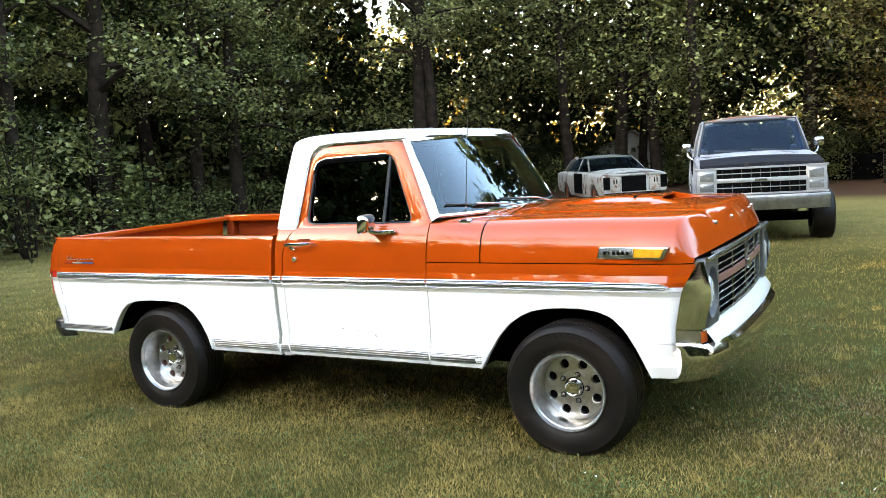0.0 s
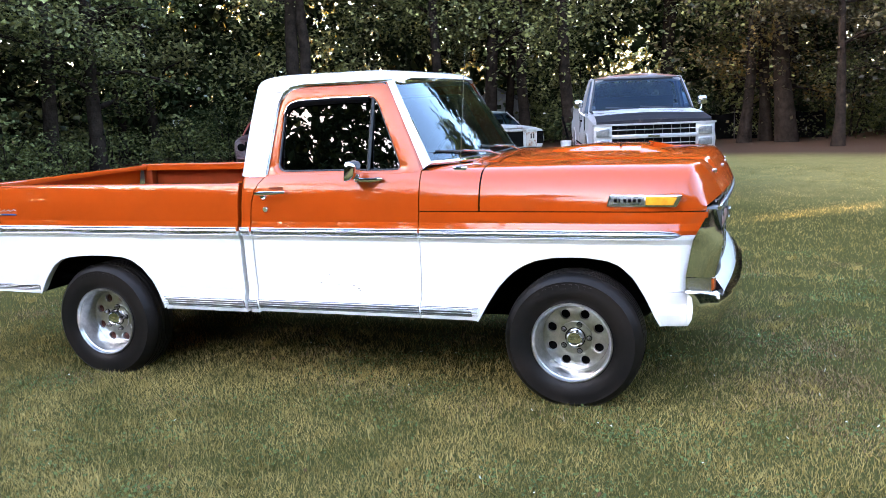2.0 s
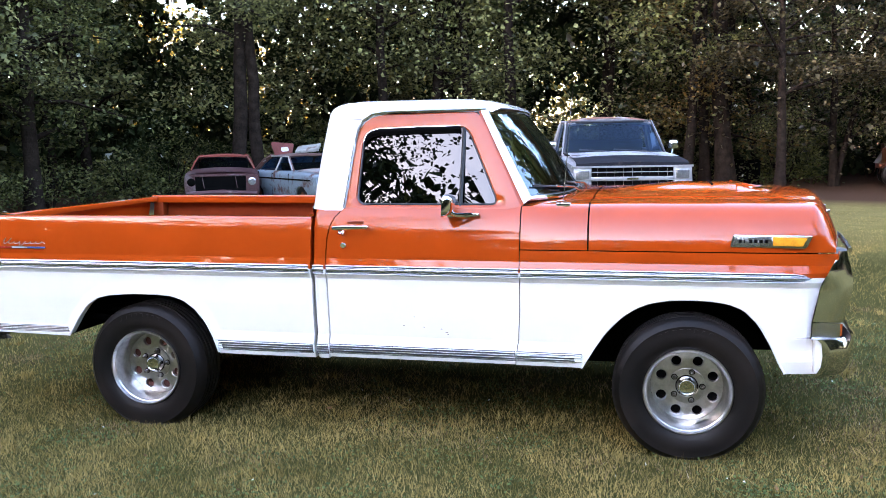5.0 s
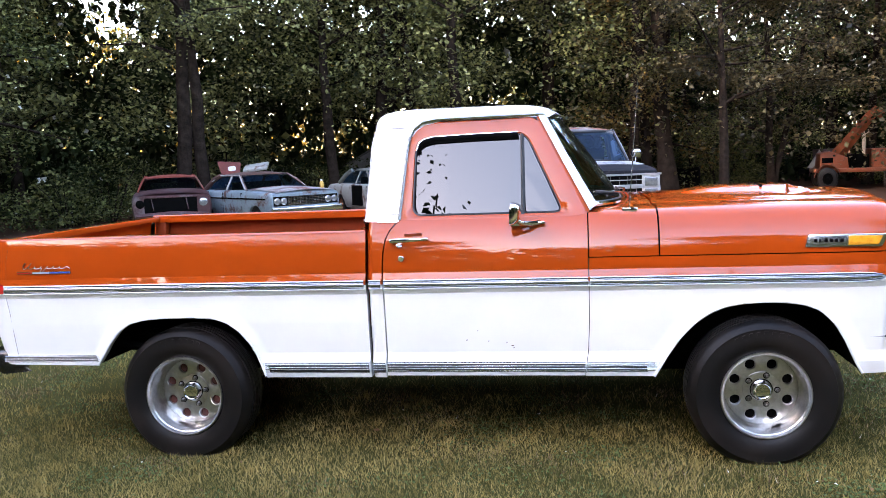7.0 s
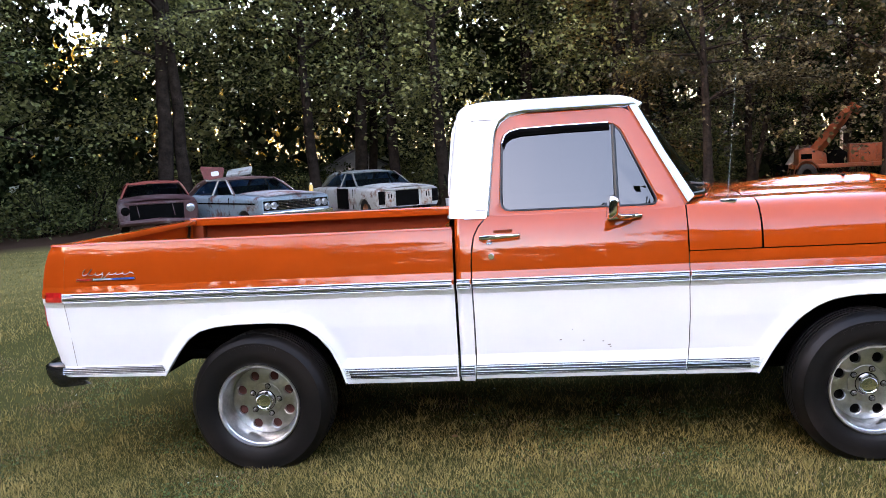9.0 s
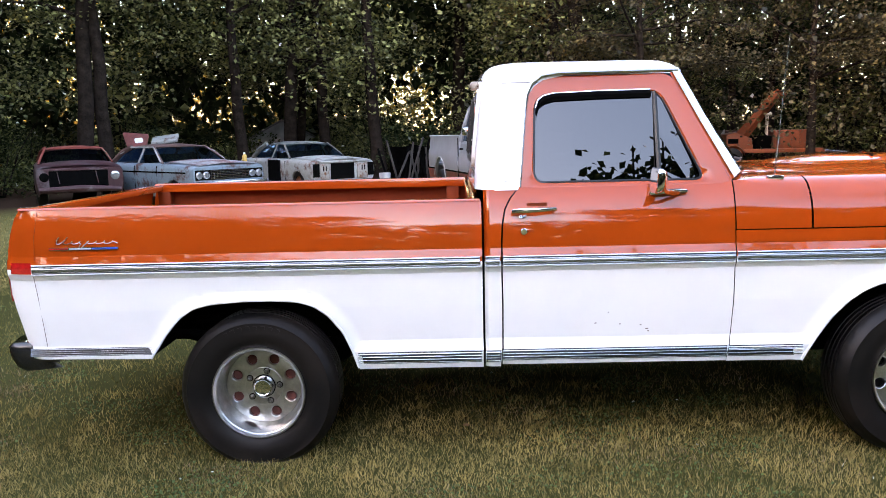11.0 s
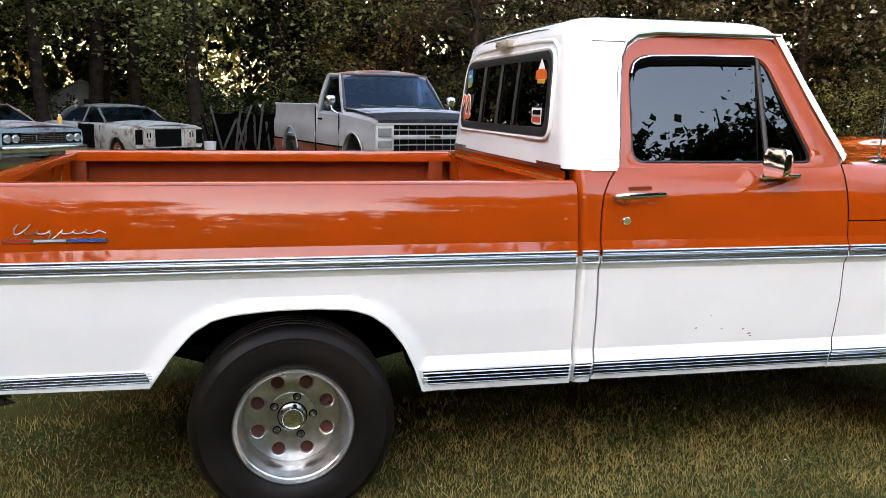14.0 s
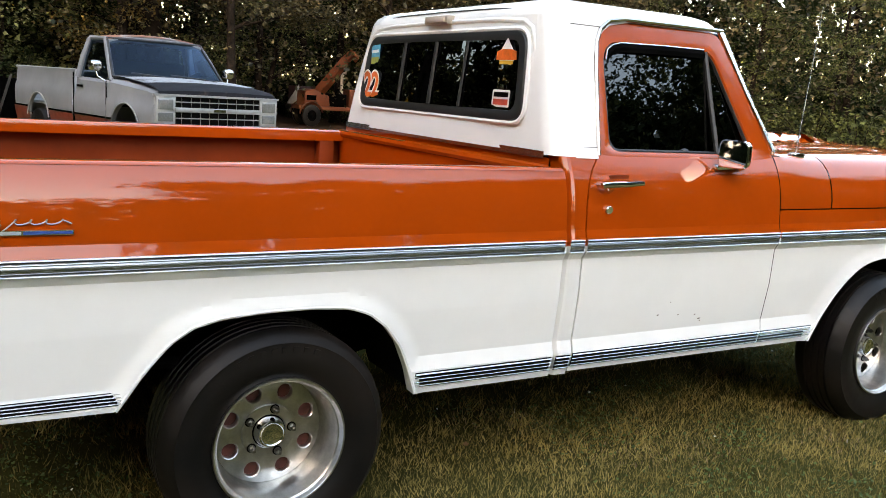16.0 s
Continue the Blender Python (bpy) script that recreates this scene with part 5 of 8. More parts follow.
for s in (-1, 1):
    # headlamp bezel wraps round the corner
    bm = bmesh.new()
    out = [(0.70, 1.062), (0.70, 0.735), (0.925, 0.735), (0.945, 0.74), (0.945, 0.92), (0.935, 1.045), (0.90, 1.075)]
    rows = []
    circle = [(0.838 + 0.105 * math.cos(t), 0.905 + 0.115 * math.sin(t)) for t in [math.pi * 2 * k / 48 for k in range(48)]]
    outer = []
    for c in circle:
        d = Vector((c[0] - 0.838, c[1] - 0.905))
        k = 10.0
        for (ax, az), (bx, bz) in zip(out, out[1:] + out[:1]):
            e = Vector((bx - ax, bz - az))
            den = d.x * e.y - d.y * e.x
            if abs(den) > 1e-9:
                t = ((ax - 0.838) * e.y - (az - 0.905) * e.x) / den
                u = ((ax - 0.838) * d.y - (az - 0.905) * d.x) / den
                if t > 0 and -0.001 <= u <= 1.001:
                    k = min(k, t)
        outer.append((0.838 + d.x * k, 0.905 + d.y * k))
    bx = lambda y: nose_x(y) + 0.006 - 0.016 * max(0.0, (y - 0.90) / 0.05) ** 2
    rows.append([(bx(y) - 0.045, s * y, z) for y, z in outer])
    hood_out = lambda y, z: 0.026 * math.exp(-((z - 0.91) / 0.13) ** 2) * max(0.0, min(1.0, (y - 0.72) / 0.16))
    rows.append([(bx(y) + hood_out(y, z), s * (0.838 + (y - 0.838) * 0.985), 0.905 + (z - 0.905) * 0.985) for y, z in outer])
    rows.append([(bx(y) + 0.003 + hood_out(y, z), s * y, z) for y, z in [(0.838 + (a - 0.838) * 1.0, 0.905 + (b - 0.905) * 1.12) for a, b in circle]])
    rows.append([(3.585, s * (0.838 + (a - 0.838) * 0.93), 0.905 + (b - 0.905) * 0.93) for a, b in circle])
    rows.append([(3.545, s * (0.838 + (a - 0.838) * 0.86), 0.905 + (b - 0.905) * 0.86) for a, b in circle])
    grid(bm, rows, close=True)
    part("headlamp_ring", bm, M_BEZEL, truck, "dark plate round the headlamp", 40)
    # side wrap of the bezel
    bm = bmesh.new()
    sidewrap = []
    for z in np.linspace(0.735, 1.068, 9):
        xe = lerp([0.66, 0.73, 0.92, 1.05], [3.475, 3.475, 3.510, 3.580], z)
        sidewrap.append([(xe, s * (body_y(z) - nose_in(xe, z) + 0.001), z), (xe + (3.585 - xe) * 0.5, s * 0.957, z), (3.592 + 0.020 * math.exp(-((z - 0.91) / 0.13) ** 2), s * 0.953, z), (3.606 + 0.042 * math.exp(-((z - 0.91) / 0.13) ** 2), s * 0.940, z)])
    grid(bm, sidewrap)
    bez = part("headlamp_bezel", bm, M_CHROME, truck, "chrome headlamp surround", 40)
    bm = bmesh.new()
    lathe(bm, [(0.001, -0.022), (0.04, -0.020), (0.068, -0.012), (0.082, 0.000), (0.089, 0.016)], 32, Matrix.Translation((3.617, s * 0.838, 0.905)) @ Matrix.Rotation(radians(90), 4, "Z"))
    part("headlamp", bm, M_LENS, bez, "round clear headlamp")
    bm = bmesh.new()
    pz = [0.662, 0.700, 0.732]
    grid(bm, [[(3.476, s * 0.958, z), (3.54, s * 0.957, z), (3.598, s * 0.950, z)] for z in pz])
    part("corner_panel", bm, M_TRIM, truck)
    bm = bmesh.new()
    grid(bm, [[(3.597, s * 0.951, z), (3.608, s * 0.942, z), (3.617, s * 0.908, z)] for z in (0.672, 0.70, 0.728)])
    part("corner_lamp", bm, M_CORNER, truck, "amber turn lamp at the corner")
# white panel between grille and bumper
bm = bmesh.new()
grid(bm, [[(nose_x(y) + dx, y, z) for y in np.linspace(-0.91, 0.91, 21)] for dx, z in ((-0.03, 0.735), (0.01, 0.715), (0.045, 0.665), (0.03, 0.60))])
part("valance", bm, M_WHITE, truck, "white panel under the grille", 50)
bm = bmesh.new()
rows = []
for i in range(41):
    t = -1 + 2 * i / 40
    y = 1.005 * t
    back = 0.10 * abs(t) ** 6 + 0.045 * t * t
    x = 3.740 - back
    if abs(t) > 0.97:
        x -= 0.05
    rows.append([(x - 0.13, y, 0.668), (x - 0.02, y, 0.664), (x, y, 0.645), (x + 0.006, y, 0.585), (x, y, 0.535), (x - 0.02, y, 0.497), (x - 0.07, y, 0.478)])
for s, r0 in ((-1, rows[0]), (1, rows[-1])):
    wrap = []
    for k in range(1, 3):
        wrap.append([(p[0] - 0.018 * k, s * (1.006 + 0.001 * k), p[2]) for p in r0])
    rows = wrap[::-1] + rows if s < 0 else rows + wrap
grid(bm, rows)
part("front_bumper", bm, M_BUMPER, truck, "heavy chrome front bumper", 40)
for s in (-1, 1):
    bm = bmesh.new()
    prism(bm, [(3.484, 0.500), (3.484, 0.658), (3.530, 0.656), (3.530, 0.500)], "y", s * 0.90, s * 0.996, 0.006)
    part("bumper_filler", bm, M_WHITE, truck, "white filler beside the bumper")

# ---- wheels ----


def wheel(x, s, rear):
    m = Matrix.Translation((x, s * (0.026 if rear else 0.064), 0.365 if rear else 0.388)) @ (Matrix() if s < 0 else Matrix.Rotation(math.pi, 4, "Z"))
    w = new("wheel")
    w.parent = truck
    w.matrix_basis = m
    # tyre: offsets run from the outer face (-y) inwards
    bm = bmesh.new()
    prof = [(0.205, -0.935), (0.210, -0.947), (0.222, -0.953), (0.245, -0.962), (0.285, -0.966), (0.312, -0.961), (0.316, -0.962), (0.320, -0.956), (0.335, -0.944), (0.346, -0.925)]
    tread = []
    for a in (-0.895, -0.855, -0.815, -0.775):
        tread += [(0.352, a - 0.014), (0.344, a - 0.012), (0.344, a - 0.005), (0.353, a - 0.003)]
    prof += [(0.351, -0.915)] + tread + [(0.351, -0.735), (0.346, -0.722), (0.33, -0.70), (0.285, -0.685), (0.205, -0.70)]
    prof = [(r if r < 0.25 else 0.25 + (r - 0.25) * 1.06, a if a < -0.90 else -0.90 + (a + 0.90) * 0.86) for r, a in prof]
    rows = lathe(bm, prof, 96)
    for i, row in enumerate(rows):
        if 9 <= i <= 10:
            for k, v in enumerate(row):
                if k % 3 == 0:
                    d = Vector((v.co.x, 0, v.co.z)).normalized() * 0.004
                    v.co -= d
    t = part("tyre", bm, M_RUBBER, w, "black radial tyre", 40)
    # raised sidewall bars in place of lettering
    for k in range(8):
        a = radians(-26 + 6.5 * k)
        bm = boxes((-0.009, 0.009, -0.9665, -0.960, 0.291, 0.309))
        o = part("sidewall_bar", bm, M_RUBBER, t)
        o.matrix_basis = Matrix.Rotation(a, 4, "Y")
    # rim barrel
    bm = bmesh.new()
    lathe(bm, [(0.203, -0.930), (0.2095, -0.944), (0.2105, -0.953), (0.2085, -0.958), (0.2035, -0.9585), (0.2005, -0.954), (0.1985, -0.944), (0.1955, -0.940), (0.1925, -0.938), (0.1895, -0.930), (0.1865, -0.912), (0.183, -0.903), (0.179, -0.88), (0.176, -0.845), (0.1735, -0.828)], 72)
    rim = part("rim", bm, M_ALU, w, "polished aluminium slotted rim", 30)
    # disc with eight round holes
    bm = bmesh.new()
    yd = -0.832
    for k in range(8):
        a0, a1 = math.tau * k / 8, math.tau * (k + 1) / 8
        ac = math.tau * (k + 0.5) / 8
        hc = Vector((0.132 * math.sin(ac), 0.132 * math.cos(ac)))
        arc = lambda r, b0, b1, n: [(r * math.sin(b0 + (b1 - b0) * i / n), r * math.cos(b0 + (b1 - b0) * i / n)) for i in range(n)]
        loop = arc(0.173, a0, a1, 10) + [((0.173 - 0.101 * i / 4) * math.sin(a1), (0.173 - 0.101 * i / 4) * math.cos(a1)) for i in range(4)] + arc(0.072, a1, a0, 10) + [((0.072 + 0.101 * i / 4) * math.sin(a0), (0.072 + 0.101 * i / 4) * math.cos(a0)) for i in range(4)]
        hole = []
        for p in loop:
            d = (Vector(p) - hc).normalized()
            hole.append(hc + d * 0.0245)
        dome = lambda r: yd - 0.006 * math.sin(max(0, min(1, (0.173 - r) / 0.10)) * math.pi)
        r0 = [(p[0], dome(Vector(p).length), p[1]) for p in loop]
        r1 = [(p.x * 1.0, dome(p.length), p.y) for p in [hc + (h - hc) * 1.12 for h in hole]]
        r2 = [(p.x, dome(p.length) + 0.003, p.y) for p in hole]
        r3 = [(p.x, yd + 0.018, p.y) for p in hole]
        grid(bm, [r0, r1, r2, r3], close=True)
    bmesh.ops.remove_doubles(bm, verts=bm.verts, dist=1e-4)
    part("disc", bm, M_ALU, rim, "", 30)
    bm = bmesh.new()
    lathe(bm, [(0.088, yd - 0.004), (0.086, yd - 0.009), (0.056, yd - 0.010), (0.0535, yd - 0.007)], 40)
    part("hub_flange", bm, M_ALU, rim)
    bm = bmesh.new()
    lathe(bm, [(0.054, yd - 0.0075), (0.053, yd + 0.006), (0.050, yd + 0.006)], 32)
    part("hub_gap", bm, M_CHASSIS, rim, "dark gap round the hub cap")
    bm = bmesh.new()
    cap = [(0.051, yd + 0.004), (0.050, yd - 0.016), (0.046, yd - 0.030), (0.045, yd - 0.036), (0.042, yd - 0.041), (0.038, yd - 0.042), (0.0355, yd - 0.039), (0.033, yd - 0.038), (0.0, yd - 0.0385)]
    lathe(bm, cap, 32)
    part("hub_cap", bm, M_CHROME, rim, "round plain chrome hub cap")
    for k in range(5):
        a = math.tau * k / 5 + (0.23 if rear else 0.32)
        at = Matrix.Translation((0.0735 * math.sin(a), 0.0, 0.0735 * math.cos(a)))
        bm = bmesh.new()
        lathe(bm, [(0.0155, yd - 0.0105), (0.0150, yd - 0.0125), (0.011, yd - 0.0125)], 16, at)
        part("lug_seat", bm, M_CHASSIS, rim)
        bm = bmesh.new()
        lathe(bm, [(0.0105, yd - 0.008), (0.0105, yd - 0.030), (0.008, yd - 0.034), (0.0055, yd - 0.0345), (0.0055, yd - 0.041), (0.0, yd - 0.042)], 6, at)
        part("lug_nut", bm, M_LUG, rim, "", None)
    bm = bmesh.new()
    lathe(bm, [(0.0, -0.815), (0.165, -0.815), (0.17, -0.80), (0.17, -0.74), (0.0, -0.74)], 32)
    part("brake_drum", bm, M_DRUM if rear else M_CHASSIS, w, "rusty red brake drum" if rear else "black brake drum")
    return w


for xw, rear in ((0.0, True), (2.92, False)):
    for s in (-1, 1):
        wheel(xw, s, rear)

# ---- chassis ----
bm = bmesh.new()
for s in (-1, 1):
    box(bm, -1.0, 3.5, s * 0.43 - 0.04, s * 0.43 + 0.04, 0.50, 0.64)
box(bm, -0.10, 0.10, -0.72, 0.72, 0.31, 0.43)
box(bm, 2.84, 3.0, -0.72, 0.72, 0.33, 0.45)
for s in (-1, 1):
    tube(bm, [(-0.60, s * 0.55, 0.60), (-0.2, s * 0.55, 0.48), (0.1, s * 0.55, 0.44), (0.6, s * 0.55, 0.56)], 0.03, 6)
tube(bm, [(-0.52, -0.90, 0.645), (-0.30, -0.80, 0.60), (-0.1, -0.74, 0.555)], 0.02, 6)
tube(bm, [(2.2, 0.25, 0.42), (0.2, 0.30, 0.42), (-0.3, 0.45, 0.50)], 0.035, 8)
box(bm, 2.0, 2.9, -0.30, 0.30, 0.34, 0.60)
part("chassis", bm, M_CHASSIS, truck, "dark ladder frame and axles")
for s in (-1, 1):
    bm = bmesh.new()
    tube(bm, [(-0.62, s * 0.66, 0.665), (-0.42, s * 0.70, 0.60), (-0.25, s * 0.72, 0.545), (0.0, s * 0.74, 0.50)], 0.028, 6)
    tube(bm, [(-0.60, s * 0.80, 0.70), (-0.40, s * 0.79, 0.655), (-0.22, s * 0.76, 0.67)], 0.020, 6)
    tube(bm, [(-0.43, s * 0.74, 0.78), (-0.40, s * 0.74, 0.58)], 0.016, 6)
    part("spring_hanger", bm, M_CHASSIS, truck, "dark leaf spring and hanger")
    for x, z in ((-0.36, 0.715), (-0.33, 0.745), (-0.29, 0.725), (-0.22, 0.752), (0.27, 0.70)):
        part("bolt_head", box(bmesh.new(), x - 0.007, x + 0.007, s * 0.625 - 0.006, s * 0.625 + 0.006, z - 0.007, z + 0.007, 0.003), M_LUG, truck)
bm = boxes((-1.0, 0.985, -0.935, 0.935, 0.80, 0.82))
part("bed_floor", bm, M_ORANGESHADE, truck)
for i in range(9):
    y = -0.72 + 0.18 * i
    part("bed_rib", box(bmesh.new(), -0.98, 0.97, y - 0.03, y + 0.03, 0.818, 0.832, 0.005), M_ORANGESHADE, truck)
bm = bmesh.new()
box(bm, 0.965, 0.985, -0.90, 0.90, 0.70, 1.195)
tube(bm, [(0.968, -0.90, 1.198), (0.968, 0.90, 1.198)], 0.020, 8)
part("bed_front_wall", bm, M_ORANGE, truck)
# near-black blocks stand in for unlit depth behind the cab seams
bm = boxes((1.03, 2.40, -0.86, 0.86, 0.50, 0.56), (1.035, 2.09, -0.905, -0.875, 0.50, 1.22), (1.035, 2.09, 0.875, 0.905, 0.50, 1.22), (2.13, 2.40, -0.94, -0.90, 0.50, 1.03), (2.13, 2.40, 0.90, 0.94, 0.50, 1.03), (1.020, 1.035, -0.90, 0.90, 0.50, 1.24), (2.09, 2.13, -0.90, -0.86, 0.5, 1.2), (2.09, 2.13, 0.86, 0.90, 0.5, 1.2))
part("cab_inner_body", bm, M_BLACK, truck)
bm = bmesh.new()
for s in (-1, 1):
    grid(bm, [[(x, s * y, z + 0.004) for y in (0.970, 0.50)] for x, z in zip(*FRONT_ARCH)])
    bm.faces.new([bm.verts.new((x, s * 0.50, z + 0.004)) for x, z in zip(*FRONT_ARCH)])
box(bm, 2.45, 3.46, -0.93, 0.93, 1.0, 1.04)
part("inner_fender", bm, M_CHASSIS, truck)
# tailgate and rear bumper
bm = bmesh.new()
grid(bm, [[(tail_x(z) + 0.012, y, z) for y in np.linspace(-0.86, 0.86, 5)] for z in (0.55, 0.60, 0.83, 0.95, 1.05, 1.15, 1.20)])
box(bm, -1.045, -0.985, -0.86, 0.86, 1.165, 1.205, 0.008)
part("tailgate", bm, M_ORANGE, truck, "orange tailgate, closed")
for s in (-1, 1):
    bm = bmesh.new()
    grid(bm, [[(tail_x(z) - 0.003, s * 0.955, z), (tail_x(z) + 0.03, s * (body_y(z) - tail_in(tail_x(z) + 0.03, z) + 0.004), z), (-1.02, s * (body_y(z) - tail_in(-1.02, z) + 0.005), z), (-0.968, s * (body_y(z) - tail_in(-0.968, z) + 0.004), z)] for z in (0.926, 0.95, 0.976)])
    grid(bm, [[(tail_x(z) - 0.004, s * 0.86, z), (tail_x(z) - 0.004, s * 0.955, z)] for z in (0.80, 0.95, 0.985)])
    part("tail_lamp", bm, M_RED, truck, "red wraparound tail lamp", None)
bm = bmesh.new()
rows = []
for i in range(25):
    t = -1 + 2 * i / 24
    x = -1.185 + 0.055 * abs(t) ** 5
    rows.append([(x + 0.075, 0.925 * t, 0.606), (x + 0.016, 0.93 * t, 0.604), (x, 0.935 * t, 0.590), (x + 0.006, 0.935 * t, 0.545), (x + 0.030, 0.93 * t, 0.495), (x + 0.060, 0.925 * t, 0.474)])
grid(bm, rows)
rear_bumper = part("rear_bumper", bm, M_CHROME, truck, "chrome rear bumper with black end caps", 40)
for s in (-1, 1):
    r0 = rows[0] if s < 0 else rows[-1]
    wrap = [[(p[0] + d * (1.25 if p[2] > 0.5 else 1.0), p[1] + s * g, p[2] - d * 0.20 * (1 if p[2] > 0.5 else -0.4)) for p in r0] for d, g in ((0.003, 0.0), (0.012, 0.010), (0.06, 0.016), (0.14, 0.010), (0.175, -0.004))]
    bm = bmesh.new()
    grid(bm, wrap)
    part("end_cap", bm, M_DARKBUMP, rear_bumper, "black bumper end cap", 40)
part("bumper_bracket", boxes((-1.12, -0.95, -0.62, -0.56, 0.50, 0.58), (-1.12, -0.95, 0.56, 0.62, 0.50, 0.58)), M_CHASSIS, rear_bumper)
# black sheet put in the gap for the shade between bed and cab
part("bed_gap", boxes((1.012, 1.017, -0.93, 0.93, 0.47, 1.16)), M_CHASSIS, truck)

# ---- bedside script badges, as plain shapes ----
for s in (-1, 1):
    yb = lambda x, z: s * (body_y(z) - tail_in(x, z) + 0.004)
    bm = bmesh.new()
    pts = []
    for i in range(161):
        u = i / 160
        tall = 0.024 if u < 0.17 else (-0.020 if 0.50 < u < 0.58 else 0.009)
        z = 1.055 + (tall if tall > 0 else 0.010) * (0.5 + 0.5 * math.sin(u * 46)) * 1.3 + (tall * max(0.0, -math.sin(u * 46)) if tall < 0 else 0.0)
        x = -0.872 + 0.262 * u + 0.0075 * math.cos(u * 46) + 0.75 * (z - 1.055)
        pts.append((x, yb(x, z), z))
    pts.append((-0.582, yb(-0.58, 1.056), 1.056))
    tube(bm, pts, 0.0020, 5)
    badge = part("script_badge", bm, M_LUG, truck, "flowing chrome script badge over a coloured bar")
    bm = boxes((-0.885, -0.578, yb(-0.7, 1.035) - 0.003, yb(-0.7, 1.035) + 0.003, 1.0285, 1.0405))
    part("badge_bar", bm, M_TRIM, badge)
    for x0, x1, m in ((-0.882, -0.80, M_RED), (-0.795, -0.70, mat("badge_white", (0.35, 0.35, 0.35), 0.3)), (-0.695, -0.581, mat("badge_blue", (0.02, 0.06, 0.22), 0.3))):
        part("colour_bar", boxes((x0, x1, yb(-0.7, 1.035) - 0.004, yb(-0.7, 1.035) + 0.004, 1.0308, 1.0382)), m, badge)

# ---- cab upper: back wall, pillars, roof ----


def cab_wall(z):
    """Half plan of the cab's white upper wall at height z, from the door frame round to the middle of the back."""
    t = (z - 1.25) / (1.745 - 1.25)
    xb = 0.985 + 0.050 * t ** 1.5
    ys = green_y(z) + 0.004
    xd = lerp([1.25, 1.30, 1.60, 1.66, 1.70, 1.725, 1.745], [1.176, 1.190, 1.216, 1.232, 1.262, 1.30, 1.40], z)
    r = 0.085
    pts = [(xd, ys), (xb + r + 0.03, ys)]
    for k in range(1, 9):
        a = k / 8 * math.pi / 2
        pts.append((xb + r - r * math.sin(a), ys - r + r * math.cos(a)))
    for y in (0.72, 0.60, 0.45, 0.30, 0.15, 0.0):
        pts.append((xb - 0.012 * (1 - (y / 0.75) ** 2), min(y, ys - r - 0.001) if y == 0.72 else y))
    return pts


zl = [1.250, 1.262, 1.30, 1.385, 1.45, 1.52, 1.60, 1.665, 1.70, 1.725, 1.745]
bm = bmesh.new()
rows = []
for z in zl:
    h = cab_wall(z)
    full = [(x, -y, z) for x, y in h] + [(x, y, z) for x, y in h[-2::-1]]
    rows.append(full)
vs = [[bm.verts.new(p) for p in row] for row in rows]
nc = len(rows[0])
for j in range(len(vs) - 1):
    for i in range(nc - 1):
        a, b = rows[j][i], rows[j][i + 1]
        inside = abs(a[1]) <= 0.62 and abs(b[1]) <= 0.62 and a[0] < 1.06 and 1.38 <= zl[j] and zl[j + 1] <= 1.67
        if not inside:
            bm.faces.new((vs[j][i], vs[j][i + 1], vs[j + 1][i + 1], vs[j + 1][i]))
roof_wall = part("cab_back", bm, M_WHITE, truck, "white cab back wall and rear pillars", 40)

# roof: rings that close in and up from the wall's top
outline = []
h = cab_wall(1.745)
for x, y in h:
    if x < 1.35:
        outline.append((x, y))
side_front = [(1.985 - 0.0, 0.0), (1.985, 0.25), (1.978, 0.45), (1.960, 0.60), (1.930, 0.69), (1.895, 0.738), (1.84, 0.757), (1.75, 0.764), (1.6, 0.766), (1.45, 0.767)]
half = side_front + [(x, y) for x, y in outline]
ring = half + [(x, -y) for x, y in half[-2:0:-1]]
cx = 1.50
bm = bmesh.new()
rows = []
for d, z in ((0.0, 1.745), (0.004, 1.757), (0.016, 1.776), (0.038, 1.793), (0.075, 1.806), (0.13, 1.815), (0.22, 1.822), (0.36, 1.827), (0.6, 1.830)):
    row = []
    for x, y in ring:
        L = math.hypot(x - cx, y)
        kx = max(0.02, 1 - d / 0.50)
        ky = max(0.02, 1 - d / 0.77)
        lift = 0.022 if (d == 0 and x > 1.93) else 0.0
        zz = z + lift * (1 if d == 0 else 0)
        if x > 1.9 and 0 < d < 0.05:
            zz = max(zz, 1.769 + d * 0.5)
        row.append((cx + (x - cx) * kx, y * ky, zz))
    rows.append(row)
vsr = grid(bm, rows, close=True)
bm.faces.new(vsr[-1])
# underside lip of the front
part("roof", bm, M_WHITE, truck, "white painted roof", 50)
bm = bmesh.new()
low = [(x, y, 1.735 + (0.028 if x > 1.93 else 0)) for x, y in ring]
bm.faces.new([bm.verts.new((1.5 + (x - 1.5) * 0.97, y * 0.97, z)) for x, y, z in low])
part("headliner", bm, M_SEAT, truck, "", None)
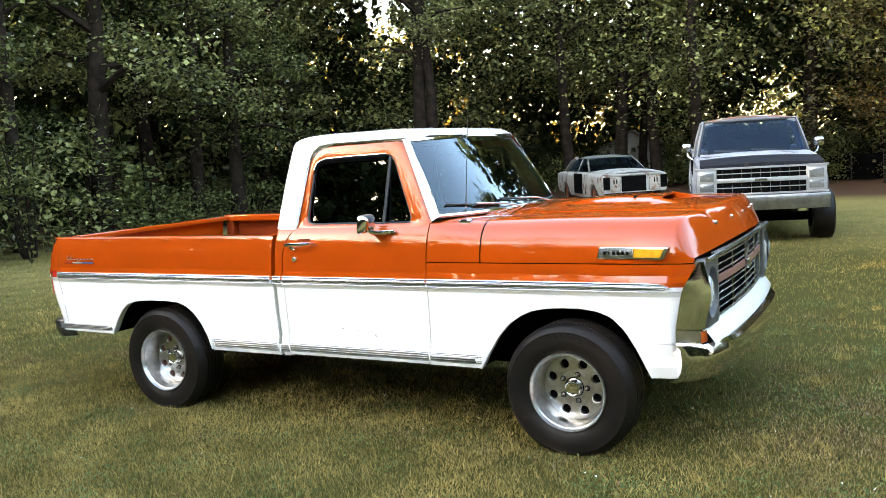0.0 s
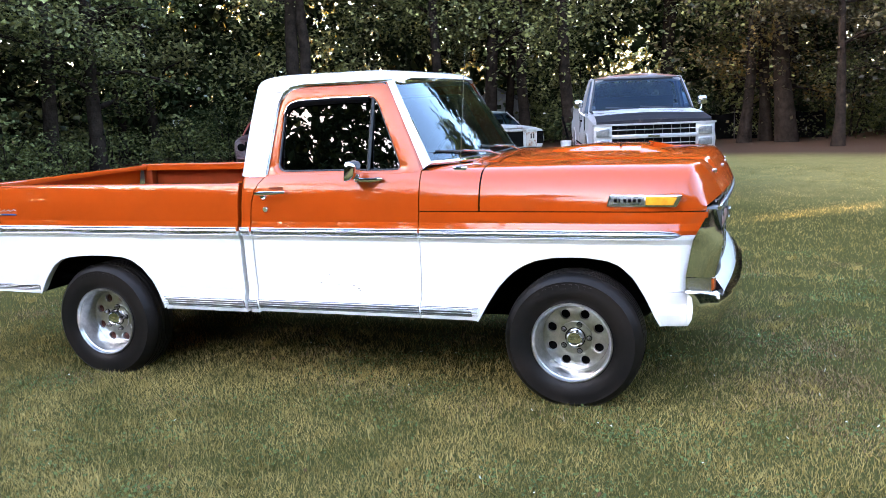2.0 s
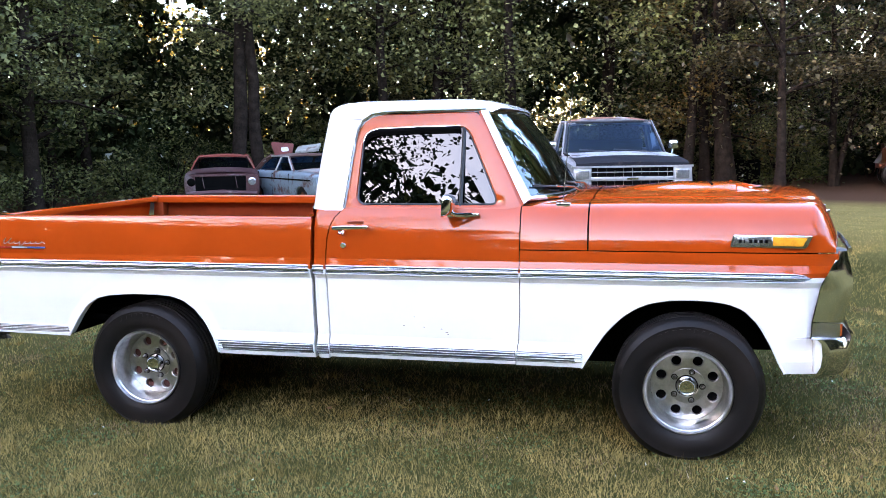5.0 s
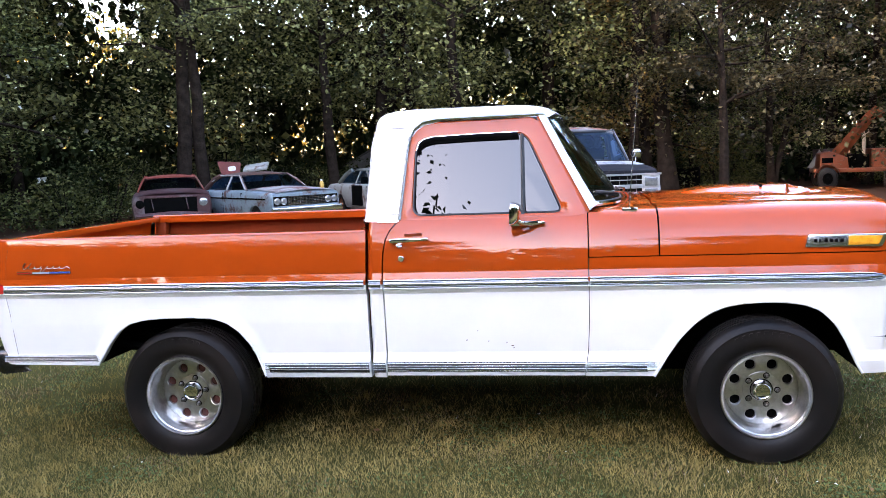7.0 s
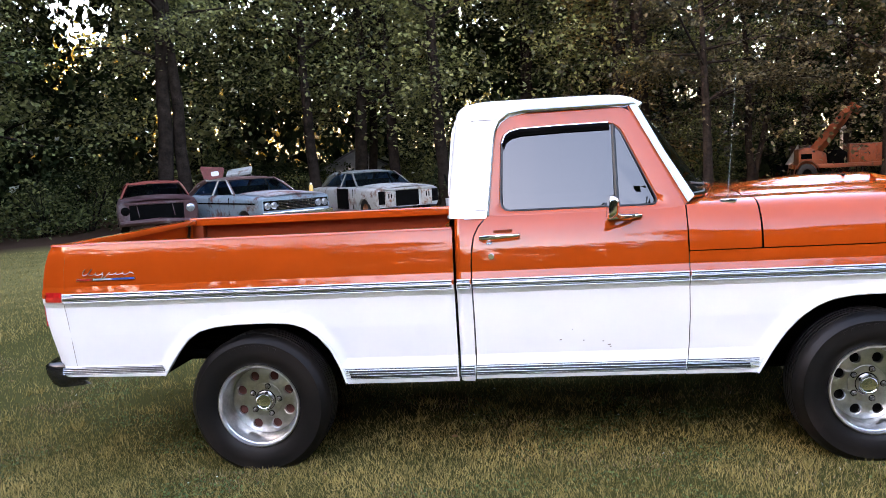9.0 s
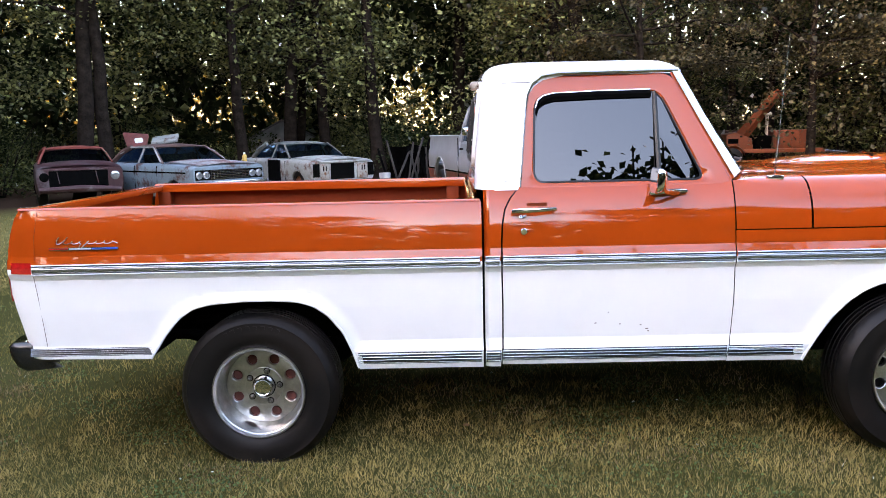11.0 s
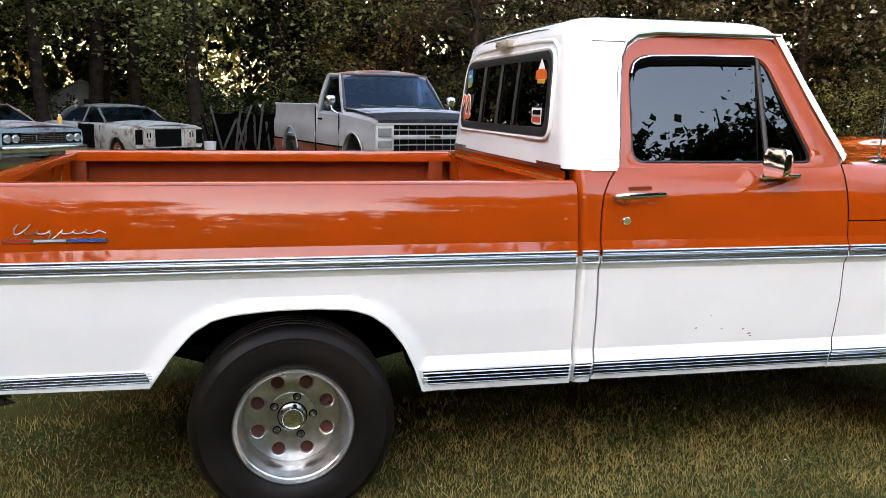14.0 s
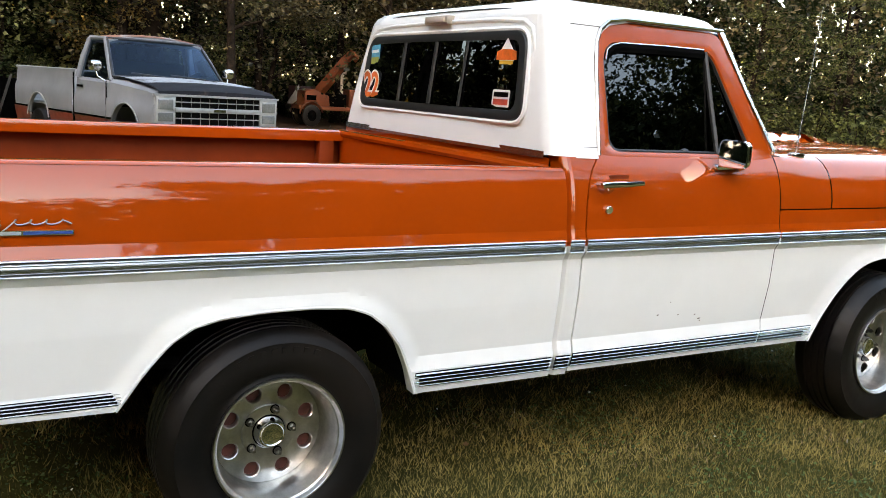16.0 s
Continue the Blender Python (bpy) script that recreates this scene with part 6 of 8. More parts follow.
for s in (-1, 1):
    bm = bmesh.new()
    pts = [(1.180, s * (green_y(1.262) + 0.006), 1.256), (1.195, s * (green_y(1.40) + 0.006), 1.40), (1.213, s * (green_y(1.58) + 0.006), 1.58), (1.226, s * (green_y(1.66) + 0.007), 1.66), (1.250, s * 0.783, 1.71), (1.295, s * 0.777, 1.742), (1.37, s * 0.774, 1.753), (1.6, s * 0.773, 1.755), (1.86, s * 0.768, 1.756), (1.905, s * 0.755, 1.757)]
    tube(bm, pts, 0.008, 6)
    part("drip_rail", bm, M_TRIM, truck, "bright drip rail")
    bm = bmesh.new()
    grid(bm, [[(x, s * (green_y(z) + 0.009), z) for x in (1.07, 1.12, 1.172)] for z in (1.246, 1.264)])
    part("belt_trim", bm, M_WHITE, truck)
    # A-pillar between the door frame and the glass
    bm = bmesh.new()
    grid(bm, [[(2.108, s * 0.913, 1.268), (2.128, s * 0.900, 1.285), (2.150, s * 0.868, 1.300)], [(1.985, s * 0.835, 1.510), (2.005, s * 0.826, 1.515), (2.025, s * 0.805, 1.52)], [(1.868, s * 0.765, 1.745), (1.885, s * 0.760, 1.752), (1.905, s * 0.748, 1.756)]])
    part("windshield_pillar", bm, M_ORANGE, truck)
    bm = bmesh.new()
    grid(bm, [[(2.121, s * 0.912, 1.280), (2.133, s * 0.905, 1.290), (2.158, s * 0.876, 1.306)], [(1.998, s * 0.836, 1.515), (2.010, s * 0.831, 1.521), (2.033, s * 0.812, 1.526)], [(1.879, s * 0.768, 1.750), (1.890, s * 0.764, 1.757), (1.912, s * 0.754, 1.761)]])
    part("pillar_trim", bm, M_TRIM, truck, "bright strip beside the windshield")
bm = bmesh.new()
grid(bm, [[(0.978 + 0.004 * abs(y), y, z) for y in np.linspace(-0.86, 0.86, 9)] for z in (1.236, 1.262)])
part("rear_belt_trim", bm, M_TRIM, truck, "dull bright strip across the cab back")
bm = bmesh.new()
grid(bm, [[(0.992, y, z) for y in np.linspace(-0.88, 0.88, 5)] for z in (1.02, 1.240)])
part("cab_back_lower", bm, M_ORANGE, truck, "orange lower cab back", None)

# rear sliding window


def back_x(z):
    t = max(0, (z - 1.25) / (1.745 - 1.25))
    return 0.985 + 0.050 * t ** 1.5


rw_out = rounded([(-0.715, 1.352), (-0.668, 1.690), (0.668, 1.690), (0.715, 1.352)], 0.085, 8)
rw_in = rounded([(-0.655, 1.395), (-0.622, 1.650), (0.622, 1.650), (0.655, 1.395)], 0.05, 8)
bm = bmesh.new()
rows = []
bow = lambda y: -0.012 * (1 - (y / 0.75) ** 2)
for k, d in ((0.0, 0.0), (0.12, -0.010), (0.5, -0.012), (0.9, -0.008), (1.0, 0.004)):
    rows.append([(back_x(a[1] + (b[1] - a[1]) * k) + d + bow(a[0]) - 0.004, a[0] + (b[0] - a[0]) * k, a[1] + (b[1] - a[1]) * k) for a, b in zip(rw_out, rw_in)])
grid(bm, rows, close=True)
rear_window = part("rear_window", bm, M_BLACKRUB, truck, "black framed sliding rear window with stickers", 40)
bm = bmesh.new()
loop = [(back_x(p[1]) + bow(p[0]) - 0.006, p[0] * 1.015, 1.521 + (p[1] - 1.521) * 1.03) for p in rw_out]
tube(bm, loop + loop[:1], 0.009, 6, cap=False)
part("window_surround", bm, M_WHITE, rear_window)
bm = bmesh.new()
rows = [[(back_x(z) + bow(y) - 0.006, y, z) for y in np.linspace(-0.66, 0.66, 13)] for z in (1.39, 1.52, 1.655)]
grid(bm, rows)
face_out(part("rear_glass", bm, M_REARTINT, rear_window, "dark tinted rear glass", None), (1.5, 0, 1.4))
for y, wd in ((-0.27, 0.007), (-0.02, 0.012), (0.27, 0.012)):
    bm = bmesh.new()
    grid(bm, [[(back_x(z) + bow(y) - 0.010, y - wd, z), (back_x(z) + bow(y) - 0.018, y - wd * 0.6, z), (back_x(z) + bow(y) - 0.018, y + wd * 0.6, z), (back_x(z) + bow(y) - 0.010, y + wd, z)] for z in (1.392, 1.653)])
    part("slider_frame", bm, M_BLACKRUB, rear_window)
# seams of the cab: roof lip, rear pillars
bm = bmesh.new()
tube(bm, [(1.082, -0.742, 1.70), (1.066, -0.715, 1.742), (1.052, -0.66, 1.766), (1.040, -0.40, 1.778), (1.036, 0.0, 1.780), (1.040, 0.40, 1.778), (1.052, 0.66, 1.766), (1.066, 0.715, 1.742), (1.082, 0.742, 1.70)], 0.0028, 5)
part("roof_seam", bm, M_SEAM, truck, "", None)
for s in (-1, 1):
    bm = bmesh.new()
    for z, x1 in ((1.716, 1.282), (1.284, 1.186)):
        tube(bm, [(x, s * (green_y(z) + 0.0045), z) for x in (1.115, 1.15, x1)], 0.0016, 4)
    tube(bm, [(lerp([1.25, 1.30, 1.60, 1.66, 1.70, 1.716], [1.168, 1.182, 1.208, 1.224, 1.252, 1.276], z), s * (green_y(z) + 0.0045), z) for z in (1.285, 1.30, 1.45, 1.60, 1.66, 1.70, 1.716)], 0.0016, 4)
    part("pillar_seam", bm, M_SEAM, truck, "", None)
bead = []
for y, z in [(-0.80, 1.275), (-0.765, 1.40), (-0.722, 1.56), (-0.700, 1.64), (-0.675, 1.695), (-0.62, 1.722), (-0.45, 1.732), (0.0, 1.736), (0.45, 1.732), (0.62, 1.722), (0.675, 1.695), (0.700, 1.64), (0.722, 1.56), (0.765, 1.40), (0.80, 1.275)]:
    bead.append((back_x(z) - 0.012 * max(0.0, 1 - (y / 0.75) ** 2) + 0.030 * max(0.0, (abs(y) - 0.66) / 0.12) ** 1.5, y, z))
bm = bmesh.new()
tube(bm, bead, 0.010, 8)
part("back_bead", bm, M_WHITE, roof_wall, "", 60)
# brake lamp over the window
bm = box(bmesh.new(), back_x(1.74) - 0.045, back_x(1.74) + 0.01, -0.105, 0.095, 1.724, 1.762, 0.010)
bl = part("cab_brake_lamp", bm, mat("aged_plastic", (0.33, 0.28, 0.22), 0.4, var=0.2, scale=25), truck, "tan high-mounted cab lamp")
part("lens", box(bmesh.new(), back_x(1.74) - 0.049, back_x(1.74) - 0.02, -0.085, 0.075, 1.731, 1.755, 0.005), mat("pale_lens", (0.50, 0.42, 0.36), 0.2, coat=1), bl)


def flat_text(text, size, bold):
    cu = bpy.data.curves.new("numeral", "FONT")
    cu.body, cu.size, cu.align_x, cu.align_y = text, size, "CENTER", "CENTER"
    cu.extrude, cu.offset = 0.0006, bold
    ob = bpy.data.objects.new("numeral", cu)
    scene.collection.objects.link(ob)
    me = bpy.data.meshes.new_from_object(ob)
    bpy.data.objects.remove(ob)
    return me


M_ST_ORANGE = mat("sticker_orange", (0.75, 0.13, 0.02), 0.4, var=0.3, scale=20)
M_ST_WHITE = mat("sticker_white", (0.75, 0.73, 0.70), 0.4, var=0.05, scale=20)
M_ST_YELLOW = mat("sticker_yellow", (0.75, 0.42, 0.05), 0.4)
M_ST_BLUE = mat("sticker_blue", (0.05, 0.30, 0.45), 0.4, var=0.3, scale=30)
M_ST_RED = mat("sticker_red", (0.55, 0.06, 0.03), 0.4, var=0.2, scale=30)
M_ST_GREEN = mat("sticker_green", (0.30, 0.32, 0.06), 0.4, var=0.3, scale=30)


def sticker(pts, y, z, m, lift=0.009):
    """pts in the picture's sense seen from behind the cab: right is -y."""
    bm = bmesh.new()
    prism(bm, [(y - p[0], z + p[1]) for p in pts], "x", back_x(z) + bow(y) - lift, back_x(z) + bow(y) - lift + 0.0012)
    return bm


at = Matrix(((0, 0, -1, back_x(1.452) + bow(0.585) - 0.0095), (-1, 0, 0, 0.585), (0, 1, 0, 1.452), (0, 0, 0, 1)))
me = flat_text("22", 0.165, 0.013)
me.materials.append(M_ST_WHITE)
num = tagged(new("number_sticker", me), "orange racing number 22 with a white outline")
num.parent = rear_window
num.matrix_basis = at
me = flat_text("22", 0.165, 0.004)
me.materials.append(M_ST_ORANGE)
o = new("numeral", me)
o.parent = num
o.matrix_basis = Matrix.Translation((0, 0, 0.0012))
st = part("event_sticker", sticker([(-0.05, -0.05), (-0.045, 0.035), (-0.03, 0.045), (0.05, 0.05), (0.045, -0.03), (0.02, -0.05)], 0.590, 1.600, M_ST_BLUE), M_ST_BLUE, rear_window, "blue and green sticker")
part("bar", sticker([(-0.042, -0.042), (-0.04, -0.012), (0.04, -0.008), (0.035, -0.04)], 0.590, 1.600, M_ST_GREEN, 0.0105), M_ST_GREEN, st)
part("bar", sticker([(-0.035, 0.008), (-0.035, 0.022), (0.035, 0.026), (0.035, 0.012)], 0.590, 1.600, M_ST_WHITE, 0.0105), M_ST_WHITE, st)
st = part("diamond_sticker", sticker([(0, -0.068), (-0.062, 0), (0, 0.068), (0.062, 0)], -0.555, 1.592, M_ST_WHITE), M_ST_WHITE, rear_window, "orange and white diamond sticker")
part("bar", sticker([(-0.068, -0.014), (-0.064, 0.018), (-0.03, 0.026), (0.03, 0.026), (0.064, 0.018), (0.068, -0.014)], -0.555, 1.592, M_ST_ORANGE, 0.0105), M_ST_ORANGE, st)
part("bar", sticker([(-0.045, -0.030), (-0.045, -0.017), (0.045, -0.017), (0.045, -0.030)], -0.555, 1.592, M_ST_YELLOW, 0.0105), M_ST_YELLOW, st)
st = part("plug_sticker", sticker(rounded([(-0.062, -0.03), (-0.055, 0.035), (0.062, 0.035), (0.055, -0.03)], 0.008, 3), -0.560, 1.432, M_ST_WHITE), M_ST_WHITE, rear_window, "red and white oval sticker")
part("bar", sticker([(-0.05, -0.022), (-0.047, 0.0), (0.05, 0.0), (0.047, -0.022)], -0.560, 1.432, M_ST_RED, 0.0105), M_ST_RED, st)
part("bar", sticker([(-0.047, 0.008), (-0.045, 0.026), (0.05, 0.026), (0.05, 0.008)], -0.560, 1.432, M_CHASSIS, 0.0105), M_CHASSIS, st)
part("bar", sticker(rounded([(-0.018, -0.065), (-0.018, 0.055), (0.018, 0.055), (0.018, -0.065)], 0.017, 4), -0.560, 1.432, M_TRIM, 0.0083), M_TRIM, st)

# ---- windshield, wipers, antenna, interior ----


def ws(u, v):
    """u -1..1 across, v 0 bottom .. 1 top."""
    yb, yt = 0.862 * u, 0.755 * u
    xb, xt = 2.135 + 0.175 * (1 - abs(u) ** 3.2), 1.892 + 0.085 * (1 - abs(u) ** 3.2)
    zb, zt = 1.304 - 0.006 * (1 - u * u), 1.737 + 0.022 * (1 - u * u)
    return Vector((xb + (xt - xb) * v + 0.012 * math.sin(v * math.pi), yb + (yt - yb) * v, zb + (zt - zb) * v))


bm = bmesh.new()
grid(bm, [[ws(-1 + 2 * i / 16, j / 8) for i in range(17)] for j in range(9)])
wind = face_out(part("windshield", bm, M_WSGLASS, truck, "curved windshield with bright trim", 60), (1.5, 0, 1.2))
loop = [ws(-1 + 2 * i / 16, 0) for i in range(17)] + [ws(1, j / 8) for j in range(1, 9)] + [ws(1 - 2 * i / 16, 1) for i in range(1, 17)] + [ws(-1, 1 - j / 8) for j in range(1, 9)]
bm = bmesh.new()
tube(bm, loop, 0.0125, 6, cap=False)
part("windshield_trim", bm, M_CHROME, wind, "bright windshield trim")
bm = bmesh.new()
tube(bm, [p * 0.985 + Vector((1.6, 0, 1.5)) * 0.015 for p in loop], 0.014, 6, cap=False)
part("windshield_seal", bm, M_BLACKRUB, wind)
for y0, y1 in ((-0.12, -0.60), (0.36, -0.12)):
    bm = bmesh.new()
    a = ws(y0 / 0.86, 0) + Vector((0.045, 0, -0.004))
    b = ws(y1 / 0.86, 0.10) + Vector((0.022, 0, 0.008))
    tube(bm, [a, a.lerp(b, 0.5) + Vector((0.02, 0, 0.012)), b], 0.006, 6)
    wp = part("wiper", bm, M_TRIM, truck, "windshield wiper")
    bm = bmesh.new()
    c = ws((y1 + 0.20) / 0.86, 0.08) + Vector((0.012, 0, 0.0))
    d = ws((y1 - 0.20) / 0.86, 0.14) + Vector((0.012, 0, 0.0))
    tube(bm, [c, b - Vector((0.008, 0, 0.004)), d], 0.006, 5)
    part("blade", bm, M_BLACKRUB, wp)
ant = part("antenna", tube(bmesh.new(), [(2.312, -0.865, 1.283), (2.335, -0.865, 1.56), (2.362, -0.865, 1.895)], [0.0032, 0.0025, 0.0016], 6), M_TRIMDARK, truck, "thin whip radio antenna")
bm = bmesh.new()
prism(bm, rounded([(2.275, -0.888), (2.275, -0.845), (2.352, -0.845), (2.352, -0.888)], 0.02, 4), "z", 1.262, 1.284, 0.005)
part("antenna_base", bm, M_CHROME, ant)
bm = bmesh.new()
box(bm, 1.12, 1.62, -0.78, 0.78, 0.62, 0.90, 0.06)
box(bm, 1.08, 1.22, -0.78, 0.78, 0.85, 1.34, 0.05)
part("bench_seat", bm, M_SEAT, truck, "dark vinyl bench seat")
bm = bmesh.new()
box(bm, 1.90, 2.16, -0.84, 0.84, 1.02, 1.275, 0.04)
part("dashboard", bm, M_SEAT, truck)
bm = bmesh.new()
tube(bm, [(1.78 + 0.09 * math.sin(t) * 0.6, 0.40 + 0.20 * math.cos(t), 1.21 + 0.19 * math.sin(t) * 0.9) for t in np.linspace(0, math.tau, 33)], 0.013, 8, cap=False)
tube(bm, [(1.78, 0.21, 1.21), (1.79, 0.40, 1.20), (1.78, 0.59, 1.21)], 0.012, 6)
tube(bm, [(1.79, 0.40, 1.20), (2.0, 0.40, 1.08)], 0.03, 8)
part("steering_wheel", bm, M_SEAT, truck, "thin black steering wheel")

# ---- vehicles at the wood's edge: local frame, front to +x, front axle at x = 0 ----
M_GREY = mat("grey_primer", (0.21, 0.215, 0.23), 0.55, spec=0.35, var=0.16, scale=1.3, detail=6)
M_MAROON = patchy("maroon_paint", (0.17, 0.022, 0.014), (0.10, 0.02, 0.015), 0.6, 0.1, 3, (0.4, 0.6))
M_RUSTROOF = patchy("rusty_roof", (0.20, 0.085, 0.05), (0.26, 0.24, 0.24), 0.56, 0.05, 2.5, (0.75, 0.6), 0.001)
M_HOODBLACK = patchy("black_hood", (0.010, 0.010, 0.013), (0.045, 0.035, 0.032), 0.62, 0.05, 3, (0.6, 0.8), spec=0.08)
M_HOODGREY = patchy("worn_grey_hood", (0.27, 0.28, 0.30), (0.05, 0.028, 0.026), 0.58, 0.05, 3.2, (0.5, 0.7))
M_OLDBLUE = patchy("faded_pale_blue_paint", (0.165, 0.215, 0.245), (0.10, 0.045, 0.035), 0.57, 0.06, 2.6, (0.55, 0.9))
M_OLDWHITE = patchy("faded_white_paint", (0.31, 0.31, 0.29), (0.13, 0.07, 0.05), 0.58, 0.06, 2.4, (0.55, 0.9))
M_DULLROOF = patchy("lichened_roof", (0.13, 0.14, 0.13), (0.08, 0.06, 0.045), 0.55, 0.1, 2.0, (0.6, 0.85))
M_BROWNROOF = patchy("rust_brown_roof", (0.10, 0.05, 0.04), (0.18, 0.17, 0.17), 0.6, 0.06, 2.0, (0.6, 0.85))
M_RUST = patchy("bare_rust", (0.22, 0.085, 0.04), (0.35, 0.27, 0.22), 0.62, 0.06, 6.0, (0.9, 0.8), 0.001)
M_RUSTPANEL = patchy("rust_stained_white", (0.30, 0.27, 0.24), (0.17, 0.070, 0.035), 0.52, 0.05, 5.0, (0.7, 0.9), 0.001)
M_OLDHOOD = patchy("rusty_pale_hood", (0.27, 0.27, 0.27), (0.15, 0.06, 0.045), 0.52, 0.08, 2.6, (0.55, 0.85))
M_OLDMAROON = patchy("weathered_dark_maroon", (0.045, 0.013, 0.013), (0.10, 0.075, 0.075), 0.58, 0.06, 2.4, (0.6, 0.85))
M_OLDRED = patchy("sun_faded_red", (0.20, 0.035, 0.022), (0.15, 0.08, 0.06), 0.6, 0.06, 2.5, (0.7, 0.85))
M_MACHINE = patchy("machine_orange", (0.19, 0.042, 0.010), (0.10, 0.042, 0.022), 0.60, 0.05, 3.0, (0.55, 0.8))
M_CARGLASS = glass("old_car_glass", (0.26, 0.35, 0.42), ior=1.36, gloss=(0.50, 0.72, 1.0))
M_GRILLE = mat("bright_grille", (0.33, 0.33, 0.33), 0.35, 0.35, var=0.15, scale=9)
M_OLDLENS = mat("old_headlamp_glass", (0.30, 0.31, 0.32), 0.12, 0.6, coat=1, var=0.25, scale=40)
M_DULLCHROME = mat("dull_chrome", (0.55, 0.55, 0.55), 0.22, 1.0, var=0.2, scale=10)
M_OLDBUMPER = mat("old_bumper_chrome", (0.34, 0.34, 0.35), 0.34, 0.9, var=0.3, scale=8)
M_CABIN = mat("dark_cabin", (0.012, 0.012, 0.013), 0.8, var=0.3, scale=5)


def shell(stations, sec, arches, x_step=0.04):
    """Loft along x. stations: x, half width, sill, shoulder height, crown. sec: (share of width, share of height)."""
    xs = [s[0] for s in stations]
    col = [[s[k] for s in stations] for k in range(5)]
    bm = bmesh.new()
    rows = []
    n = round((xs[-1] - xs[0]) / x_step)
    for i in range(n + 1):
        x = xs[0] + (xs[-1] - xs[0]) * i / n
        w, z0, z1, cr = (lerp(xs, col[k], x) for k in (1, 2, 3, 4))
        cut = 0.0
        for ax, ar, az in arches:
            d = abs(x - ax)
            if d < ar:
                cut = max(cut, az + math.sqrt(ar * ar - d * d) * 0.95)
        half = []
        for sw, sh in sec:
            z = z0 + (z1 - z0) * sh
            half.append((w * sw, min(z1, max(z, cut))))
        half += [(w * 0.62, z1 + cr * 0.75), (w * 0.3, z1 + cr * 0.95)]
        row = [(x, -y, z) for y, z in half] + [(x, 0, z1 + cr)] + [(x, y, z) for y, z in half[::-1]]
        rows.append(row)
    vs = grid(bm, rows)
    for end in (vs[0], vs[-1]):
        bm.faces.new(end)
    return bm


SEC = [(0.93, 0.0), (0.965, 0.12), (0.99, 0.35), (1.0, 0.55), (0.99, 0.72), (0.985, 0.86), (0.955, 0.955), (0.89, 1.0)]


def simple_wheel(parent, x, y, r, width, rim_m, rr=0.6, label=""):
    s = -1 if y < 0 else 1
    m = Matrix.Translation((x, y, r))
    bm = bmesh.new()
    o = s * width / 2
    lathe(bm, [(rr * r, o * 0.86), (rr * r * 1.05, o), (r * 0.86, o * 1.02), (r * 0.97, o * 0.86), (r, o * 0.6), (r, -o * 0.6), (r * 0.9, -o), (rr * r, -o)], 32, m)
    t = part("tyre", bm, M_RUBBER, parent, label)
    bm = bmesh.new()
    lathe(bm, [(rr * r, o * 0.8), (rr * r * 0.92, o * 0.75), (rr * r * 0.85, o * 0.45), (rr * r * 0.35, o * 0.5), (rr * r * 0.3, o * 0.72), (0.0, o * 0.75)], 24, m)
    part("rim", bm, rim_m, t)


def panes(parent, quads, material, name="window_glass"):
    for q in quads:
        bm = bmesh.new()
        a, b, c, d = (Vector(p) for p in q)
        grid(bm, [[a.lerp(b, i / 4) for i in range(5)], [d.lerp(c, i / 4) for i in range(5)]])
        face_out(part(name, bm, material, parent, "", None), (-1.4, 0, 1.2))


def slab(pts, m_thick=0.03):
    """A roof: rows of points, given thickness downwards."""
    bm = bmesh.new()
    top = grid(bm, pts)
    low = grid(bm, [[Vector(p) - Vector((0, 0, m_thick)) for p in r] for r in pts])
    border = lambda g: g[0] + [r[-1] for r in g[1:]] + g[-1][-2::-1] + [r[0] for r in g[-2:0:-1]]
    a, b = border(top), border(low)
    for i in range(len(a)):
        bm.faces.new((a[i], a[(i + 1) % len(a)], b[(i + 1) % len(a)], b[i]))
    return bm


def roof_rows(x0, x1, w0, w1, z, crown, front_drop, rear_drop):
    rows = []
    for i in range(9):
        u = i / 8
        x = x0 + (x1 - x0) * u
        w = w0 + (w1 - w0) * u
        e = front_drop * max(0, (u - 0.75) / 0.25) ** 2 + rear_drop * max(0, (0.25 - u) / 0.25) ** 2
        rows.append([(x, w * t, z - e + crown * (1 - abs(t) ** 2.5)) for t in np.linspace(-1, 1, 11)])
    return rows


def pillar(parent, pts, material, r=0.03, name="pillar"):
    bm = bmesh.new()
    tube(bm, pts, r, 6)
    return part(name, bm, material, parent)


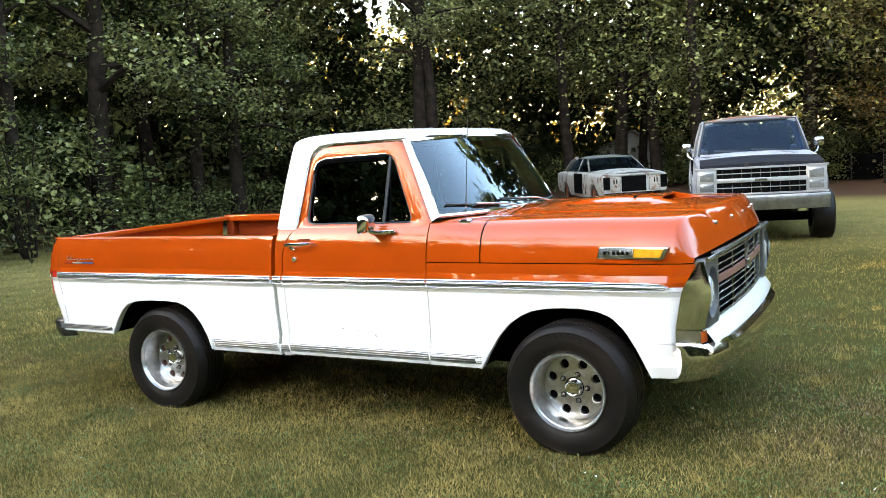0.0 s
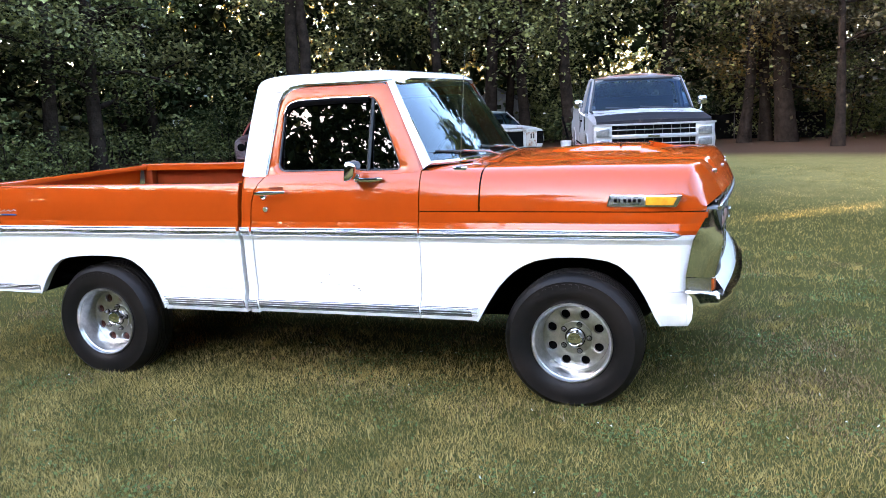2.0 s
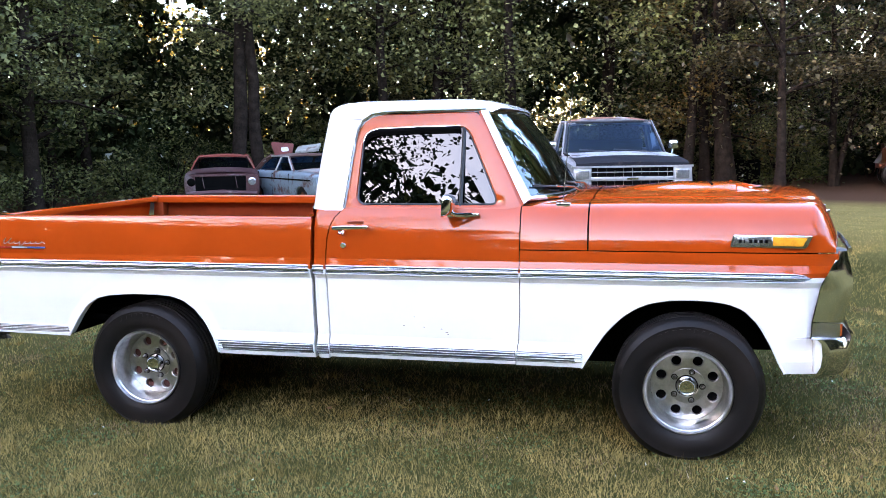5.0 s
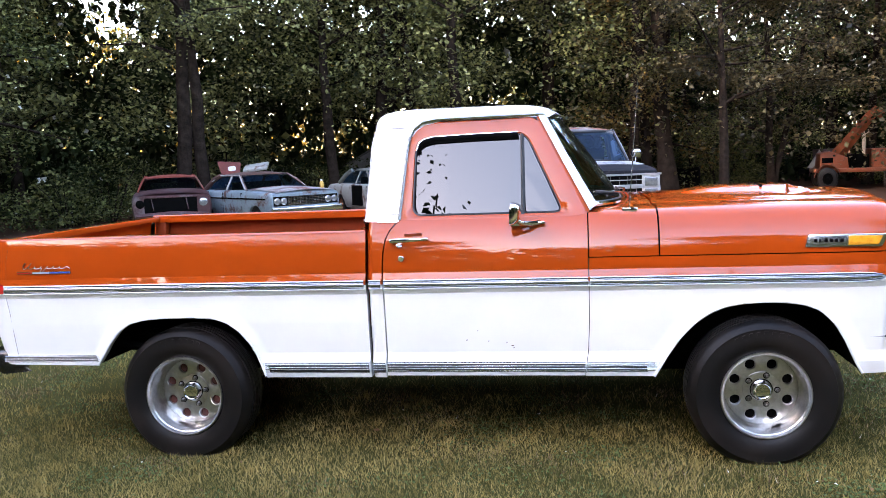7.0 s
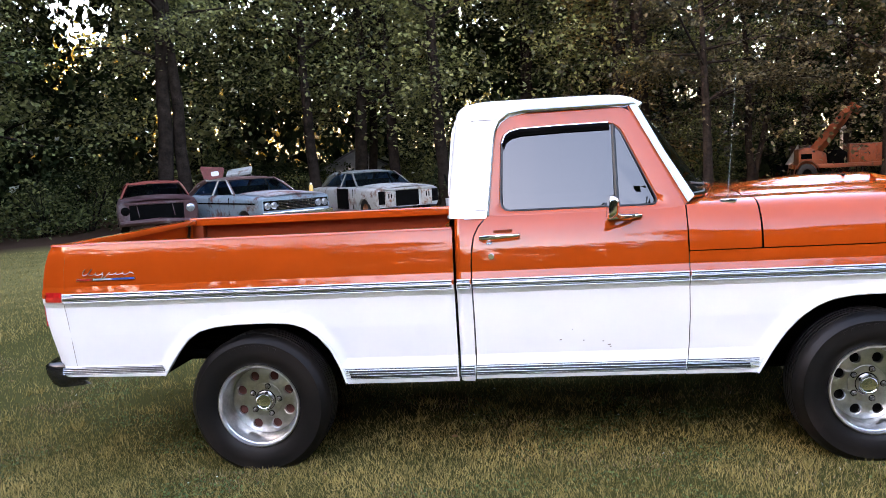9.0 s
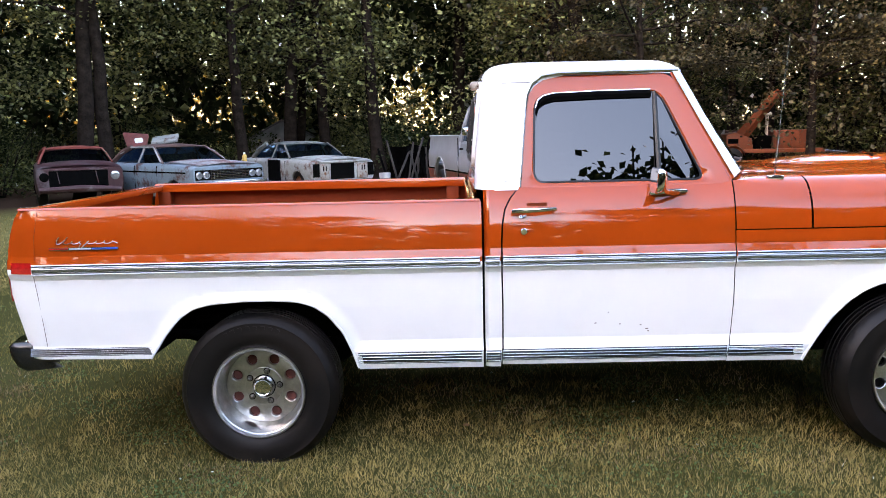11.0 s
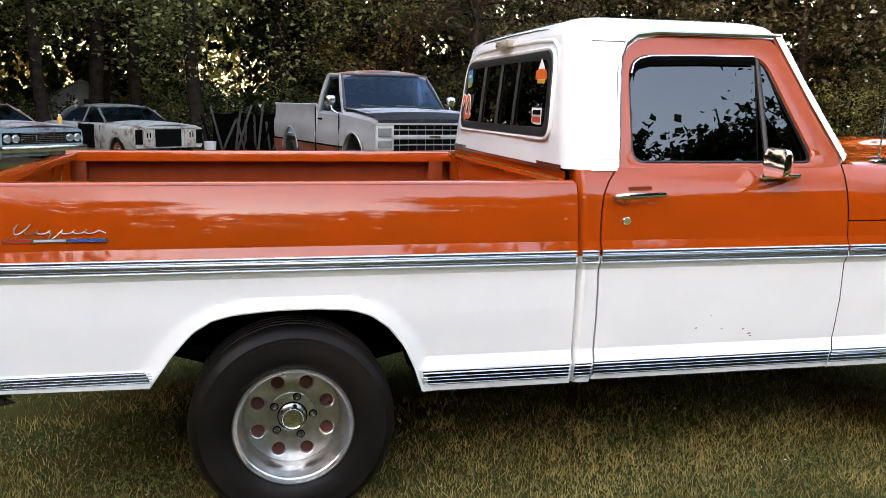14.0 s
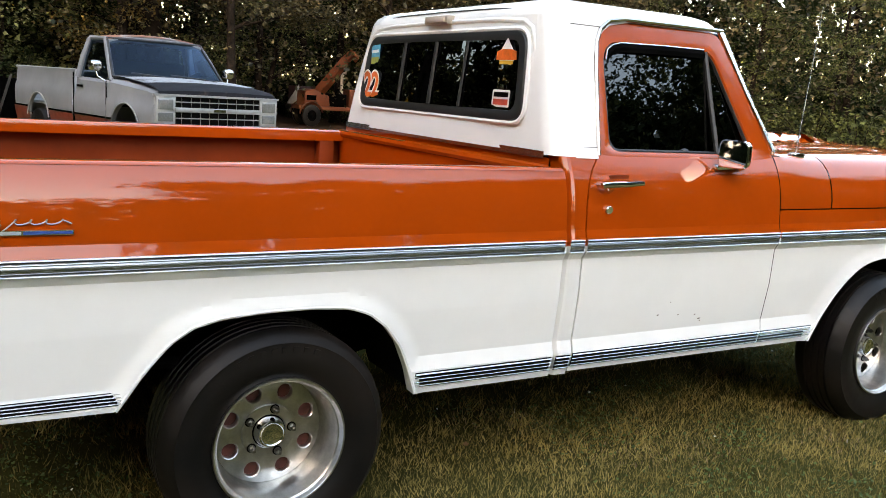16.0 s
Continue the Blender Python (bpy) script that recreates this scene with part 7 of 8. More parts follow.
# grey square-fronted pickup


def grey_pickup(at):
    v = thing("grey_pickup", "grey primer pickup truck with a black hood and maroon lower sides", "pickup truck", at)
    ARCH = [(0.0, 0.50, 0.50), (-3.34, 0.50, 0.50)]
    secP = [(0.94, 0.0), (0.975, 0.18), (0.99, 0.30), (1.0, 0.50), (0.99, 0.66), (0.965, 0.72), (0.955, 0.86), (0.945, 0.95), (0.90, 1.0)]
    front = [(-0.74, 1.0, 0.50, 1.265, 0.02), (-0.4, 1.0, 0.50, 1.255, 0.035), (0.0, 1.0, 0.50, 1.23, 0.04), (0.60, 0.99, 0.52, 1.185, 0.030), (0.78, 0.975, 0.60, 1.15, 0.02), (0.82, 0.96, 0.74, 1.14, 0.01)]
    cabst = [(-1.72, 0.995, 0.50, 1.27, 0.0), (-0.76, 1.0, 0.50, 1.25, 0.0)]
    bed = [(-4.52, 0.985, 0.56, 1.36, 0.0), (-4.40, 1.0, 0.52, 1.37, 0.0), (-2.25, 1.0, 0.50, 1.37, 0.0)]
    bm = shell(front, secP, ARCH)
    part("front_clip", bm, M_GREY, v, "grey primer front fenders", 40)
    part("door", shell(cabst, secP, []), M_GREY, v, "grey cab side and door", 40)
    # bed as an open box
    bm = bmesh.new()
    for s in (-1, 1):
        rows = []
        for i in range(59):
            x = -4.52 + 2.74 * i / 58
            d = abs(x + 3.34)
            cut = 0.50 + math.sqrt(0.50 ** 2 - d * d) * 0.95 if d < 0.50 else 0.0
            w = 1.0 - 0.03 * max(0, (-4.40 - x) / 0.12) ** 2
            prof = [(0.86, 1.375), (0.935, 1.375), (0.955, 1.36)] + [(w * a, 0.50 + 0.87 * b) for a, b in secP[::-1][1:]]
            rows.append([(x, s * y, max(z, cut)) for y, z in prof])
        grid(bm, rows)
    box(bm, -4.5, -1.79, -0.88, 0.88, 0.80, 0.84)
    box(bm, -1.83, -1.79, -0.90, 0.90, 0.60, 1.34)
    box(bm, -4.53, -4.48, -0.86, 0.86, 0.62, 1.36)
    part("bed", bm, M_GREY, v, "long grey pickup bed", 40)
    for s in (-1, 1):
        # maroon lower band with a black line over it
        for x0, x1 in ((-4.50, -3.82), (-2.86, -1.79), (-1.71, -0.77), (-0.74, -0.48)):
            bm = bmesh.new()
            grid(bm, [[(x, s * (0.94 * 1.0 + 0.004), 0.50), (x, s * 0.979, 0.657), (x, s * 0.992, 0.735)] for x in (x0, x1)])
            part("lower_band", bm, M_MAROON, v, "dull maroon lower body band")
            bm = boxes((x0, x1, s * 0.995 - 0.006, s * 0.995 + 0.006, 0.735, 0.762))
            part("side_trim", bm, M_CHASSIS, v)
        part("panel_gap", boxes((-1.765, -1.735, s * 0.98 - 0.01, s * 0.98 + 0.004, 0.52, 1.33)), M_BLACK, v)
        part("panel_gap", boxes((-0.755, -0.745, s * 0.985 - 0.012, s * 0.985 + 0.006, 0.54, 1.24)), M_BLACK, v)
        part("door_handle", box(bmesh.new(), -1.63, -1.48, s * 0.985 - 0.01, s * 0.985 + 0.02, 1.13, 1.16, 0.006), M_CHASSIS, v)
        for ax in (0.0, -3.34):
            bm = bmesh.new()
            tube(bm, [(ax + 0.505 * math.cos(a), s * 1.002, 0.50 + 0.505 * 0.95 * math.sin(a)) for a in np.linspace(0.25, math.pi - 0.25, 17)], 0.011, 6)
            part("arch_rim", bm, M_GRILLE, v, "thin bright wheel arch rim")
        # mirror
        bm = bmesh.new()
        box(bm, -0.97, -0.84, s * 1.075 - 0.085, s * 1.075 + 0.085, 1.365, 1.50, 0.045, 3)
        tube(bm, [(-0.83, s * 0.97, 1.24), (-0.88, s * 1.05, 1.30), (-0.90, s * 1.07, 1.39)], 0.011, 6)
        part("door_mirror", bm, M_DULLCHROME, v, "chrome door mirror")
        simple_wheel(v, 0.0, s * 0.985, 0.385, 0.33, M_CHASSIS, 0.55, "wide black off-road tyre")
        simple_wheel(v, -3.34, s * 0.87, 0.385, 0.30, M_CHASSIS, 0.55, "wide black off-road tyre")
        part("marker_lamp", box(bmesh.new(), 0.52, 0.70, s * 0.99 - 0.01, s * 0.99 + 0.008, 0.60, 0.66, 0.004), M_AMBER, v)
        # headlamp stack
        b = box(bmesh.new(), 0.78, 0.845, s * 0.80 - 0.145, s * 0.80 + 0.145, 0.76, 1.115, 0.012)
        hs = part("headlamp_surround", b, M_GRILLE, v, "bright headlamp surround")
        part("headlamp", box(bmesh.new(), 0.83, 0.862, s * 0.80 - 0.105, s * 0.80 + 0.105, 0.945, 1.075, 0.01), M_OLDLENS, hs, "rectangular headlamp")
        part("park_lamp", box(bmesh.new(), 0.83, 0.860, s * 0.80 - 0.105, s * 0.80 + 0.105, 0.795, 0.905, 0.008), M_OLDLENS, hs)
        # pillars
        pillar(v, [(-0.76, s * 0.90, 1.24), (-1.0, s * 0.83, 1.55), (-1.20, s * 0.76, 1.79)], M_GREY, 0.035)
        pillar(v, [(-1.71, s * 0.92, 1.26), (-1.68, s * 0.85, 1.55), (-1.62, s * 0.77, 1.80)], M_GREY, 0.055)
        pillar(v, [(-1.20, s * 0.765, 1.80), (-1.62, s * 0.775, 1.815)], M_GREY, 0.03)
    # hood: grey worn rear, black front, over the shell
    bm = bmesh.new()
    grid(bm, [[(x, w * t, z + 0.035 * (1 - t * t) + 0.015 * (abs(t) > 0.9)) for t in np.linspace(-1, 1, 13)] for x, w, z in ((-0.72, 0.84, 1.300), (-0.4, 0.86, 1.294), (0.02, 0.875, 1.270), (0.30, 0.885, 1.249))])
    hood = part("hood", bm, M_HOODGREY, v, "worn grey hood with rust streaks")
    bm = bmesh.new()
    grid(bm, [[(x, w * t, z + c * (1 - t * t)) for t in np.linspace(-1, 1, 13)] for x, w, z, c in ((0.30, 0.888, 1.253, 0.035), (0.5, 0.895, 1.236, 0.035), (0.74, 0.90, 1.205, 0.03), (0.83, 0.90, 1.172, 0.02), (0.845, 0.90, 1.13, 0.0))])
    part("hood_front", bm, M_HOODBLACK, hood, "black front edge of the hood")
    bm = bmesh.new()
    grid(bm, roof_rows(-1.68, -1.14, 0.80, 0.78, 1.815, 0.075, 0.03, 0.04))
    part("roof", bm, M_RUSTROOF, v, "rust-stained roof", 60)
    part("roof_edge", slab(roof_rows(-1.67, -1.13, 0.79, 0.77, 1.805, 0.07, 0.03, 0.04), 0.05), M_GREY, v)
    # glass
    W = lambda t, u: (-0.76 + (-1.18 + 0.76) * u + 0.10 * (1 - t * t), (0.88 + (0.75 - 0.88) * u) * t, 1.308 + 0.497 * u)
    bm = bmesh.new()
    grid(bm, [[W(-1 + i / 8, j / 4) for i in range(17)] for j in range(5)])
    face_out(part("windshield", bm, M_CARGLASS, v, "blue tinted windshield", 60), (-1.4, 0, 1.2))
    bm = bmesh.new()
    loop = [W(-1 + i / 8, 0) for i in range(17)] + [W(1, 0.5)] + [W(1 - i / 8, 1) for i in range(17)] + [W(-1, 0.5), W(-1, 0)]
    tube(bm, loop, 0.022, 6)
    part("windshield_seal", bm, M_BLACKRUB, v)
    panes(v, [[(-0.82, s * 0.90, 1.27), (-1.66, s * 0.91, 1.28), (-1.62, s * 0.79, 1.78), (-1.20, s * 0.78, 1.78)] for s in (-1, 1)], M_CARGLASS)
    panes(v, [[(-1.70, -0.75, 1.36), (-1.70, 0.75, 1.36), (-1.64, 0.68, 1.75), (-1.64, -0.68, 1.75)]], M_CARGLASS, "rear_glass")
    for y0 in (-0.45, 0.15):
        bm = bmesh.new()
        a, b = Vector(W(y0 / 0.88 + 0.45, 0.0)) + Vector((0.06, 0, 0.02)), Vector(W(y0 / 0.88 - 0.2, 0.07)) + Vector((0.03, 0, 0.02))
        tube(bm, [a, b], 0.012, 5)
        part("wiper", bm, M_BLACKRUB, v)
    part("cabin", boxes((-1.66, -0.72, -0.86, 0.86, 0.9, 1.285), (-1.64, -1.50, -0.7, 0.7, 1.2, 1.52)), M_CABIN, v)
    # grille
    # near-black block for the shade behind the bars
    part("grille_recess", boxes((0.76, 0.825, -0.66, 0.66, 0.75, 1.12)), M_BLACK, v)
    bm = bmesh.new()
    for z in (0.838, 1.045):
        box(bm, 0.825, 0.85, -0.65, 0.65, z - 0.006, z + 0.006)
    box(bm, 0.82, 0.86, -0.66, 0.66, 0.915, 0.975, 0.008)
    for y in (-0.56, -0.42, -0.28, -0.14, 0.0, 0.14, 0.28, 0.42, 0.56):
        box(bm, 0.826, 0.832, y - 0.0013, y + 0.0013, 0.76, 1.10)
    g = part("grille", bm, M_GRILLE, v, "bright split grille")
    part("grille_frame", boxes((0.80, 0.856, -0.97, 0.97, 1.112, 1.14), (0.80, 0.856, -0.97, 0.97, 0.735, 0.757)), M_GRILLE, g)
    part("grille_badge", boxes((0.855, 0.87, -0.09, 0.09, 0.93, 0.962)), M_TRIM, g)
    # bumper and shadowed underside
    bm = bmesh.new()
    rows = []
    for t in np.linspace(-1, 1, 21):
        x = 0.98 - 0.10 * abs(t) ** 4
        rows.append([(x - 0.06, 0.99 * t, 0.725), (x, 0.99 * t, 0.72), (x + 0.01, 0.99 * t, 0.69), (x, 0.99 * t, 0.64), (x - 0.005, 0.99 * t, 0.60), (x - 0.05, 0.99 * t, 0.52)])
    grid(bm, rows)
    part("front_bumper", bm, M_OLDBUMPER, v, "worn chrome front bumper", 40)
    part("chassis", boxes((-4.3, 0.7, -0.45, 0.45, 0.45, 0.62), (-0.1, 0.1, -0.8, 0.8, 0.30, 0.42), (-3.44, -3.24, -0.8, 0.8, 0.30, 0.42)), M_CHASSIS, v)
    # a long cab and a lifted body on the tall tyres
    for o in list(v.children):
        if not o.name.startswith("tyre"):
            for q in [o] + list(o.children):
                for p in q.data.vertices:
                    p.co.x = lerp([-4.6, -2.8, -1.80, -1.72, -0.76, -0.42, 1.2], [-4.6, -2.8, -1.89, -1.81, -0.63, -0.40, 1.2], p.co.x)
                    p.co.z += lerp([0.4, 0.6, 1.25, 1.85], [0.0, 0.030, 0.040, 0.075], p.co.z)
    return v


SC = Matrix.Diagonal((0.955, 0.955, 1.0, 1.0))
grey_pickup(Matrix.Translation((2.275, 9.205, 0.012)) @ Matrix.Rotation(radians(-90 + 13.6), 4, "Z") @ SC)


def old_car(name, label, at, L, hw, hood_z, roof_z, paint, roof_paint, hood_paint, front_kind, trim=None, door_gap=False, frame_paint=None):
    """A sixties saloon: wheelbase 2.75, L gives the overhangs."""
    v = thing(name, label, "old car", at, group="old cars under the trees")
    fo, wb, ro = L
    ARCH = [(0.0, 0.37, 0.30), (-wb, 0.37, 0.30)]
    st = [(-wb - ro, hw * 0.93, 0.42, hood_z * 0.93, 0.01), (-wb - ro + 0.15, hw * 0.97, 0.33, hood_z * 0.97, 0.03), (-wb, hw, 0.28, hood_z * 1.0, 0.04), (-1.6, hw, 0.26, hood_z, 0.0), (-0.62, hw, 0.26, hood_z, 0.02), (0.0, hw, 0.28, hood_z * 0.985, 0.04), (fo - 0.12, hw * 0.985, 0.36, hood_z * 0.955, 0.03), (fo, hw * 0.95, 0.42, hood_z * 0.93, 0.01)]
    part("body", shell(st, SEC, ARCH), paint, v, "", 40)
    # hood and deck lid
    bm = bmesh.new()
    grid(bm, [[(x, hw * 0.80 * t, hood_z * k + 0.025 + 0.045 * (1 - t * t)) for t in np.linspace(-1, 1, 9)] for x, k in ((-0.66, 1.0), (-0.3, 1.0), (0.1, 0.985), (fo - 0.10, 0.955), (fo - 0.02, 0.93))])
    part("hood", bm, hood_paint, v, "", 40)
    rb, rf = -wb + 0.35, -1.28
    part("roof", slab(roof_rows(rb, rf, hw * 0.66, hw * 0.68, roof_z - 0.05, 0.05, 0.03, 0.04), 0.045), roof_paint, v, "", 60)
    for s in (-1, 1):
        pillar(v, [(-0.62, s * hw * 0.86, hood_z), (-1.0, s * hw * 0.77, (hood_z + roof_z) / 2), (rf, s * hw * 0.68, roof_z - 0.07)], roof_paint, 0.028)
        pillar(v, [(-wb - 0.30, s * hw * 0.84, hood_z + 0.02), (-wb + 0.05, s * hw * 0.75, (hood_z + roof_z) / 2 + 0.04), (rb, s * hw * 0.66, roof_z - 0.07)], roof_paint, 0.06)
        pillar(v, [(-1.72, s * hw * 0.88, hood_z), (-1.72, s * hw * 0.68, roof_z - 0.07)], frame_paint or roof_paint, 0.026)
        if frame_paint:
            pillar(v, [(-0.66, s * hw * 0.885, hood_z + 0.02), (-1.0, s * hw * 0.80, (hood_z + roof_z) / 2 + 0.02), (rf, s * hw * 0.70, roof_z - 0.07), (rb, s * hw * 0.69, roof_z - 0.07), (-wb + 0.02, s * hw * 0.80, (hood_z + roof_z) / 2)], frame_paint, 0.020, "window_frame")
        panes(v, [[(-0.72, s * hw * 0.86, hood_z + 0.01), (-1.70, s * hw * 0.865, hood_z + 0.01), (-1.70, s * hw * 0.68, roof_z - 0.08), (rf, s * hw * 0.68, roof_z - 0.08)], [(-1.74, s * hw * 0.865, hood_z + 0.01), (-wb - 0.1, s * hw * 0.84, hood_z + 0.01), (rb, s * hw * 0.66, roof_z - 0.08), (-1.74, s * hw * 0.68, roof_z - 0.08)]], M_CARGLASS)
        for x in (0.0, -wb):
            simple_wheel(v, x, s * (hw - 0.14), 0.33, 0.20, M_RUST, 0.58, "old black tyre")
        for xg in (-0.70, -1.73):
            part("panel_gap", boxes((xg, xg + 0.008, s * hw * 0.985 - 0.012, s * hw * 0.985 + 0.013, 0.36, hood_z * 0.95)), M_BLACK, v)
        if trim:
            part("side_trim", boxes((-wb - ro + 0.2, fo - 0.25, s * hw * 0.993 - 0.008, s * hw * 0.993 + 0.010, hood_z * 0.80, hood_z * 0.80 + 0.03)), trim, v)
        if door_gap:
            # black slab on the body stands in for the unlit doorway
            part("missing_door", boxes((-1.70, -0.98, s * hw - 0.03, s * hw + 0.012, 0.36, hood_z * 0.97)), M_BLACK, v, "black slab for the unlit gap where the door is missing")
    wsq = [[(-0.56 + 0.10 * (1 - t * t) + (rf + 0.60) * u, (hw * 0.84 + (hw * 0.67 - hw * 0.84) * u) * t, hood_z + 0.02 + (roof_z - 0.09 - hood_z) * u) for t in np.linspace(-1, 1, 11)] for u in (0, 0.5, 1)]
    bm = bmesh.new()
    grid(bm, wsq)
    face_out(part("windshield", bm, M_CARGLASS, v, "", 60), (-1.6, 0, 0.9))
    bm = bmesh.new()
    grid(bm, [[(-wb - 0.32 + (rb + wb + 0.36) * u, (hw * 0.78 - hw * 0.14 * u) * t, hood_z + 0.02 + (roof_z - 0.09 - hood_z) * u) for t in np.linspace(-1, 1, 9)] for u in (0, 1)])
    face_out(part("rear_glass", bm, M_CARGLASS, v, "", 60), (-1.6, 0, 0.9))
    part("cabin", boxes((-wb, -0.7, -hw * 0.82, hw * 0.82, 0.5, hood_z - 0.02), (-1.75, -1.62, -hw * 0.7, hw * 0.7, 0.6, hood_z + 0.18)), M_CABIN, v)
    # front
    fz = hood_z * 0.93
    if front_kind == "twin":
        # black block holds the shade of the grille opening
        part("grille_recess", boxes((fo - 0.03, fo + 0.005, -hw * 0.90, hw * 0.90, fz - 0.27, fz - 0.06)), M_BLACK, v)
        bm = bmesh.new()
        for k in range(6):
            box(bm, fo, fo + 0.022, -hw * 0.50, hw * 0.50, fz - 0.25 + 0.034 * k, fz - 0.24 + 0.034 * k)
        for k in range(13):
            y = -hw * 0.5 + hw * k / 12
            box(bm, fo, fo + 0.02, y - 0.004, y + 0.004, fz - 0.26, fz - 0.07)
        part("grille", bm, M_DULLCHROME, v, "bright mesh grille")
        for s in (-1, 1):
            for k in (0.62, 0.80):
                bm = bmesh.new()
                lathe(bm, [(0.0, -0.035), (0.05, -0.03), (0.068, -0.01), (0.078, -0.012), (0.085, 0.02)], 20, Matrix.Translation((fo + 0.005, s * hw * k, fz - 0.165)) @ Matrix.Rotation(radians(90), 4, "Z"))
                part("headlamp", bm, M_OLDLENS, v, "round headlamp, one of a pair")
        part("bumper", box(bmesh.new(), fo + 0.02, fo + 0.10, -hw * 0.98, hw * 0.98, fz - 0.42, fz - 0.30, 0.02), M_DULLCHROME, v)
    elif front_kind == "bare":
        # black blocks stand in for the unlit holes of the front
        part("engine_bay", boxes((fo - 0.05, fo + 0.006, -hw * 0.40, hw * 0.32, fz - 0.42, fz - 0.03)), M_BLACK, v, "black block for the unlit empty front opening")
        for s, w in ((-1, 0.46), (1, 0.40)):
            bm = bmesh.new()
            a, b = sorted((s * hw * w, s * hw * 0.72))
            box(bm, fo, fo + 0.03, a, b, fz - 0.42, fz - 0.05, 0.01)
            pn = part("rusty_panel", bm, M_RUSTPANEL, v, "rust-stained bare front panel")
            for k in range(2):
                yk = s * hw * (0.55 + 0.08 * k)
                part("slot", boxes((fo + 0.028, fo + 0.034, yk - 0.015, yk + 0.015, fz - 0.22, fz - 0.10)), M_BLACK, pn)
            part("lamp_hole", boxes((fo - 0.03, fo + 0.012, min(s * hw * 0.74, s * hw * 0.93), max(s * hw * 0.74, s * hw * 0.93), fz - 0.36, fz - 0.04)), M_BLACK, v)
            bm = bmesh.new()
            lathe(bm, [(0.02, -0.02), (0.06, -0.015), (0.075, 0.0), (0.075, 0.03)], 16, Matrix.Translation((fo + 0.01, s * hw * 0.84, fz - 0.17)) @ Matrix.Rotation(radians(90), 4, "Z"))
            part("lamp_bucket", bm, M_CHASSIS, v)
        part("hood_edge", box(bmesh.new(), fo - 0.06, fo + 0.03, -hw * 0.76, hw * 0.76, fz - 0.02, fz + 0.035, 0.015), M_OLDWHITE, v)
    else:
        # black block in place of the shade inside the open grille
        part("grille_recess", boxes((fo - 0.04, fo + 0.006, -hw * 0.68, hw * 0.62, fz - 0.38, fz - 0.04)), M_BLACK, v, "black block for the unlit open grille")
        bm = bmesh.new()
        box(bm, fo - 0.02, fo + 0.02, -hw * 0.62, hw * 0.62, fz - 0.04, fz - 0.0, 0.01)
        for k in range(2):
            y = -hw * 0.5 + hw * 0.85 * k
            tube(bm, [(fo + 0.01, y, fz - 0.05), (fo + 0.02, y + 0.04, fz - 0.30)], 0.010, 5)
        part("front_frame", bm, M_OLDMAROON, v)
        for s in (-1, 1):
            bm = bmesh.new()
            lathe(bm, [(0.0, -0.01), (0.07, -0.012), (0.09, 0.0), (0.10, 0.05)], 20, Matrix.Translation((fo + 0.01, s * hw * 0.78, fz - 0.16)) @ Matrix.Rotation(radians(90), 4, "Z"))
            part("headlamp", bm, M_OLDLENS if s > 0 else M_CHASSIS, v)
        bm = bmesh.new()
        tube(bm, [(fo + 0.06, -hw * 0.9, fz - 0.42), (fo + 0.10, 0, fz - 0.40), (fo + 0.06, hw * 0.9, fz - 0.44)], [0.05, 0.07, 0.05], 8)
        part("bumper", bm, M_OLDMAROON, v, "bent rusty bumper")
    return v


def facing(x, y, deg, back):
    """Pose of a car whose nose middle stands at x, y, turned deg from facing -y towards +x."""
    a = radians(-90 + deg)
    return Matrix.Translation((x - math.cos(a) * back, y - math.sin(a) * back, 0.012)) @ Matrix.Rotation(a, 4, "Z")


old_car("maroon_coupe", "weathered dark maroon coupe with a red roof and open grille", facing(-6.75, 13.0, 26, 0.75), (0.75, 2.74, 1.0), 0.86, 0.98, 1.36, M_OLDMAROON, M_OLDRED, M_OLDMAROON, "open")
old_car("blue_sedan", "faded pale blue sedan with round twin headlamps and rust spots", facing(-3.75, 13.22, 46, 0.76) @ Matrix.Scale(0.97, 4), (0.78, 2.74, 1.15), 0.90, 0.98, 1.40, M_OLDBLUE, M_BROWNROOF, M_OLDHOOD, "twin", M_CHASSIS, False, M_OLDWHITE)
old_car("white_coupe", "stripped white coupe with a rusty open front", Matrix.Translation((0, 0, -0.05)) @ facing(-1.85, 16.8, 35, 0.80), (0.80, 2.80, 1.15), 0.90, 0.93, 1.37, M_OLDWHITE, M_DULLROOF, M_OLDWHITE, "bare", None, True)

# ---- orange brush machine by the trees ----
mach = thing("brush_chipper", "rusty orange towed brush chipper with a raised chute", "machine", Matrix.Translation((9.78, 24.6, 0.03)) @ Matrix.Rotation(radians(-8), 4, "Z") @ Matrix.Diagonal((0.85, 0.85, 1.0, 1.0)))
bm = bmesh.new()
box(bm, -0.2, 3.6, -0.75, 0.75, 0.55, 0.68, 0.02)
part("deck", bm, M_MACHINE, mach)
bm = bmesh.new()
prism(bm, [(0.0, 0.68), (0.02, 1.15), (0.35, 1.22), (0.95, 1.02), (1.0, 0.68)], "y", -0.7, 0.7, 0.02)
part("engine_cover", bm, M_MACHINE, mach, "orange engine cover with a worn decal")
part("decal", boxes((0.08, 0.46, -0.712, -0.70, 0.86, 1.02)), M_CHASSIS, mach)
part("hopper", box(bmesh.new(), 1.75, 3.0, -0.7, 0.7, 0.68, 1.27, 0.03), M_MACHINE, mach, "tall orange hopper box")
for k in range(5):
    part("hopper_rib", box(bmesh.new(), 1.82 + 0.28 * k, 1.87 + 0.28 * k, -0.725, -0.70, 0.70, 1.23, 0.005), M_MACHINE, mach)
bm = bmesh.new()
tube(bm, [(0.6, 0, 1.00), (1.2, 0, 1.62), (1.75, 0, 2.22)], [0.22, 0.20, 0.18], 4)
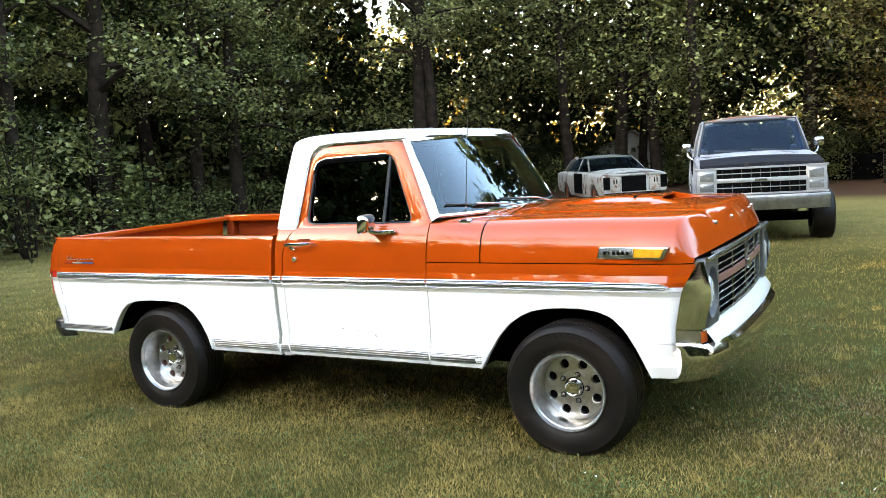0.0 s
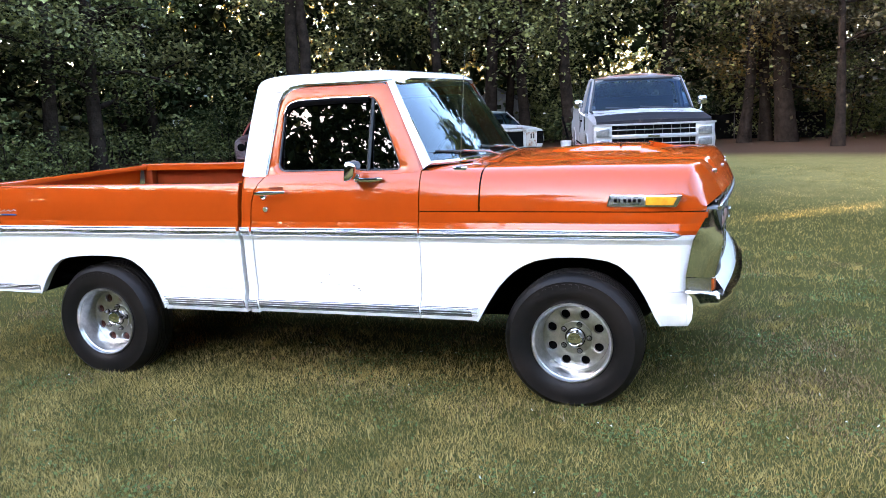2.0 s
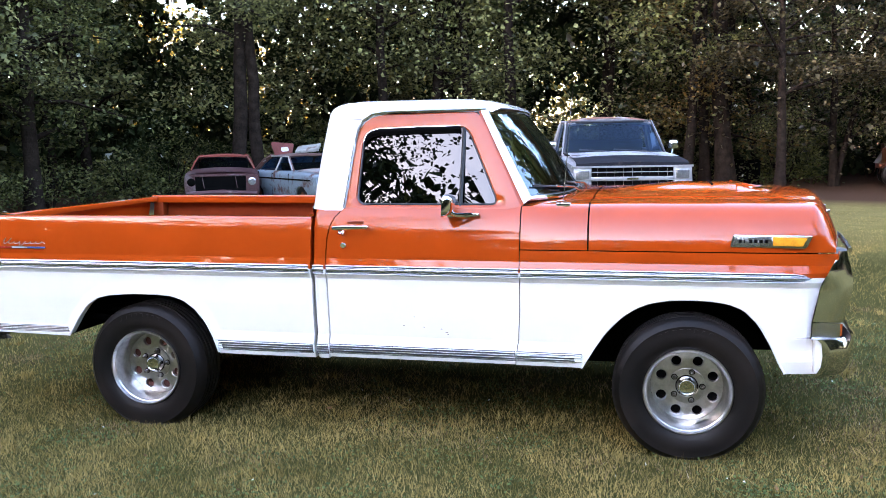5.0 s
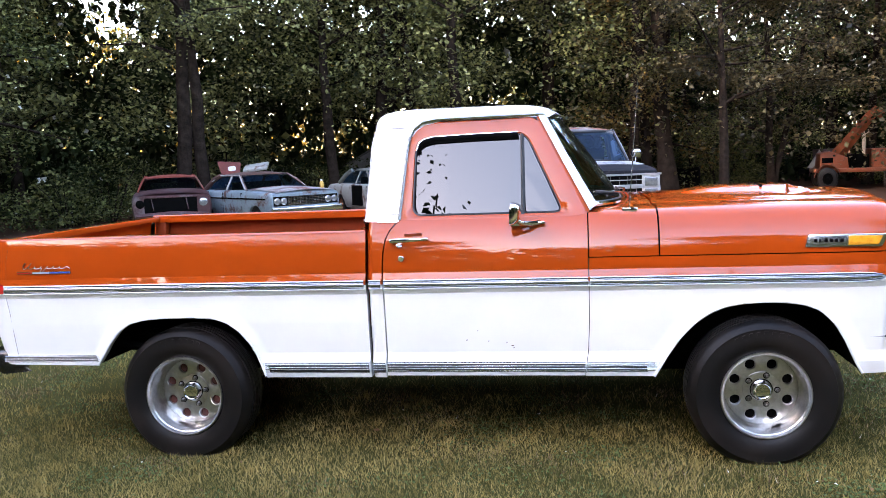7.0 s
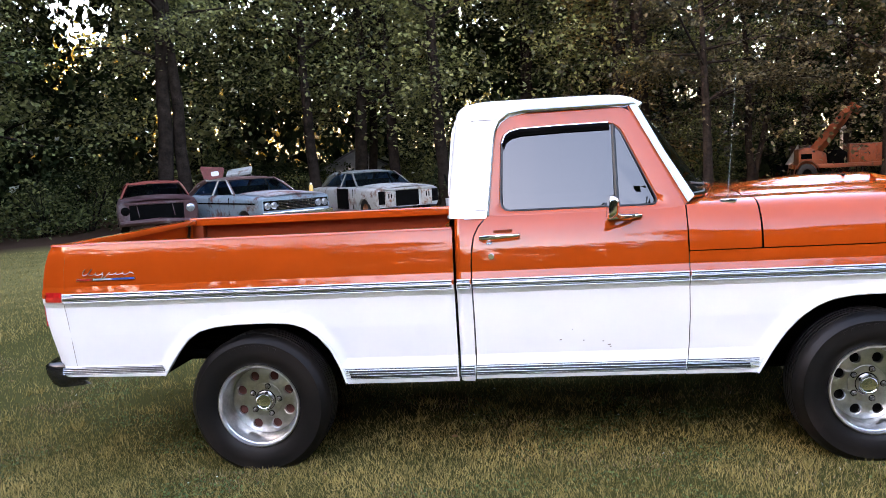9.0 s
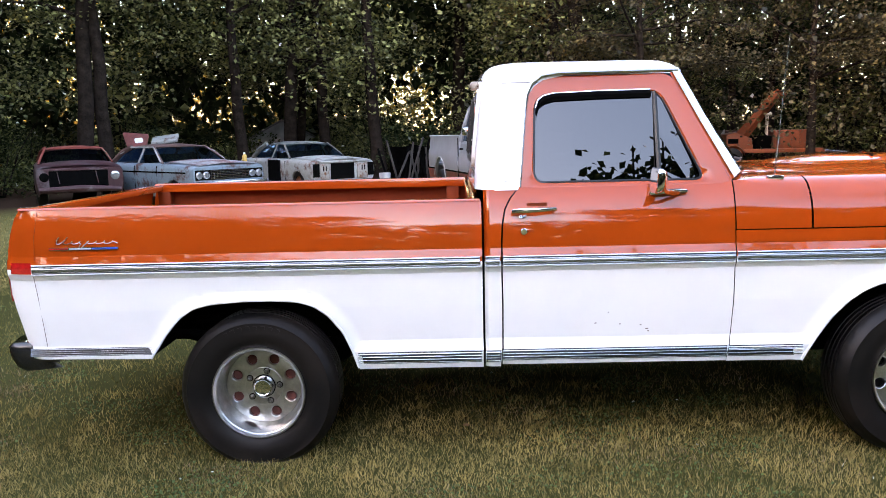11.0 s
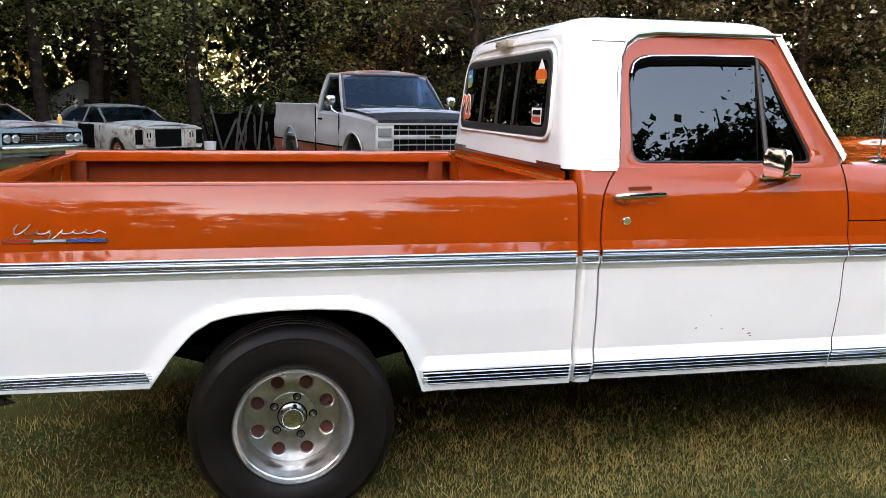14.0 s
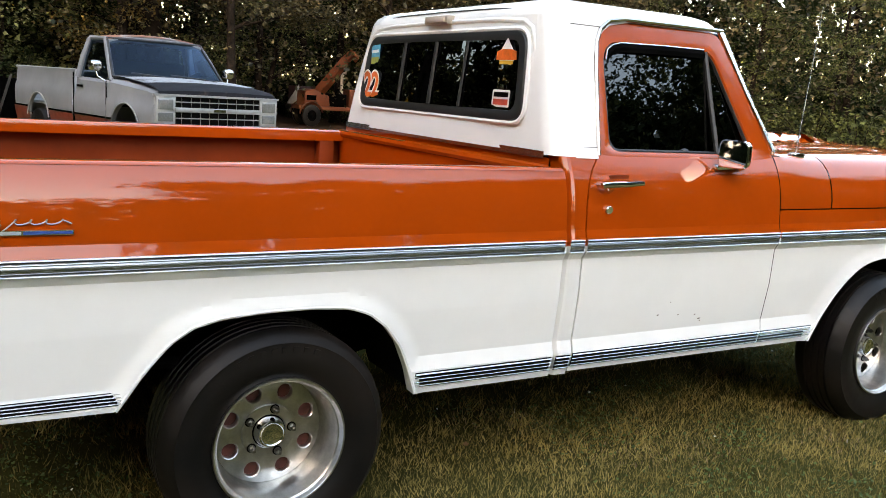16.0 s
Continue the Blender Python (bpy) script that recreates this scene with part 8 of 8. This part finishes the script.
tube(bm, [(1.75, 0, 2.22), (2.0, 0, 2.44), (2.25, 0, 2.30)], [0.18, 0.17, 0.15], 4)
part("chute", bm, M_MACHINE, mach, "raised orange discharge chute")
bm = bmesh.new()
tube(bm, [(1.55, -0.3, 1.1), (1.56, -0.3, 1.75)], 0.06, 8)
tube(bm, [(1.56, -0.3, 1.75), (1.72, -0.3, 1.82)], 0.05, 8)
part("exhaust", bm, mat("pale_pipe", (0.45, 0.36, 0.28), 0.6, var=0.3, scale=8), mach)
bm = bmesh.new()
box(bm, 1.05, 1.7, -0.6, 0.6, 0.68, 1.1, 0.03)
tube(bm, [(1.1, -0.62, 0.9), (1.3, -0.64, 1.25), (1.6, -0.62, 1.0)], 0.03, 6)
part("engine", bm, M_CHASSIS, mach, "dark engine block")
for y in (-0.85, 0.85):
    simple_wheel(mach, 0.25, y, 0.36, 0.22, M_CHASSIS, 0.5, "small black trailer tyre")
    bm = bmesh.new()
    rows = [[(0.25 + 0.45 * math.cos(t), y - 0.14, 0.36 + 0.45 * math.sin(t)), (0.25 + 0.45 * math.cos(t), y + 0.14, 0.36 + 0.45 * math.sin(t))] for t in np.linspace(0.25, math.pi - 0.1, 14)]
    grid(bm, rows)
    part("mudguard", bm, M_MACHINE, mach)
bm = bmesh.new()
tube(bm, [(2.2, -0.72, 0.02), (2.2, -0.72, 0.6)], 0.035, 6)
tube(bm, [(3.5, 0, 0.6), (4.6, 0, 0.5)], 0.05, 6)
part("jack_leg", bm, M_DULLCHROME, mach)

trailer = thing("utility_trailer", "dark box trailer with a pale triangular end board", "trailer", Matrix.Translation((10.2, 26.6, 0.03)) @ Matrix.Diagonal((0.5, 0.9, 1.0, 1.0)))
part("box", box(bmesh.new(), 0.15, 1.9, -0.6, 0.6, 0.62, 1.28, 0.02), M_OLDMAROON, trailer)
bm = bmesh.new()
prism(bm, [(-0.75, 0.66), (0.12, 1.34), (0.14, 0.64)], "y", -0.64, -0.60)
part("end_board", bm, mat("pale_board", (0.34, 0.34, 0.33), 0.7, var=0.1, scale=5), trailer, "pale triangular board")
part("frame", boxes((-0.8, 1.9, -0.55, 0.55, 0.45, 0.60)), M_CHASSIS, trailer)
for y in (-0.7, 0.7):
    simple_wheel(trailer, 0.9, y, 0.32, 0.18, M_CHASSIS, 0.5)

# ---- pale gabled shed beyond the trunks ----
house = thing("shed", "small pale gabled shed far beyond the trees", "shed", Matrix.Translation((-6.1, 31.0, 0.0)) @ Matrix.Rotation(radians(10), 4, "Z") @ Matrix.Scale(0.85, 4))
M_SIDING = mat("grey_siding", (0.20, 0.205, 0.21), 0.8, var=0.25, scale=2)
M_SHINGLE = mat("grey_shingle", (0.09, 0.09, 0.09), 0.9, var=0.3, scale=6, bump=0.01)
bm = bmesh.new()
prism(bm, [(-1.5, 0.0), (-1.5, 1.65), (0.0, 2.4), (1.5, 1.65), (1.5, 0.0)], "y", 0.0, 3.5)
part("wall", bm, M_SIDING, house, "", None)
for x in (-1.3, -0.9, -0.5, -0.1, 0.3, 0.7, 1.1):
    part("batten", box(bmesh.new(), x, x + 0.05, -0.03, 0.0, 0.0, 1.75), M_SIDING, house)
for s_ in (-1, 1):
    bm = bmesh.new()
    prism(bm, [(s_ * 1.75, 1.48), (s_ * 1.75, 1.58), (0.0, 2.52), (0.0, 2.42)], "y", -0.3, 3.8)
    part("roof", bm, M_SHINGLE, house, "dark roof slope", None)

# ---- scrap between the cars ----
M_WOODGREY = mat("weathered_board", (0.030, 0.026, 0.023), 0.9, var=0.35, scale=6, bump=0.003, bscale=30)
srng = random.Random(4)
for k in range(15):
    x, y = -1.0 + 0.11 * k + srng.uniform(-0.1, 0.1), 21.0 + srng.uniform(-0.3, 0.3)
    h, lean = srng.uniform(0.9, 1.45), srng.uniform(-0.45, 0.45)
    bm = bmesh.new()
    box(bm, -0.03, 0.03, -0.012, 0.012, 0.0, h, 0.004)
    b = tagged(obj("board", bm, M_WOODGREY if k % 3 else M_CHASSIS, 40), "weathered board leaning in a scrap pile", "board", "boards in the scrap pile")
    b.matrix_world = Matrix.Translation((x, y, 0.0)) @ Euler((srng.uniform(-0.2, 0.2), lean, srng.uniform(-0.6, 0.6))).to_matrix().to_4x4()
for k in range(4):
    x = -1.1 + 0.6 * k
    bm = bmesh.new()
    rows = [[(x + 0.33 * i, 21.9 + 0.02 * (i % 2), 0.0), (x + 0.33 * i, 21.9 + 0.05 * (i % 2), 1.05 + 0.1 * srng.random())] for i in range(3)]
    grid(bm, rows)
    bmesh.ops.solidify(bm, geom=bm.faces[:], thickness=0.02)
    tagged(obj("scrap_sheet", bm, M_CHASSIS, 30), "dark sheet metal standing in the scrap pile", "scrap sheet", "sheets in the scrap pile")
bm = bmesh.new()
lathe(bm, [(0.0, 0.0), (0.14, 0.0), (0.165, 0.36), (0.155, 0.36), (0.135, 0.02), (0.0, 0.02)], 20, Matrix.Translation((-1.12, 20.2, 0.012)) @ Matrix.Rotation(radians(90), 4, "X"))
tagged(obj("bucket", bm, mat("grey_plastic", (0.38, 0.38, 0.38), 0.6, var=0.15, scale=10), 40), "grey plastic bucket beside the white coupe", "bucket")
jug = thing("yellow_jug", "yellow plastic jug standing on the blue sedan's hood", "jug", Matrix.Translation((-3.60, 13.95, 0.905)))
bm = bmesh.new()
tube(bm, [(0, 0, 0), (0, 0, 0.17), (0, 0, 0.20), (0, 0, 0.21)], [0.048, 0.048, 0.035, 0.02], 10)
part("body", bm, mat("yellow_plastic", (0.50, 0.30, 0.06), 0.5, var=0.2, scale=10), jug)
bm = bmesh.new()
tube(bm, [(0, 0, 0.21), (0, 0, 0.25)], 0.022, 8)
part("cap", bm, M_ST_WHITE, jug)

# low dark sheet fence at the foot of the trees
fence = thing("sheet_fence", "low sagging black plastic sheet fence under the trees", "fence")
for k in range(5):
    x0, x1 = 1.6 + 0.95 * k, 2.55 + 0.95 * k
    bm = bmesh.new()
    rows = []
    for i in range(9):
        u = i / 8
        x, sag = x0 + (x1 - x0) * u, 0.06 * math.sin(math.pi * u)
        y = 26.6 - 0.10 * k + 0.03 * math.sin(9 * u + k)
        rows.append([(x, y, 0.0), (x, y + 0.02 * math.sin(14 * u + k), 0.45), (x, y, 0.88 - sag), (x, y + 0.03, 0.88 - sag), (x, y + 0.03, 0.0)])
    grid(bm, rows)
    part("sheet", bm, M_BLACK, fence)
    part("post", box(bmesh.new(), x0 - 0.02, x0 + 0.02, 26.56 - 0.10 * k, 26.59 - 0.10 * k, 0.0, 0.98, 0.005), M_WOODGREY, fence)

# maroon body panels stacked behind the blue sedan
pan = thing("hood_panel", "old maroon hood panel propped up on its end", "car panel", Matrix.Translation((-6.95, 17.3, 0.0)) @ Matrix.Rotation(radians(12), 4, "Z"))
bm = bmesh.new()
prism(bm, rounded([(-0.48, 1.66), (0.16, 1.60), (0.08, 1.25), (-0.06, 0.85), (-0.26, 0.85)], 0.06, 4), "y", -0.03, 0.03, 0.01)
part("panel", bm, patchy("faded_maroon", (0.20, 0.05, 0.045), (0.13, 0.05, 0.04), 0.55, 0.1, 3), pan)
bm = bmesh.new()
prism(bm, rounded([(-0.18, 1.38), (-0.2, 1.5), (0.0, 1.52), (0.02, 1.4)], 0.04, 4), "y", -0.036, -0.03)
part("patch", bm, M_ST_WHITE, pan)
tube_bm = bmesh.new()
tube(tube_bm, [(-0.35, 0, 0.0), (-0.12, 0, 0.8), (0.0, 0, 1.2)], 0.03, 6)
part("prop", tube_bm, M_WOODGREY, pan)
lid = thing("trunk_lid", "pale rusty trunk lid lying across the scrap", "car panel", Matrix.Translation((-6.45, 17.5, 1.46)) @ Euler((0.25, -0.12, 0.2)).to_matrix().to_4x4() @ Matrix.Diagonal((0.72, 0.8, 0.92, 1.0)))
part("lid", box(bmesh.new(), -0.45, 0.45, -0.35, 0.35, -0.05, 0.05, 0.03), M_OLDWHITE, lid)
part("leg", boxes((-0.36, -0.30, -0.05, 0.05, -1.6, 0.0), (0.30, 0.36, -0.05, 0.05, -1.6, 0.0)), M_WOODGREY, lid)
